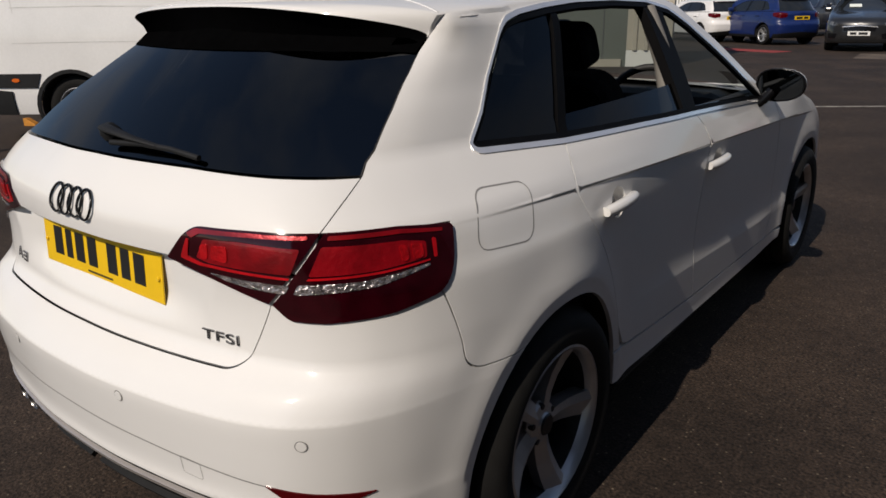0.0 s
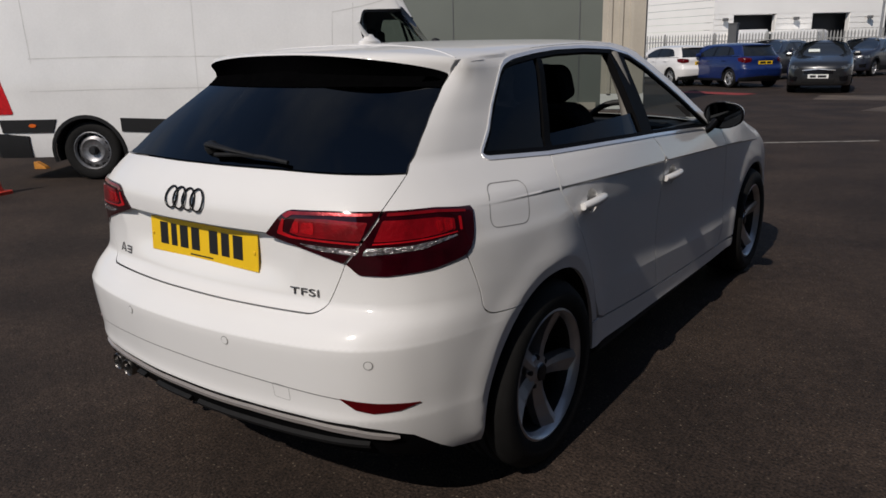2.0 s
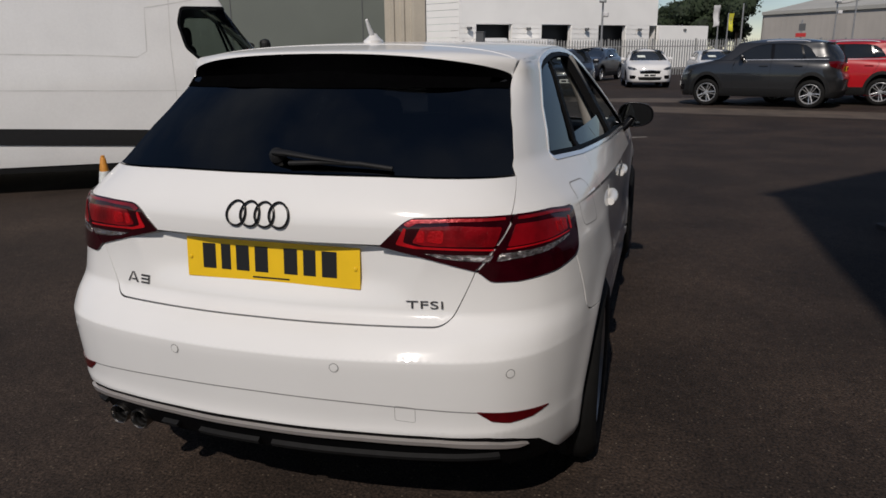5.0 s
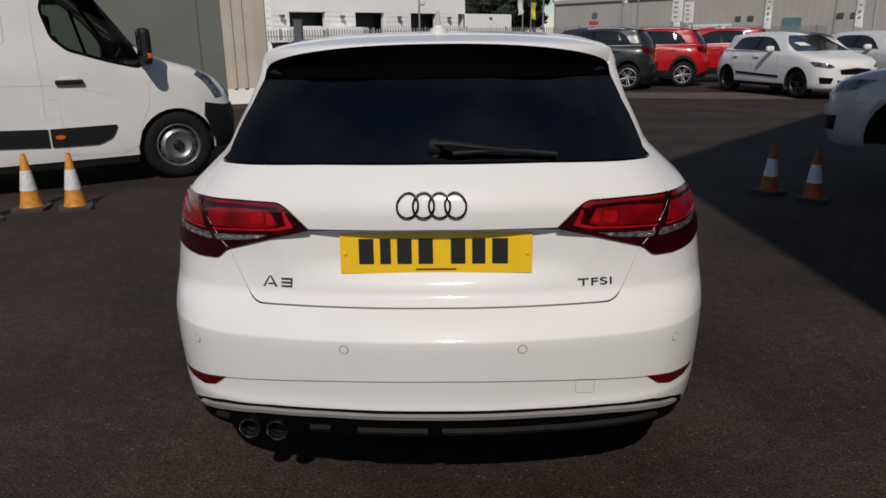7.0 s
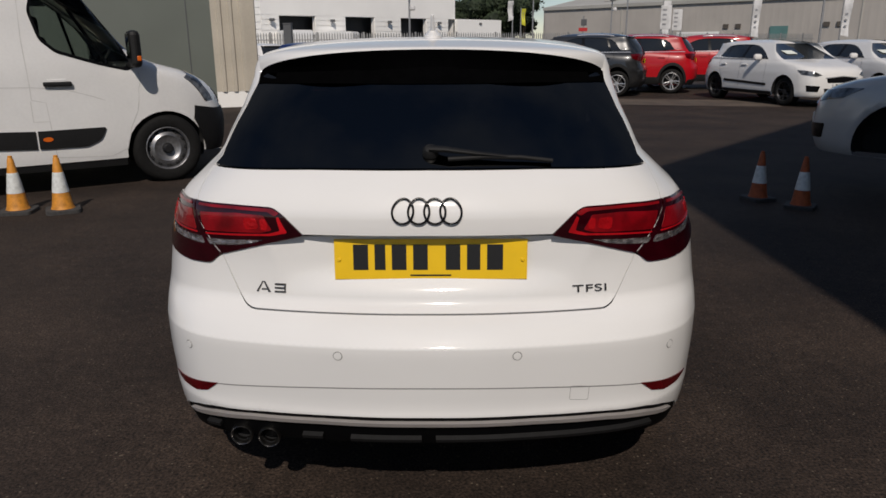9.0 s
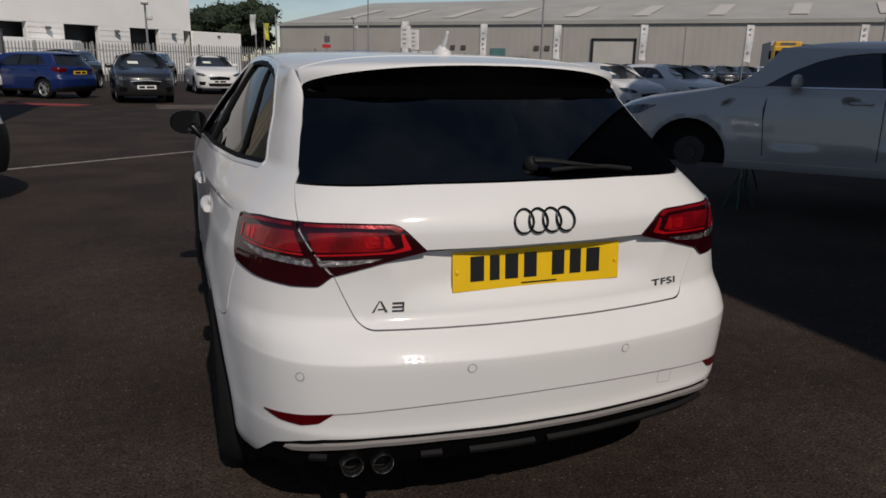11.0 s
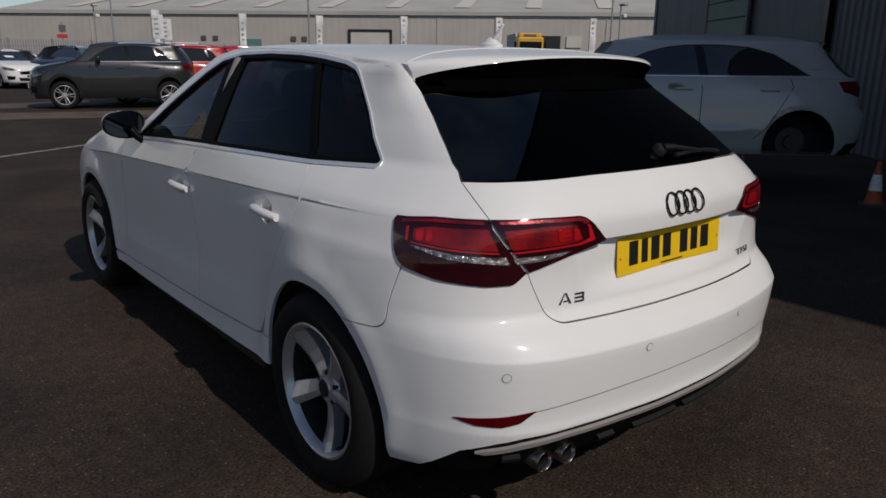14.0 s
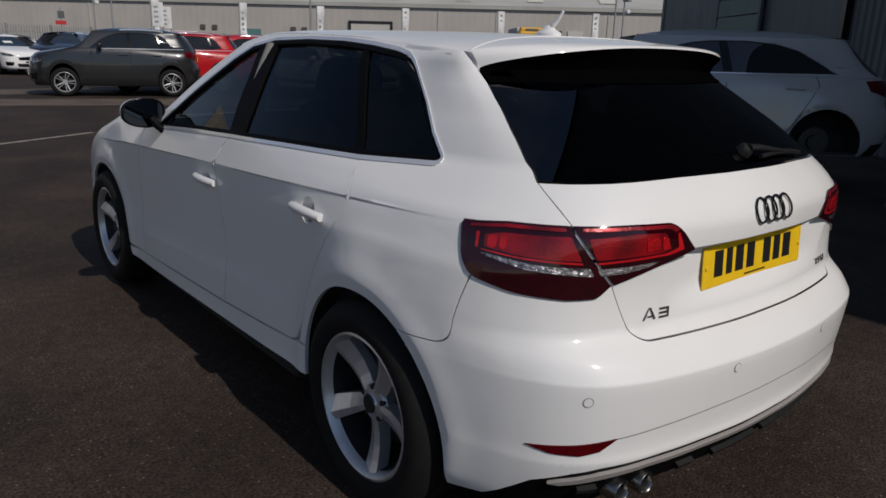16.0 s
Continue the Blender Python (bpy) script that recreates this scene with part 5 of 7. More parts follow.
def warehouse():
    b = empty("warehouse_building", None, "long beige clad warehouse with a pale pitched roof", "building")
    ph = radians(47)
    nrm, u = Vector((math.sin(ph), math.cos(ph))), Vector((math.cos(ph), -math.sin(ph)))
    D = 100.0
    P = lambda t, o=0.0: tuple(nrm * (D + o) + u * t)
    T0, T1, E = -83.3, 90.0, 7.0
    corrugated("wall_cladding", P(T0), P(T1), 0, E, WARE, b, 1.0, .008)
    wall_box("gutter", P(T0, -.3), P(T1, -.3), E - .15, E + .35, .5, WARE_ROOF, b)
    wall_box("end_wall", P(T0, 44), P(T0), 0, E, .3, WARE, b)
    raw("roof", [(*P(T0, -.1), E + .3), (*P(T1, -.1), E + .3), (*P(T1, 30), E + 5.8), (*P(T0, 30), E + 5.8)], [(0, 1, 2, 3)], WARE_ROOF, b)
    raw("gable", [(*P(T0), E), (*P(T0, 30), E + 5.8), (*P(T0, 60), E)], [(0, 1, 2)], WARE, b)
    return b, P


left_building()
right_building()
dealership()
WAREHOUSE, WH = warehouse()
hero_car()


# ---- parked cars ----
PAINTS = {
    "white": WHITE,
    "blue": material("blue_paint", (0.006, 0.019, 0.10), 0.35, coat=0.7, spec=0.3, vary=0.1, scale=3),
    "charcoal": material("charcoal_paint", (0.020, 0.0205, 0.022), 0.3, metal=0.3, coat=1.0, vary=0.1, scale=3),
    "navy": material("navy_black_paint", (0.012, 0.014, 0.024), 0.3, coat=1.0, vary=0.1, scale=3),
    "red": material("red_paint", (0.42, 0.004, 0.010), 0.35, coat=0.5, spec=0.3, vary=0.1, scale=3),
    # pale car paint taken darker to stand in for deep shade
    "pale_shaded": material("pale_shaded_paint", (0.39, 0.385, 0.375), 0.35, metal=0.1, coat=0.8, vary=0.06, scale=3),
    "silver": material("silver_paint", (0.33, 0.34, 0.35), 0.3, metal=0.5, coat=1.0, vary=0.1, scale=3),
}
PAPER = material("paper_sheet", (0.72, 0.76, 0.70), 0.8)
HEADLAMP = material("headlamp_lens", (0.03, 0.032, 0.034), 0.08, metal=0.4, coat=0.35, color2=(0.26, 0.27, 0.28), scale=11)


DLO = [(.74, 1.045), (1.0, 1.02), (1.8, 1.008), (2.80, .995), (2.58, 1.13), (2.34, 1.245), (2.14, 1.30), (1.95, 1.322), (1.60, 1.326), (1.25, 1.318), (1.02, 1.285), (.90, 1.22), (.80, 1.11)]
DLO_ARCHED = [(.70, 1.008), (1.3, 1.005), (1.8, 1.003), (2.80, .995), (2.58, 1.13), (2.34, 1.235), (2.14, 1.285), (1.95, 1.307), (1.60, 1.312), (1.32, 1.290), (1.08, 1.225), (.88, 1.115)]


def parked_car(name, label, m, paint, sx=1.0, sy=1.0, sz=1.0, rear=1.0, suv=False, wheels="six", paper=False, group="parked cars in the yard", fine=False, rim_mat=None, dlo=None, strip=False):
    """A five-door car; its tail at y = 0 of the pose m, its nose ahead along +y."""
    sh = Shell(sx, sy, sz, rear, lines=fine, front=NOSE_TALL if suv else NOSE_D if fine else NOSE_SMALL)
    car = empty(name, m, label, "car", group)
    mat = PAINTS[paint]
    e = sh.end
    F = lambda y, z, sd=1: (sh.s_of_y(y, z, sd), z)
    M = lambda o, sd: o if sd > 0 else mirror_outline(o)
    st = .05 if fine else .10
    R = .365
    for sd in (1, -1):
        arches = [M([F(y, z) for y, z in arc(hy, .317, R, -15, 195, 16)], sd) for hy in (.79, 3.427)]
        body = [(0, .22), (e, .22), (e, 1.0), (0, 1.0)]
        skin("body_side", sh, M(body, sd), mat, car, "", step=st, depth=0, holes=arches)
        skin("glass_band", sh, M([(0, 1.0), (e, 1.0), (e, 1.345), (0, 1.345)], sd), GLASS_DARK, car, "", step=.10, lift=-.004, depth=0)
        skin("belt_strip", sh, M([F(.78, .994) if dlo else (.98, .994), F(2.55, .986), F(2.55, .997), F(.78, 1.008) if dlo else (.98, 1.008)], sd), CHROME if fine or suv else GLOSS_BLACK, car, "", step=.12, lift=.007, depth=.004)
        # upper body with the side windows cut out
        sa = float(sh.sl[int(len(sh.sl) * 18 / 22)])
        wo = [F(y, z) for y, z in (dlo or DLO)]
        skin("upper_body", sh, M([(.80, .985), (sa, .985), (sa, 1.347), (.90, 1.347), (.86, 1.25)], sd), mat, car, "", step=.06, lift=.005, depth=.012, holes=[M(wo, sd)])
        skin("door_pillar", sh, M([F(1.74, 1.0), F(1.83, 1.0), F(1.87, 1.335), F(1.79, 1.335)], sd), GLOSS_BLACK, car, "", step=.08, lift=.0, depth=.006)
        if not dlo:
            skin("window_pillar", sh, M([F(.98, 1.0), F(1.03, 1.0), F(1.17, 1.335), F(1.12, 1.335)], sd), GLOSS_BLACK, car, "", step=.08, lift=.0, depth=.006)
        # shut lines and handles
        for pts in ([F(.94, 1.0), F(.90, .90), F(1.14, .48), F(1.25, .38)], [F(1.80, 1.0), F(1.80, .60), F(1.80, .36)], [F(2.72, .97), F(2.76, .60), F(2.74, .36)]):
            o = [(a - .004, b) for a, b in pts] + [(a + .004, b) for a, b in reversed(pts)]
            skin("shut_line", sh, M(o, sd), INK_GREY if paint == "white" else BLACK_IN, car, "", step=.1, lift=.002, depth=0)
        for y in (1.05, 1.90):
            c = sh.at(sh.s_of_y(y + .08, .87, sd), .87)
            box("door_handle", tuple(c + np.array([sd * .012, 0, 0])), (.03, .19, .028), mat, car, "", .008)
        if suv:
            tube("roof_bar", [sh.at(*F(y, 1.343, sd)) + np.array([-sd * .03, 0, .02 + .035 * math.sin(math.pi * t)**.4]) for t, y in zip(np.linspace(0, 1, 9), np.linspace(.95, 2.15, 9))], .016, CHROME, car, "", 6)
        if strip:
            skin("side_strip", sh, M([F(1.22, .47), F(2.85, .42), F(2.85, .475), F(1.22, .525)], sd), PLASTIC, car, "black side strip", step=.12, lift=.008, depth=.01)
        # lower cladding
        lowz = .40 if suv else .30
        sill = [F(1.16, .225), F(3.05, .225), F(3.05, lowz), F(1.16, lowz)]
        skin("sill_trim", sh, M(sill, sd), PLASTIC if suv or not fine else mat, car, "", step=.12, lift=.006, depth=.01)
        if suv:
            for hy in (.79, 3.427):
                o = [F(y, z) for y, z in arc(hy, .317, R + .07, -12, 192, 16)] + [F(y, z) for y, z in reversed(arc(hy, .317, R - .002, -12, 192, 16))]
                skin("arch_trim", sh, M(o, sd), PLASTIC, car, "", step=.07, lift=.008, depth=.01)
        # lamps
        skin("tail_lamp", sh, M(rounded([(.50, .83), (.70, .80), (.98, .86), (1.02, .955), (.74, .965), (.52, .94)], .02), sd), LENS, car, "red tail lamp", step=.06, lift=.006, depth=.01)
        hl = [(sa - .02, .70), (sa + .30, .655), (sa + .42, .685), (sa + .30, .745), (sa + .05, .785), (sa - .14, .79)]
        skin("headlamp", sh, M(rounded(hl, .02), sd), HEADLAMP, car, "clear headlamp", step=.06, lift=.006, depth=.01)
        skin("fog_lamp", sh, M(rounded([(sa + .10, .345), (sa + .34, .34), (sa + .38, .46), (sa + .08, .475)], .02), sd), GLOSS_BLACK, car, "", step=.06, lift=.004, depth=.006)
        # mirrors
        box("wing_mirror", (sd * .93 * sx, 2.52 * sy, 1.05 * sz), (.20, .10, .13), mat, car, "", .045)
        # wheels
        for hy in (.79, 3.427):
            ang = [radians(-12 + 204 * k / 14) for k in range(15)]
            Aw = [sh.at(sh.s_of_y(hy + .36 * math.cos(a), .317 + .36 * math.sin(a), sd), .317 + .36 * math.sin(a)) - np.array([sd * .015, 0, 0]) for a in ang]
            Bw = [np.array([sd * .5 * sx, q[1], q[2]]) for q in Aw]
            patch_strip("arch_liner", Aw, Bw, BLACK_IN, car)
            raw("arch_wall", Bw, [tuple(range(15))], BLACK_IN, car)
            if wheels:
                r = .335 if suv else .317
                mm = Matrix.Translation((sd * (.845 * sx - .12), hy * sy, r)) @ Matrix.Rotation(radians(90) * sd, 4, "Y") @ Matrix.Rotation(hy, 4, "Z")
                wheel("wheel", r, .21, r - .105, car, mm, wheels, rim_mat or ALLOY, 24)
            else:
                mm = Matrix.Translation((sd * .60 * sx, hy * sy, .33)) @ Matrix.Rotation(radians(90) * sd, 4, "Y")
                lathe("brake_disc", [(0, .05), (.07, .05), (.075, .01), (.15, .01), (.15, -.015), (0, -.015)], DISC, car, "bare brake disc with the wheel taken off", 28, mm)
    # roof cap
    rings, n = [], 72
    ss = np.linspace(-e, e, n, endpoint=False)
    ring0 = sh.at(ss, np.full(n, 1.343))
    cen = np.array([0, (ring0[:, 1].min() + ring0[:, 1].max()) / 2, 0])
    verts, faces = [], []
    for k, f in enumerate((1.004, .97, .88, .72, .5, .25, .02)):
        z = (1.343 + (1.432 - 1.343) * (1 - min(1, f)**2.6)) * sz
        for p in ring0:
            verts.append((p[0] * f, cen[1] + (p[1] - cen[1]) * f, z))
    for k in range(6):
        faces += [(k * n + j, k * n + (j + 1) % n, (k + 1) * n + (j + 1) % n, (k + 1) * n + j) for j in range(n)]
    raw("roof", verts, faces, mat, car, "", True)
    # spoiler over the rear glass
    P = [sh.at(s_, 1.335) for s_ in np.linspace(-.80, .80, 15)]
    A = [p + np.array([0, -.09 * sy * (1 - (i / 7 - 1)**2 * .5), .006]) for i, p in enumerate(P)]
    B = [p + np.array([0, .12, .035]) for p in P]
    C = [p + np.array([0, .0, -.02]) for p in P]
    raw("roof_spoiler", A + B + C, [(i, i + 1, 15 + i + 1, 15 + i) for i in range(14)] + [(30 + i, 30 + i + 1, i + 1, i) for i in range(14)], mat, car, "", True)
    # nose and tail
    skin("grille", sh, rounded([(e - .40, .62), (e - .38, .53), (e, .51), (e, .66)], .02), GLOSS_BLACK, car, "", step=.08, lift=.004, depth=.008)
    skin("grille", sh, mirror_outline(rounded([(e - .40, .62), (e - .38, .53), (e, .51), (e, .66)], .02)), GLOSS_BLACK, car, "", step=.08, lift=.004, depth=.008)
    for sd in (1, -1):
        o = M([(e - .42, .30), (e, .29), (e, .40), (e - .46, .41)], sd)
        skin("air_intake", sh, o, PLASTIC, car, "", step=.1, lift=.004, depth=.008)
        o = M([(e - .44, .618), (e, .655), (e, .672), (e - .42, .640)], sd)
        skin("grille_bar", sh, o, CHROME, car, "", step=.1, lift=.010, depth=.008)
        skin("valance", sh, M([(0, .22), (.95, .22), (.90, .34), (0, .40)], sd), PLASTIC, car, "", step=.1, lift=.006, depth=.008)
    f, r = sh.at(np.array([e]), np.array([.47]))[0], sh.at(np.array([0.0]), np.array([.80]))[0]
    for nm, p, mat_, dy in (("front_plate", f, PLATE_WHITE, .02), ("rear_plate", r, PLATE_YELLOW, -.015)):
        pl = box(nm, (0, p[1] + dy, p[2]), (.52, .012, .111), mat_, car, "", .002)
        box("plate_bar", (-.10, p[1] + dy * 1.0 + math.copysign(.0075, dy), p[2]), (.21, .003, .062), INK, pl)
        box("plate_bar", (.13, p[1] + dy * 1.0 + math.copysign(.0075, dy), p[2]), (.15, .003, .062), INK, pl)
    if paper:
        c = sh.at(np.array([e - .28]), np.array([1.14]))[0]
        nrm = sh.normal(np.array([e - .28]), np.array([1.14]))[0]
        q = Vector(nrm).to_track_quat("Z", "Y").to_matrix().to_4x4()
        box("price_sheet", (0, 0, 0), (.30, .22, .004), PAPER, car, "white sale sheet behind the screen", 0, Matrix.Translation(c + nrm * .012) @ q)
    box("underbody", (0, 2.15 * sy, .33 * sz), (1.1 * sx, 3.8 * sy, .22), BLACK_IN, car, "", .03)
    return car


def by_wheels(rear_hub, front_hub, side, sx=1.0, sy=1.0):
    """The pose that sets a car's hubs, on the side that shows (1: right), at two plan points."""
    r, f = Vector((*rear_hub, 0)), Vector((*front_hub, 0))
    d = (f - r).normalized()
    right = Vector((d.y, -d.x, 0))
    o = (r + f) / 2 - d * ((.79 + 3.427) / 2 * sy) - right * (side * .84 * sx)
    return Matrix.Translation(o) @ Matrix.Rotation(math.atan2(d.y, d.x) - math.pi / 2, 4, "Z")


def heading(x, y, deg):
    """The pose with the tail's middle at x, y and the nose towards deg, counted from +y to the left."""
    return Matrix.Translation((x, y, 0)) @ Matrix.Rotation(radians(deg), 4, "Z")


# the white car on stands in the shade, which also darkens its paint colour
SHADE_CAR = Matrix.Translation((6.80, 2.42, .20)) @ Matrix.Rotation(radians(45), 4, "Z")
parked_car("pale_hatchback", "pale hatchback, paint darkened for shade, with its wheels off standing on axle stands", SHADE_CAR, "pale_shaded", 1.0, 1.0, 1.0, .9, wheels="", fine=True, group="cars under repair", dlo=DLO_ARCHED)
# the row across the yard
parked_car("grey_crossover", "dark grey crossover with silver alloy wheels parked side-on", by_wheels((4.45, 17.7), (2.15, 18.4), -1, .98, .91), "charcoal", .98, .91, 1.14, .75, True)
parked_car("red_crossover", "bright red crossover with silver alloy wheels parked beside the grey one", by_wheels((6.28, 18.9), (3.88, 19.5), -1, .98, .91), "red", .98, .91, 1.13, .75, True)
parked_car("red_crossover", "bright red crossover parked further along the row", by_wheels((8.75, 20.35), (6.35, 20.95), -1, .98, .91), "red", .98, .91, 1.13, .75, True)
parked_car("white_supermini", "white supermini with dark alloy wheels and a sale sheet", by_wheels((6.82, 17.08), (7.49, 14.7), 1, .97, .94), "white", .97, .94, 1.0, .7, paper=True, wheels="six", rim_mat=ALLOY_DARK, strip=True)
parked_car("white_supermini", "white supermini with a sale sheet in the screen", heading(10.3, 18.9, 191), "white", .97, .94, 1.0, .7, paper=True)
parked_car("white_supermini", "white supermini with a sale sheet in the screen", heading(13.4, 20.0, 191), "white", .97, .94, 1.0, .7, paper=True)
parked_car("dark_hatchback", "dark red-black hatchback behind the white ones", heading(17.0, 25.0, 150), "navy", 1.0, .95, 1.0, .8)
parked_car("charcoal_supermini", "charcoal supermini facing out with a sale sheet", heading(-2.25, 25.7, 187), "charcoal", .97, .945, 1.02, .7, paper=True)
parked_car("white_supermini", "older white supermini facing out", heading(.15, 31.6, 187), "white", .97, .94, 1.02, .7, paper=True)
parked_car("white_saloon", "white family car facing out beside the superminis", heading(2.9, 34.2, 187), "white", 1.02, 1.08, 1.0, 1.0, paper=True)
parked_car("navy_crossover", "dark navy crossover at the end of the row", heading(6.2, 33.5, 150), "navy", 1.02, 1.0, 1.12, .7, True)
parked_car("blue_hatchback", "bright blue hatchback parked nose-in to the fence", heading(-3.75, 24.5, 50), "blue", 1.0, .97, 1.02, .8)
parked_car("white_hatchback", "white hatchback parked nose-in to the fence", heading(-6.1, 25.5, 50), "white", .98, .95, 1.0, .8)
parked_car("navy_crossover", "dark navy estate parked behind the charcoal car", heading(-4.6, 34.0, 165), "navy", 1.02, 1.02, 1.1, .7, True)
parked_car("navy_crossover", "dark navy crossover parked behind the superminis", heading(-1.6, 38.0, 165), "navy", 1.02, 1.02, 1.1, .7, True)
for i, (x, y, pnt) in enumerate(((36.0, 45.0, "navy"), (39.5, 46.5, "charcoal"), (43.0, 48.0, "navy"), (46.5, 49.5, "white"))):
    parked_car("distant_car", "car in the far row before the warehouse", heading(x, y, 155), pnt, 1.0, 1.0, 1.05, .8, True)


# ---- axle stands ----
STAND = material("green_stand_paint", (0.02, 0.085, 0.05), 0.5, vary=0.3, scale=20)


def axle_stand(m):
    st = empty("axle_stand", m, "green steel axle stand under the raised car", "axle stand", "axle stands under the raised car")
    for k in range(4):
        a = radians(45 + 90 * k)
        tube("leg", [(.14 * math.cos(a), .14 * math.sin(a), .0), (.03 * math.cos(a), .03 * math.sin(a), .30)], .010, STAND, st, "", 6)
    tube("post", [(0, 0, .22), (0, 0, .43)], .017, STEEL, st, "", 8)
    box("saddle", (0, 0, .435), (.09, .05, .02), STAND, st, "", .004)


for lx, ly in ((.62, 1.25), (-.62, 1.25), (.62, 2.9), (-.62, 2.9)):
    p = SHADE_CAR @ Vector((lx, ly, 0))
    axle_stand(Matrix.Translation((p.x, p.y, 0)))


# ---- the van ----
SEAM_PALE = material("van_seam", (0.60, 0.595, 0.58), 0.6, vary=0.2, scale=5)


def van():
    plan = [(0, -.30), (.5, -.297), (.85, -.288), (.96, -.265), (1.01, -.21), (1.03, -.05), (1.035, 1.0), (1.035, 3.0), (1.035, 4.4), (1.02, 5.0), (.985, 5.4), (.92, 5.75), (.80, 5.98), (.60, 6.10), (.30, 6.16), (0, 6.18)]
    tb = ([.2, .5, 1.0, 1.6, 2.2, 2.5], [.03, 0, .01, .04, .09, .14],
          [.2, .4, .55, .9, 1.1, 1.5, 1.9, 2.3, 2.5], [.955, .985, .995, 1.0, 1.0, .975, .945, .905, .84],
          [.2, .40, .60, .85, 1.02, 1.15, 1.24, 1.32, 1.6, 2.0, 2.3, 2.5], [.10, .02, 0, .06, .18, .40, .72, .95, 1.30, 1.80, 2.35, 3.0])
    sh = Shell(plan=plan, tables=tb, nose=(4.0, 2.18), lines=False, zmax=2.6)
    hd = radians(34.5)
    u, n = Vector((math.cos(hd), math.sin(hd), 0)), Vector((math.sin(hd), -math.cos(hd), 0))
    front = Vector((-2.85, 5.65, 0))
    m = Matrix.Translation(front - n * .985) @ Matrix.Rotation(hd - math.pi / 2, 4, "Z") @ Matrix.Diagonal((1, .965, .955, 1)) @ Matrix.Translation((0, -5.37, 0))
    v = empty("panel_van", m, "white long panel van with black bumpers and side strip", "van")
    F = lambda y, z, sd=1: (sh.s_of_y(y, z, sd), z)
    M = lambda o, sd: o if sd > 0 else mirror_outline(o)
    e = sh.end
    HUBS = (.90, 5.37)
    for sd in (1, -1):
        arches = [M([F(y, z) for y, z in arc(hy, .345, .415, -18, 198, 18)], sd) for hy in HUBS]
        win = [(4.30, 1.50), (4.42, 1.385), (4.75, 1.275), (5.02, 1.205), (5.10, 1.26), (4.98, 1.50), (4.72, 1.83), (4.62, 1.90), (4.28, 1.90), (4.24, 1.75)]
        wo = M(rounded([F(y, z) for y, z in win], .04), sd)
        skin("body_side", sh, M([(0, .30), (e, .30), (e, 2.48), (0, 2.48)], sd), VAN_WHITE, v, "", step=.07, depth=.01, holes=arches + [wo])
        skin("window_seal", sh, inset(wo, -.02), GLOSS_BLACK, v, "", step=.06, lift=.003, depth=.01, holes=[inset(wo, .012)])
        skin("cab_window", sh, inset(wo, .005), GLASS_CLEAR, v, "", step=.08, lift=-.01, depth=.004)
        tube("quarter_bar", [sh.at(*F(4.86, 1.26, sd)) + np.array([sd * -.01, 0, 0]), sh.at(*F(4.74, 1.80, sd)) + np.array([sd * -.01, 0, 0])], .018, GLOSS_BLACK, v, "", 8)
        # seams
        def seam(pts, w=.0040, lift=.0015, mat=SEAM_PALE):
            P_ = np.array([F(*p) for p in pts])
            d = np.gradient(P_, axis=0)
            nn = np.stack([-d[:, 1], d[:, 0]], -1) / np.maximum(np.linalg.norm(d, axis=1), 1e-9)[:, None]
            o = [tuple(q) for q in P_ + nn * w] + [tuple(q) for q in (P_ - nn * w)[::-1]]
            area = sum(o[i][0] * o[(i + 1) % len(o)][1] - o[(i + 1) % len(o)][0] * o[i][1] for i in range(len(o)))
            o = o if area > 0 else o[::-1]
            skin("seam", sh, M(o, sd), mat, v, "", step=.08, lift=lift, depth=0)
        seam([(4.16, 2.0), (4.14, 1.5), (4.15, 1.08), (4.15, .93)])
        seam([(4.15, .93), (4.27, .90), (4.28, .72), (4.14, .72), (4.14, .92)])
        seam([(4.28, .72), (4.30, .36), (4.80, .33), (4.96, .40), (5.02, .62), (5.10, .78), (5.13, 1.0), (5.10, 1.22)])
        seam([(.30, 1.085), (1.2, 1.09), (2.5, 1.085), (3.6, 1.06), (4.15, 1.05)])
        seam([(4.15, 1.05), (4.45, 1.02), (4.70, .94), (4.80, .90)], .003)
        seam([(.33, 1.46), (1.2, 1.465), (3.3, 1.425), (3.80, 1.40), (3.90, 1.46), (3.92, 1.9), (3.92, 2.3)], .006)
        seam([(.30, 2.3), (.32, 1.9), (.36, 1.40)], .005)
        seam([(2.30, 2.3), (2.30, 1.6), (2.30, 1.10), (2.30, .80)], .003)
        # black strip along the side
        strip = [(1.33, .595), (4.14, .455), (4.14, .630), (1.33, .755)]
        skin("side_strip", sh, M([F(y, z) for y, z in strip], sd), PLASTIC, v, "black rubbing strip", step=.10, lift=.012, depth=.014)
        strip = rounded([F(y, z) for y, z in ((4.16, .455), (4.58, .45), (4.72, .51), (4.78, .635), (4.16, .630))], [.004, .03, .05, .03, .004])
        skin("side_strip", sh, M(strip, sd), PLASTIC, v, "", step=.08, lift=.014, depth=.016)
        strip = [(-.12, .60), (.50, .60), (.56, .755), (-.14, .755)]
        skin("side_strip", sh, M([F(y, z) for y, z in strip], sd), PLASTIC, v, "", step=.08, lift=.012, depth=.014)
        for y, z in ((4.24, .548), (.27, .685)):
            o = [(sh.s_of_y(y, z) + .045 * math.cos(a), z + .022 * math.sin(a)) for a in np.linspace(0, 2 * math.pi, 16, endpoint=False)]
            skin("side_marker", sh, M(o, sd), AMBER, v, "amber side marker lamp", step=.05, lift=.020, depth=.01)
        # handle
        c = sh.at(*F(4.39, 1.075, sd))
        box("handle_cup", tuple(c + np.array([sd * .001, 0, .012])), (.012, .17, .07), VAN_WHITE, v, "", .005)
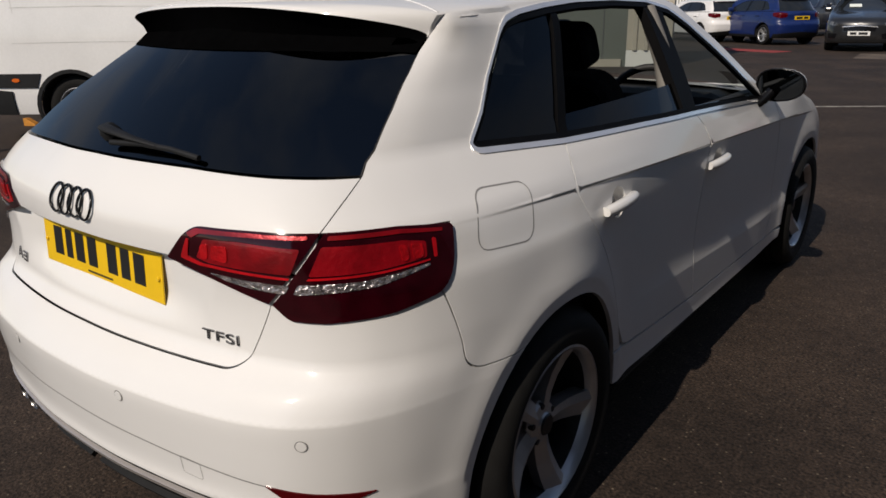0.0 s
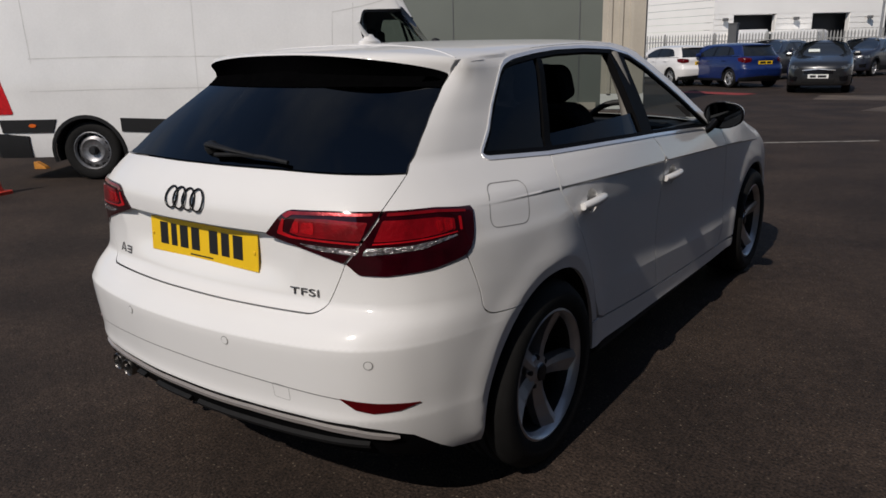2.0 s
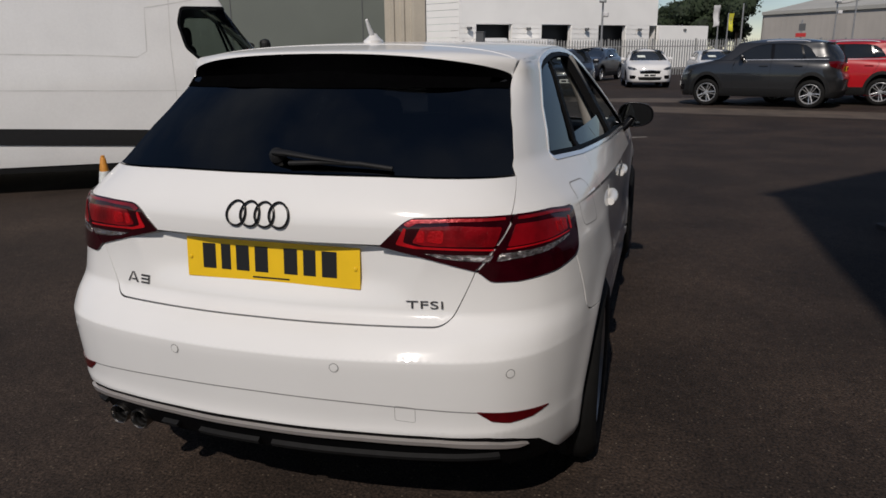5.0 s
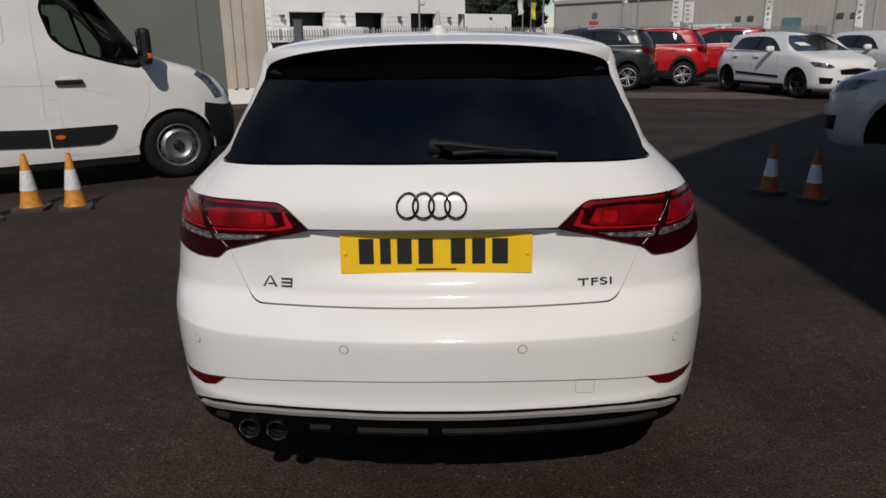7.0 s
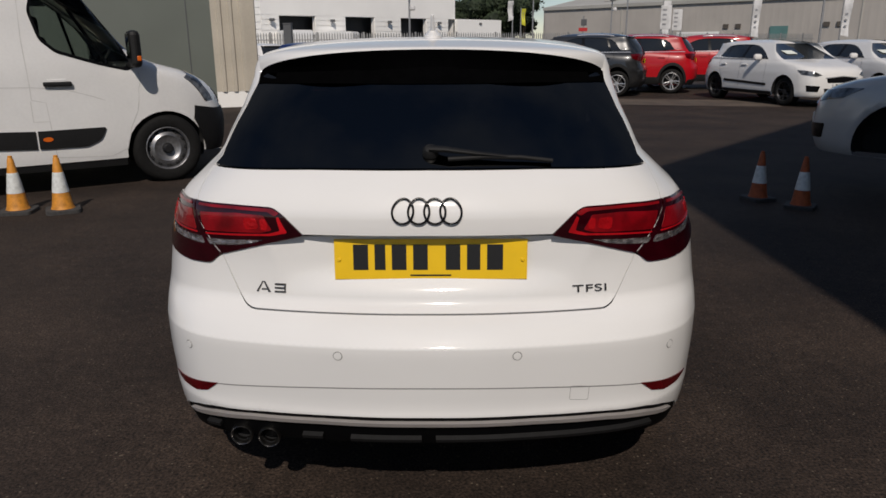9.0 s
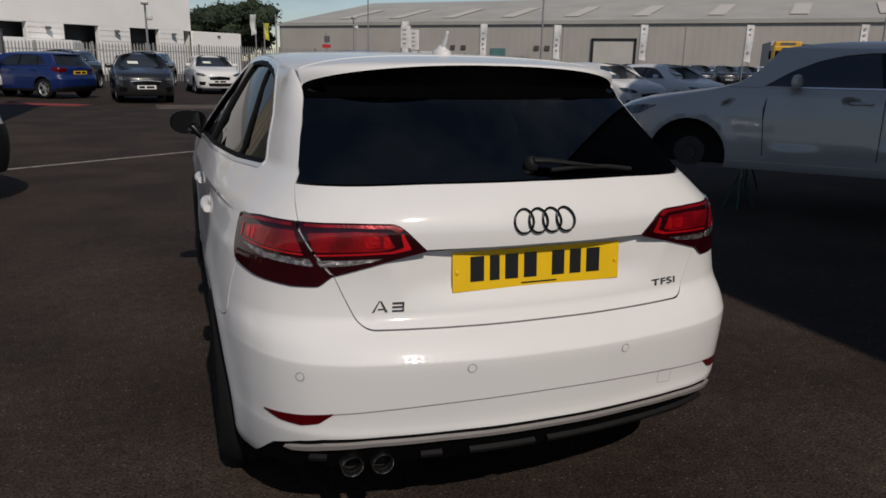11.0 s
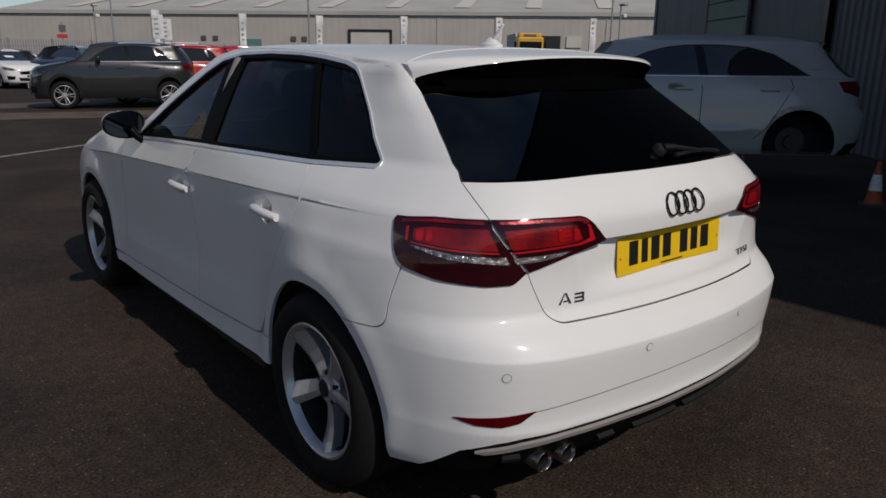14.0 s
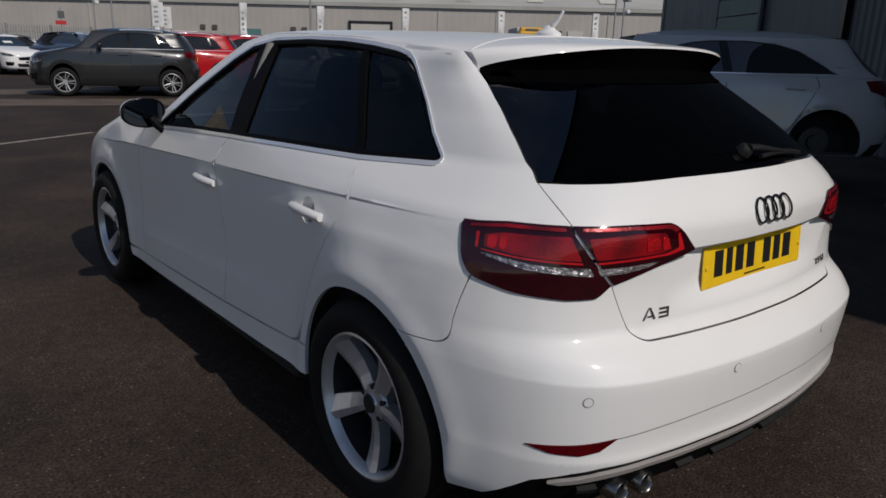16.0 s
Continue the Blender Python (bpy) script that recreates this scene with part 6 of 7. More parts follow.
        box("door_handle", tuple(c + np.array([sd * .022, 0, 0])), (.03, .25, .045), PLASTIC, v, "black door handle", .012)
        # tail lamp
        skin("tail_lamp", sh, M(rounded([(.92, .82), (1.30, .82), (1.25, 1.0), (1.17, 1.25), (1.09, 1.42), (.95, 1.45)], .03), sd), LENS_BRIGHT, v, "tall red tail lamp", step=.06, lift=.008, depth=.01)
        skin("lamp_strip", sh, M(rounded([(1.02, .98), (1.14, .96), (1.08, 1.30), (1.02, 1.34)], .02), sd), LENS_CLEAR, v, "clear strip of the tail lamp", step=.06, lift=.011, depth=.004)
        skin("wheel_arch_trim", sh, M([F(y, z) for y, z in arc(.90, .345, .455, -14, 194, 18)] + [F(y, z) for y, z in reversed(arc(.90, .345, .413, -14, 194, 18))], sd), PLASTIC, v, "", step=.07, lift=.010, depth=.012)
        # headlamp, bumper
        hl = [F(5.62, 1.10), F(5.66, 1.17), (sh.s_of_y(5.66, 1.02) + .22, 1.02), (sh.s_of_y(5.66, .90) + .30, .86), (sh.s_of_y(5.66, .90) + .17, .84)]
        skin("headlamp", sh, M(rounded([hl[0], hl[4], hl[3], hl[2], hl[1]], .02), sd), HEADLAMP, v, "clear headlamp", step=.06, lift=.008, depth=.012)
        bp = [F(5.80, .30)] + [(e, .28), (e, .74), (sh.s_of_y(5.7, .76) + .25, .76), F(5.70, .80), F(5.68, .66)]
        skin("front_bumper", sh, M(bp, sd), PLASTIC, v, "black plastic front bumper", step=.07, lift=.012, depth=.02)
        skin("grille", sh, M([(e - .55, .80), (e, .80), (e, .98), (e - .50, .96)], sd), GLOSS_BLACK, v, "", step=.08, lift=.008, depth=.01)
        skin("screen_glass", sh, M([(sh.s_of_y(4.8, 1.5) + .55, 1.40), (e, 1.36), (e, 2.15), (sh.s_of_y(4.8, 1.5) + .55, 2.05)], sd), GLASS_DARK, v, "", step=.1, lift=.004, depth=.006)
        # rear bumper and sill
        skin("rear_bumper", sh, M([(0, .30), (1.05, .30), F(.20, .30), F(.20, .56), (1.0, .60), (0, .60)], sd), PLASTIC, v, "black rear bumper", step=.1, lift=.02, depth=.03)
        skin("sill", sh, M([F(1.36, .24), F(4.95, .22), F(4.95, .285), F(1.36, .305)], sd), PLASTIC, v, "", step=.1, lift=-.01, depth=.02)
        # mirror
        mr = new("wing_mirror")
        mr.parent = v
        mr["label"] = "tall black door mirror"
        c = Vector((sd * 1.16, 5.10, 1.40))
        box("housing", tuple(c), (.20, .11, .36), PLASTIC, mr, "", .045)
        box("mirror_glass", (c.x, c.y - .056, c.z + .03), (.15, .006, .24), CHROME_DARK, mr, "", .002)
        box("indicator", (c.x + sd * .098, c.y + .02, c.z - .09), (.014, .04, .05), AMBER, mr, "", .006)
        tube("arm", [(sd * .96, 5.08, 1.24), (sd * 1.05, 5.09, 1.25), (sd * 1.12, 5.10, 1.28)], .035, PLASTIC, mr, "", 8)
        for hy in HUBS:
            ang = [radians(-14 + 208 * k / 18) for k in range(19)]
            Aw = [sh.at(*F(hy + .41 * math.cos(a), .345 + .41 * math.sin(a), sd)) - np.array([sd * .012, 0, 0]) for a in ang]
            Bw = [np.array([sd * .60, q[1], q[2]]) for q in Aw]
            patch_strip("arch_liner", Aw, Bw, BLACK_IN, v)
            raw("arch_wall", Bw, [tuple(range(19))], BLACK_IN, v)
            mm = Matrix.Translation((sd * .86, hy, .345 / .955)) @ Matrix.Diagonal((1, 1 / .965, 1 / .955, 1)) @ Matrix.Rotation(radians(90) * sd, 4, "Y")
            wheel("wheel", .345, .225, .215, v, mm, "steel", STEEL, 48)
    # roof
    ss = np.linspace(-e, e, 80, endpoint=False)
    ring = sh.at(ss, np.full(80, 2.478))
    cy = (ring[:, 1].min() + ring[:, 1].max()) / 2
    verts = [(p[0] * f, cy + (p[1] - cy) * f, 2.478 + .05 * (1 - f**2)) for f in (1, .9, .6, .05) for p in ring]
    raw("roof", verts, [(k * 80 + j, k * 80 + (j + 1) % 80, k * 80 + 80 + (j + 1) % 80, k * 80 + 80 + j) for k in range(3) for j in range(80)], VAN_WHITE, v, "", True)
    box("underbody", (0, 3.1, .36), (1.3, 5.4, .20), BLACK_IN, v, "", .02)
    # cab
    box("bulkhead", (0, 4.05, 1.3), (1.85, .04, 1.6), SCREEN, v)
    for sd in (1, -1):
        box("seat_back", (sd * .48, 4.32, 1.15), (.48, .14, .75), FABRIC, v, "", .05)
        box("headrest", (sd * .48, 4.30, 1.62), (.26, .10, .20), FABRIC, v, "", .04)
    box("dashboard", (0, 5.12, 1.12), (1.75, .40, .30), SCREEN, v, "", .05)
    mm = Matrix.Translation((.48, 4.86, 1.24)) @ Matrix.Rotation(radians(50), 4, "X")
    tube("steering_wheel", [mm @ Vector((.20 * math.cos(a), .20 * math.sin(a), 0)) for a in np.linspace(0, 2 * math.pi, 28, endpoint=False)], .016, SCREEN, v, "", 8, closed=True)
    return v


VAN = van()
far_van = copy_thing(VAN, Matrix.Translation((-10.4, 50.3, 0)) @ Matrix.Rotation(radians(24), 4, "Z"))
tagged(far_van, "white panel van parked before the showroom", "van")


# ---- traffic cones ----
CONE_ORANGE = material("cone_orange", (0.62, 0.25, 0.028), 0.6, vary=0.35, scale=14, fine=0.1, fine_scale=80)
CONE_WHITE = material("cone_sleeve", (0.68, 0.70, 0.68), 0.5, vary=0.25, scale=16)
CONE_BASE = material("cone_base_rubber", (0.045, 0.043, 0.042), 0.85, vary=0.4, scale=20)


def cone(m, label, body=None, foot=None):
    c = empty("traffic_cone", m @ Matrix.Scale(.68, 4), label, "traffic cone", "traffic cones in the yard")
    H = .75
    body, foot = body or CONE_ORANGE, foot or CONE_BASE
    rad = lambda z: .135 - (.135 - .030) * (z - .05) / (H - .05)
    lathe("lower_band", [(.150, .048), (.142, .06), (rad(.10), .10), (rad(.27), .27)], body, c, "", 32)
    lathe("sleeve", [(rad(.27) + .003, .268), (rad(.27) + .003, .27), (rad(.53) + .003, .53), (rad(.53), .532)], CONE_WHITE, c, "white reflective sleeve", 32)
    lathe("upper_band", [(rad(.53), .53), (rad(.71), .71), (.030, .722), (.024, .728)], body, c, "", 32)
    lathe("tip", [(.026, .715), (.028, .745), (.022, .752), (.012, .745), (.012, .72)], body, c, "", 20)
    o = rounded([(-.21, -.21), (.21, -.21), (.21, .21), (-.21, .21)], .09, 5)
    prism("base", o, .052, foot, c, "heavy rubber base", None, .012)
    return c


first = cone(Matrix.Translation((-3.26, 4.24, 0)) @ Matrix.Rotation(.5, 4, "Z") @ Matrix.Scale(.95, 4), "orange traffic cone with a white sleeve beside the van")
for i, (x, y, a) in enumerate(((-3.63, 4.21, .2), (-3.80, 3.80, .9))):
    copy_thing(first, Matrix.Translation((x, y, 0)) @ Matrix.Rotation(a, 4, "Z"))
# scuffed cone orange, made darker and redder to paint in the shade
CONE_SHADED = material("shaded_cone_orange", (0.40, 0.085, 0.022), 0.7, vary=0.4, scale=12, fine=0.12, fine_scale=70)
shaded = cone(Matrix.Translation((2.84, 4.65, 0)) @ Matrix.Rotation(.3, 4, "Z") @ Matrix.Scale(.86, 4), "scuffed orange traffic cone, its colour darkened for the shade it stands in", CONE_SHADED)
for x, y, a in ((3.07, 4.32, 1.0), (5.74, 1.62, .4)):
    copy_thing(shaded, Matrix.Translation((x, y, 0)) @ Matrix.Rotation(a, 4, "Z"))

CONE_RED = material("cone_red", (0.55, 0.035, 0.015), 0.6, vary=0.3, scale=14)
cone(Matrix.Translation((-6.5, 2.12, 0)) @ Matrix.Rotation(.3, 4, "Z"), "red traffic cone with a red base behind the van", CONE_RED, CONE_RED)

# ---- wheel chock under the van ----
chock = empty("wheel_chock", Matrix.Translation((-8.1, 3.35, 0)) @ Matrix.Rotation(radians(31), 4, "Z") @ Matrix.Scale(.55, 4), "worn yellow wheel chock lying under the van", "wheel chock")
prism("wedge", [(0, 0), (.30, 0), (.26, .05), (.06, .17), (0, .17)], .16, CONE_ORANGE, chock, "", Matrix.Rotation(radians(90), 4, "X"), .008)


# ---- yard marks ----
def stripe(a, b, w, mat=None, z=.004):
    a, b = Vector((*a, z)), Vector((*b, z))
    n = Vector((-(b - a).y, (b - a).x, 0)).normalized() * w / 2
    return raw("road_marking", [a - n, b - n, b + n, a + n], [(0, 1, 2, 3)], mat or LINE)


tagged(stripe((-3.3, 8.05), (.85, 10.74), .09), "worn pale painted line on the asphalt", "road marking", "", "structure")
RED_PAINT = material("worn_red_paint", (0.30, 0.035, 0.03), 0.8, vary=0.4, scale=6)
tagged(stripe((-5.6, 22.0), (-3.4, 21.0), .8, RED_PAINT), "faded red painted patch on the asphalt", "road marking", "", "structure")
# pale strips, their colour raised for the grazing light on far asphalt
for a, b in (((0.2, 17.0), (7.6, 15.3)), ((-1.5, 20.2), (4.5, 20.6))):
    tagged(stripe(a, b, 1.9, material("lightened_asphalt_strip", (0.105, 0.078, 0.058), 0.9, vary=0.5, scale=1.5, fine=0.5, fine_scale=60), .003), "paler strip of asphalt, lightened for grazing light", "road marking", "", "structure")


# ---- palisade fence ----
def fence(pts, label):
    f = empty("palisade_fence", None, label, "fence")
    verts, faces = [], []
    for a, b in zip(pts, pts[1:]):
        a, b = Vector((*a, 0)), Vector((*b, 0))
        d = (b - a)
        L, u = d.length, d.normalized()
        n = Vector((-u.y, u.x, 0))
        k = int(L / .16)
        for i in range(k):
            c = a + u * (i * .16)
            o = len(verts)
            verts += [c - u * .035, c + u * .035, c + u * .035 + Vector((0, 0, 1.95)), c + Vector((0, 0, 2.08)), c - u * .035 + Vector((0, 0, 1.95))]
            verts += [v + n * .012 for v in verts[o:o + 5]]
            faces += [(o, o + 1, o + 2, o + 3, o + 4), (o + 9, o + 8, o + 7, o + 6, o + 5)] + [(o + q, o + 5 + q, o + 5 + (q + 1) % 5, o + (q + 1) % 5) for q in range(5)]
        m = Matrix.Translation(a) @ Matrix.Rotation(math.atan2(u.y, u.x), 4, "Z")
        for z in (.35, 1.65):
            box("rail", (L / 2, .04, z), (L, .05, .05), FENCE, f, "", 0, m)
        for i in range(int(L / 2.75) + 1):
            box("post", (i * 2.75, .08, 1.05), (.10, .06, 2.1), FENCE, f, "", 0, m)
    tagged(raw("pale", verts, faces, FENCE, f), "", "", "", "stuff")
    return f


fence([(-16.0, 41.5), (-2.0, 43.5)], "grey galvanised palisade fence behind the parked cars")
fence([(-2.0, 43.5), (12.0, 50.0), (30.0, 60.0)], "grey galvanised palisade fence running towards the warehouse")
gp = empty("gate_post", Matrix.Translation((-9.2, 41.0, 0)), "dark square steel gate post in the fence", "gate post")
box("post", (0, 0, 1.25), (.45, .45, 2.5), DARK_CLAD, gp, "", .02)
box("cap", (0, 0, 2.53), (.50, .50, .06), DARK_CLAD, gp, "", .01)

# ---- flags and masts ----
POLE = material("grey_mast", (0.36, 0.36, 0.36), 0.45, metal=0.5, vary=0.2, scale=4)
CLOTH_WHITE = material("white_banner_cloth", (0.70, 0.69, 0.68), 0.9, vary=0.35, scale=1.6)
MARK_GREY = material("faded_print", (0.30, 0.30, 0.31), 0.8, vary=0.3, scale=3)
CLOTH_YELLOW = material("yellow_banner_cloth", (0.62, 0.58, 0.05), 0.9, vary=0.2, scale=2.0)


def banner(x, y, h, width, drop, mat, label, turn=0.0, bars=True):
    b = empty("feather_banner", Matrix.Translation((x, y, 0)) @ Matrix.Rotation(turn, 4, "Z"), label, "banner", "banners on masts")
    tube("mast", [(0, 0, 0), (0, 0, h * .6), (0, 0, h)], [.05, .045, .035], POLE, b, "", 8)
    A, B = [], []
    for i in range(13):
        t = i / 12
        z = h - .05 - drop * t
        wv = .10 * math.sin(t * 7 + x)
        A.append((.05, wv * .4, z))
        B.append((.05 + width * (1 - .25 * t * math.sin(t * 3)), wv, z - .12 * t))
    n = len(A)
    verts = A + B + [(p[0], p[1] + .006, p[2]) for p in A] + [(p[0], p[1] + .006, p[2]) for p in B]
    faces = [(i, i + 1, n + i + 1, n + i) for i in range(n - 1)] + [(2 * n + i, 3 * n + i, 3 * n + i + 1, 2 * n + i + 1) for i in range(n - 1)]
    cloth = raw("cloth", verts, faces, mat, b, "", True)
    if bars:
        for i in range(5):
            box("banner_bar", (.05 + width * .42, -.03, h - .35 - drop * .16 * i), (width * .30, .01, drop * .05), MARK_GREY, cloth)
    return b


banner(4.6, 53.0, 4.4, -.45, 1.3, CLOTH_WHITE, "white banner hanging from a mast", .3, False)
banner(5.3, 54.0, 3.9, .32, 1.1, CLOTH_YELLOW, "yellow banner hanging from a mast", .2)
for x, y in ((16.3, 56.0), (22.8, 55.2), (28.2, 52.6), (33.1, 47.7), (39.1, 43.0), (44.3, 37.7)):
    banner(x, y, 4.5, .55, 2.6, CLOTH_WHITE, "white feather banner on a mast beyond the yard", -.4)


def lamp_post(x, y, h, head=True):
    p = empty("lamp_post", Matrix.Translation((x, y, 0)), "grey steel lamp post beyond the yard", "lamp post", "lamp posts")
    tube("mast", [(0, 0, 0), (0, 0, h)], [.07, .045], POLE, p, "", 8)
    if head:
        box("lamp_head", (0, -.2, h), (.35, .5, .14), POLE, p, "", .03)
        box("camera_box", (.18, -.15, h - .7), (.3, .3, .25), CLOTH_WHITE, p, "", .06)
    return p


for x, y, h, hd_ in ((-2.2, 40.2, 4.0, True), (6.4, 55.9, 4.6, False), (12.6, 56.9, 4.6, True), (13.75, 56.7, 7.0, False), (19.8, 38.4, 7.0, False), (37.5, 30.2, 7.0, False), (39.4, 31.0, 4.9, True)):
    lamp_post(x, y, h, hd_)

SIGN_RED = material("red_sign", (0.45, 0.02, 0.02), 0.6)
sg = empty("sign_board", Matrix.Translation((10.8, 58.9, 0)) @ Matrix.Rotation(-.3, 4, "Z"), "small red and dark board on a post", "sign")
tube("mast", [(0, 0, 0), (0, 0, 3.5)], .05, POLE, sg, "", 6)
box("board", (0, -.06, 2.45), (.7, .05, .28), SIGN_RED, sg, "", .01)
box("board", (.05, -.06, 3.0), (.45, .05, .5), DARK_CLAD, sg, "", .01)
for x, y in ((17.9, 57.5), (15.2, 51.2)):
    sg = empty("sign_board", Matrix.Translation((x, y, 0)) @ Matrix.Rotation(-.3, 4, "Z"), "tall white sign board with dark marks on posts", "sign", "tall sign boards")
    for sx_ in (-.3, .3):
        tube("mast", [(sx_, 0, 0), (sx_, 0, 3.9)], .05, POLE, sg, "", 6)
    bd = box("board", (0, -.05, 3.1), (.72, .08, 1.6), CLOTH_WHITE, sg, "", .02)
    for k in range(4):
        box("sign_bar", (-.1, -.10, 3.6 - k * .32), (.26, .01, .12), MARK_GREY, bd)

# ---- warehouse openings ----
TEAL = material("teal_shutter", (0.10, 0.22, 0.21), 0.6, vary=0.15, scale=1.0)
VENT = material("brown_vent", (0.10, 0.085, 0.07), 0.6, vary=0.2, scale=2)
PALE = material("pale_panel", (0.55, 0.52, 0.47), 0.7, vary=0.08, scale=0.6)


def on_wall(name, t, z0, z1, w, mat, out=.16, label=""):
    return wall_box(name, WH(t - w / 2, -out), WH(t + w / 2, -out), z0, z1, .1, mat, WAREHOUSE, label)


def wall_t(az):
    """How far along the warehouse front a sight line of that bearing meets it."""
    return 100.0 * math.tan(radians(az - 47.0))


t = wall_t(24.0)
on_wall("shutter_door", t, 0, 3.5, 2.4, TEAL, .16, "teal roller shutter")
for dt in (-7.5, -5.7, 6.0, 7.6):
    on_wall("wall_vent", t + dt, 3.3, 3.9, .75, VENT)
t = wall_t(32.8)
on_wall("loading_door", t, 0, 4.6, 5.6, PALE, .14, "pale loading door in a black frame")
for dt, w in ((-2.95, .35), (2.95, .35)):
    on_wall("door_jamb", t + dt, 0, 4.95, w, DARK_OPEN, .2)
on_wall("door_head", t, 4.6, 4.95, 6.2, DARK_OPEN, .2)
on_wall("low_annexe", wall_t(19.0), 0, 2.9, 6.5, WALL_WHITE, 2.0, "low white annexe")
on_wall("annexe_shutter", wall_t(19.0) + .6, 0, 1.9, 4.2, FENCE, 2.1)
# flat near-black panel in place of a shaded opening
on_wall("goods_opening_shade", wall_t(46.6), 0, 4.3, 3.4, DARK_OPEN, .14)
on_wall("notice_panel", wall_t(48.6), 2.8, 4.3, 2.0, PALE, .14)
for az in (13.0, 29.0, 38.0, 42.5, 51.0):
    on_wall("panel_joint", wall_t(az), 0, 6.8, .12, WARE_ROOF, .08)
for k in range(16):
    t0 = -74 + k * 10.0
    raw("roof_light", [(*WH(t0, 4), 8.16), (*WH(t0 + 2.2, 4), 8.16), (*WH(t0 + 2.2, 16), 10.36), (*WH(t0, 16), 10.36)], [(0, 1, 2, 3)], PALE, WAREHOUSE)


# ---- lorry ----
LORRY_YELLOW = material("lorry_yellow", (0.62, 0.34, 0.02), 0.45, coat=0.5, vary=0.15, scale=1.5)


def lorry(m):
    t = empty("lorry", m, "yellow cab lorry with a pale box body before the warehouse", "lorry")
    box("cab", (0, 0, 2.05), (2.45, 2.1, 2.5), LORRY_YELLOW, t, "", .15)
    box("screen", (0, -1.06, 2.45), (2.1, .05, .85), GLASS_DARK, t, "", .02)
    box("grille", (0, -1.07, 1.35), (1.7, .05, .8), GLOSS_BLACK, t, "", .02)
    box("bumper", (0, -1.05, .62), (2.45, .25, .5), LORRY_YELLOW, t, "", .06)
    box("roof_fairing", (0, .3, 3.45), (2.2, 1.4, .5), LORRY_YELLOW, t, "", .15)
    box("roof_mark", (0, -.42, 3.45), (1.2, .04, .22), DARK_CLAD, t)
    box("box_body", (0, 5.2, 2.35), (2.5, 8.0, 2.7), PALE, t, "", .04)
    for sd in (1, -1):
        box("headlamp", (sd * .95, -1.19, .75), (.36, .04, .2), HEADLAMP, t, "", .02)
        box("mirror", (sd * 1.42, -.75, 2.5), (.22, .12, .7), GLOSS_BLACK, t, "", .04)
        for y in (0, 6.6, 7.9):
            mm = Matrix.Translation((sd * 1.08, y, .5)) @ Matrix.Rotation(radians(90) * sd, 4, "Y")
            wheel("wheel", .5, .3, .28, t, mm, "six", STEEL, 20)
    return t


lorry(Matrix.Translation((49.6, 49.5, 0)) @ Matrix.Rotation(radians(-38), 4, "Z"))

# white vans beyond the fence
for x, y, d in ((-9.6, 56.5, 80), ):
    vn = empty("far_van", heading(x, y, d), "white van parked before the showroom", "van")
    prism("body", rounded([(-2.4, .4), (2.0, .4), (2.3, .7), (2.25, 1.15), (1.6, 1.35), (.9, 2.3), (-2.3, 2.35), (-2.45, 2.2)], .12), 1.9, VAN_WHITE, vn, "", Matrix.Rotation(radians(90), 4, "Z") @ Matrix.Translation((0, .95, 0)) @ Matrix.Rotation(radians(90), 4, "X"), .05)
    prism("cab_glass", rounded([(.95, 1.4), (1.5, 1.4), (.95, 2.15), (.6, 2.15), (.6, 1.4)], .03), 1.92, GLASS_DARK, vn, "", Matrix.Rotation(radians(90), 4, "Z") @ Matrix.Translation((0, .96, 0)) @ Matrix.Rotation(radians(90), 4, "X"))
    for sd in (1, -1):
        for y_ in (-1.5, 1.5):
            wheel("wheel", .34, .2, .2, vn, Matrix.Translation((sd * .86, y_, .34)) @ Matrix.Rotation(radians(90) * sd, 4, "Y"), "steel", STEEL, 20)

# ---- shed details ----
LOUVRE = material("green_grey_louvre", (0.13, 0.18, 0.13), 0.6, vary=0.15, scale=2)
vent_a, vent_d = Vector((1.76, -6.46)), Vector((.64, .77)).normalized()
lv = empty("wall_louvre", None, "pale green-grey louvred window high in the shed wall", "louvre")
vn_ = Vector((-vent_d.y, vent_d.x))
for k in range(6):
    p0, p1 = vent_a + vent_d * 17.7 + vn_ * .10, vent_a + vent_d * 20.1 + vn_ * .10
    wall_box("slat", tuple(p1), tuple(p0), 1.9 + k * .38, 2.25 + k * .38, .04, LOUVRE, lv)
for tt in (17.6, 20.1):
    p0, p1 = vent_a + vent_d * tt + vn_ * .12, vent_a + vent_d * (tt + .1) + vn_ * .12
    wall_box("louvre_frame", tuple(p1), tuple(p0), 1.85, 4.15, .06, DARK_CLAD, lv)

# ---- trees ----
BARK = material("bark", (0.07, 0.055, 0.04), 0.9, vary=0.4, scale=6)
LEAF = material("dark_leaves", (0.022, 0.038, 0.013), 0.8, vary=0.55, scale=0.9)


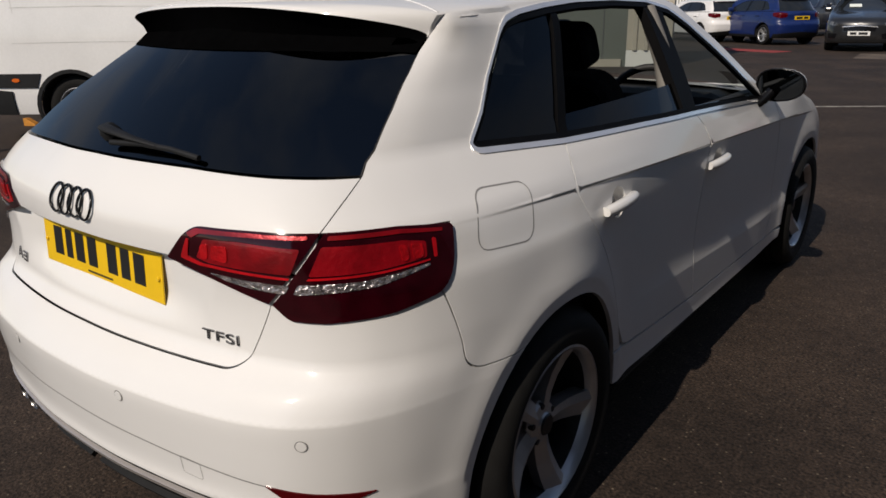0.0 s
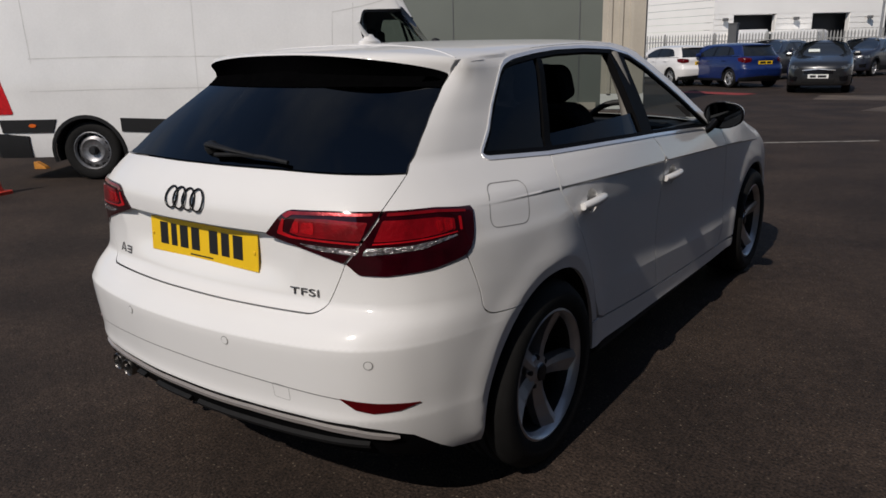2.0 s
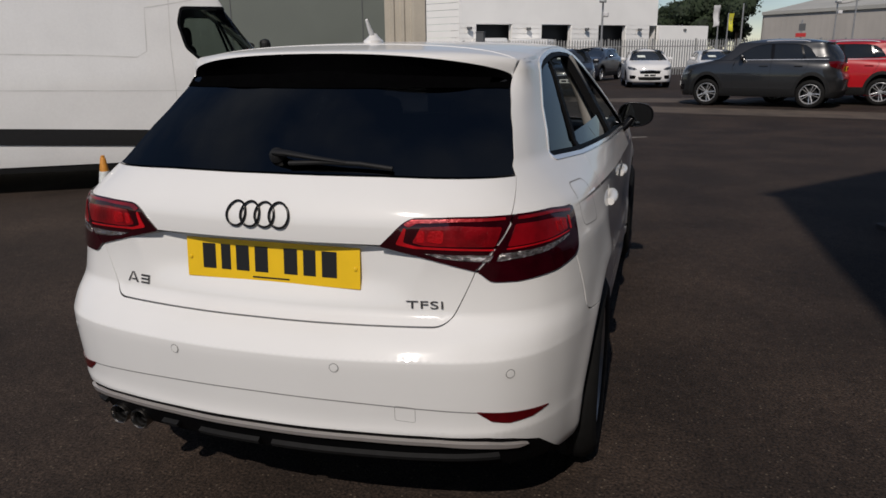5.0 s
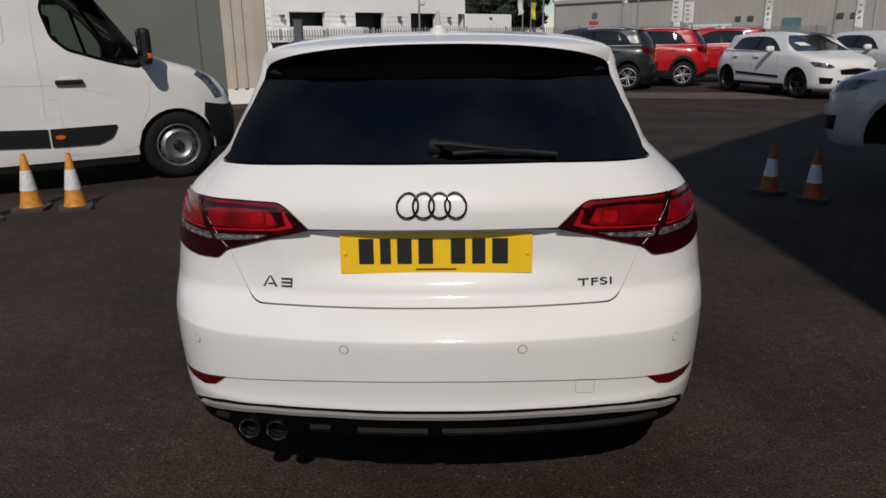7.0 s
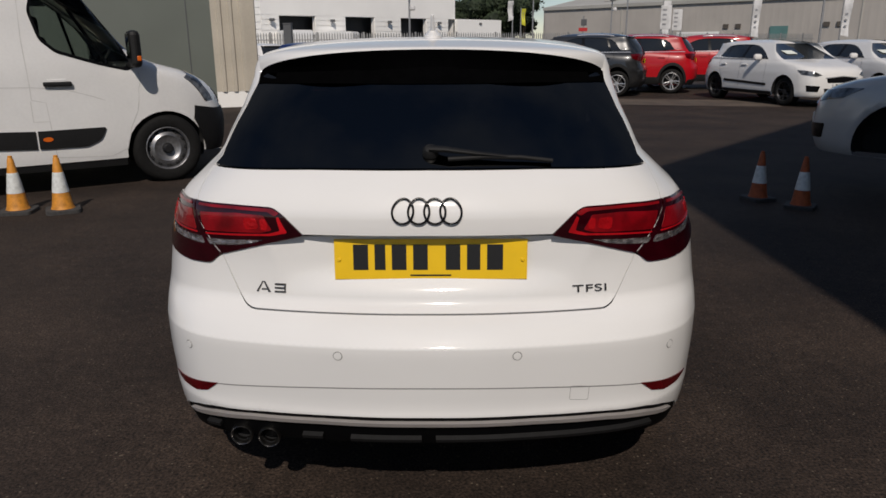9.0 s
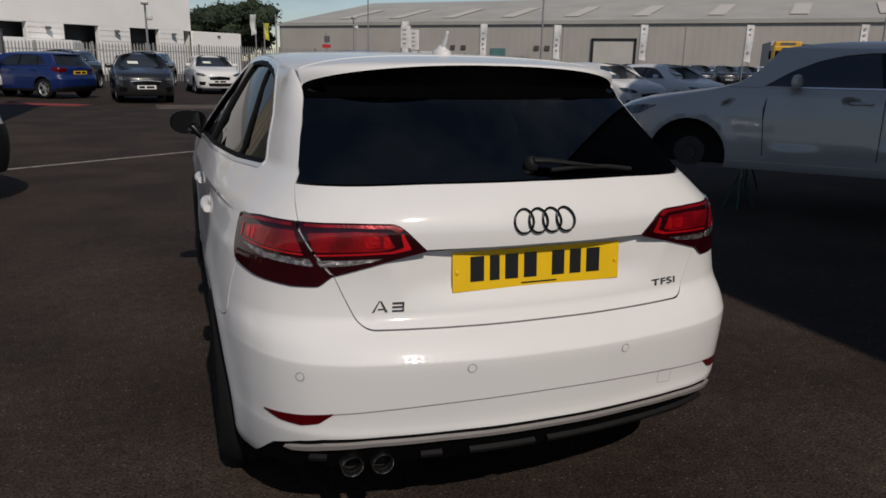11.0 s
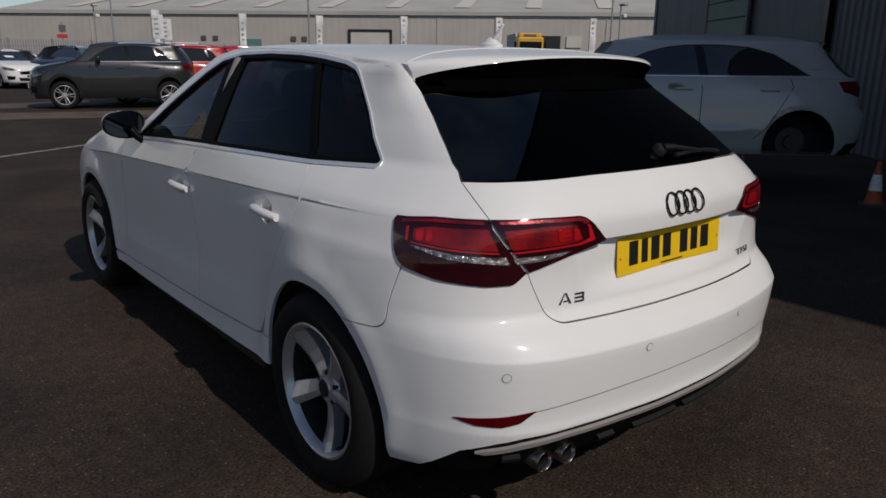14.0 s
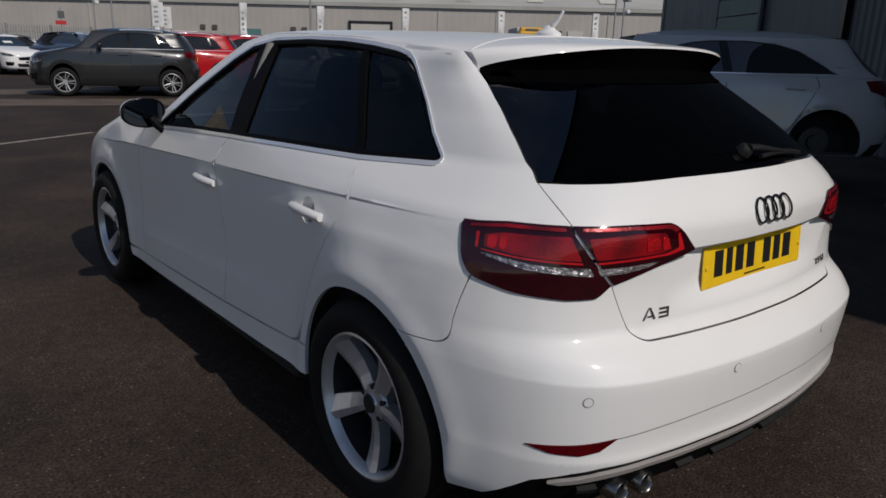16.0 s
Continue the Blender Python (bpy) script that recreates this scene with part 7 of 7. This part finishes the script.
def tree(x, y, h, r, seed):
    rng = random.Random(seed)
    t = empty("tree", Matrix.Translation((x, y, 0)), "dense dark green tree beyond the fence", "tree", "trees beyond the fence")
    tube("trunk", [(0, 0, 0), (.1, 0, h * .3), (.05, .1, h * .6)], [.26, .18, .08], BARK, t, "", 8)
    for k in range(4):
        a = rng.uniform(0, 6.28)
        tube("limb", [(.05, 0, h * .3), (r * .4 * math.cos(a), r * .4 * math.sin(a), h * .55), (r * .65 * math.cos(a), r * .65 * math.sin(a), h * .72)], [.10, .06, .02], BARK, t, "", 6)
    lobes = [(rng.gauss(0, r * .42), rng.gauss(0, r * .42), rng.uniform(h * .35, h * .86), rng.uniform(r * .28, r * .5)) for _ in range(18)]
    verts, faces = [], []
    for lx, ly, lz, lr in lobes:
        for _ in range(240):
            v = Vector((rng.gauss(0, 1), rng.gauss(0, 1), rng.gauss(0, .8))).normalized() * lr * rng.uniform(.55, 1.08)
            c = Vector((lx, ly, lz)) + v
            a = Vector((rng.gauss(0, 1), rng.gauss(0, 1), rng.gauss(0, 1))).normalized()
            b = a.cross(v.normalized() if v.length > 0 else Vector((0, 0, 1)))
            b = b.normalized() if b.length > .05 else Vector((0, 0, 1))
            s = rng.uniform(.12, .24)
            o = len(verts)
            verts += [c - a * s, c + b * s * .6, c + a * s, c - b * s * .6]
            faces.append((o, o + 1, o + 2, o + 3))
    for lx, ly, lz, lr in lobes:         # dense inner foliage
        o = len(verts)
        for i in range(6):
            for j in range(8):
                a, b = math.pi * (i + .5) / 6, 2 * math.pi * j / 8
                f = lr * .74 * rng.uniform(.8, 1.15)
                verts.append(Vector((lx + f * math.sin(a) * math.cos(b), ly + f * math.sin(a) * math.sin(b), lz + f * math.cos(a))))
        faces += [(o + i * 8 + j, o + i * 8 + (j + 1) % 8, o + i * 8 + 8 + (j + 1) % 8, o + i * 8 + 8 + j) for i in range(5) for j in range(8)]
    raw("crown", verts, faces, LEAF, t, "dark green leafy crown")


for i, (az, d, h, r) in enumerate(((.6, 96, 7.0, 3.2), (2.2, 95, 7.4, 3.2), (3.6, 92, 8.0, 3.4), (4.7, 92, 9.4, 3.4), (5.7, 94, 8.6, 2.6), (-1.5, 110, 7.0, 3.2))):
    tree(d * math.sin(radians(az)), d * math.cos(radians(az)), h, r, 20 + i)
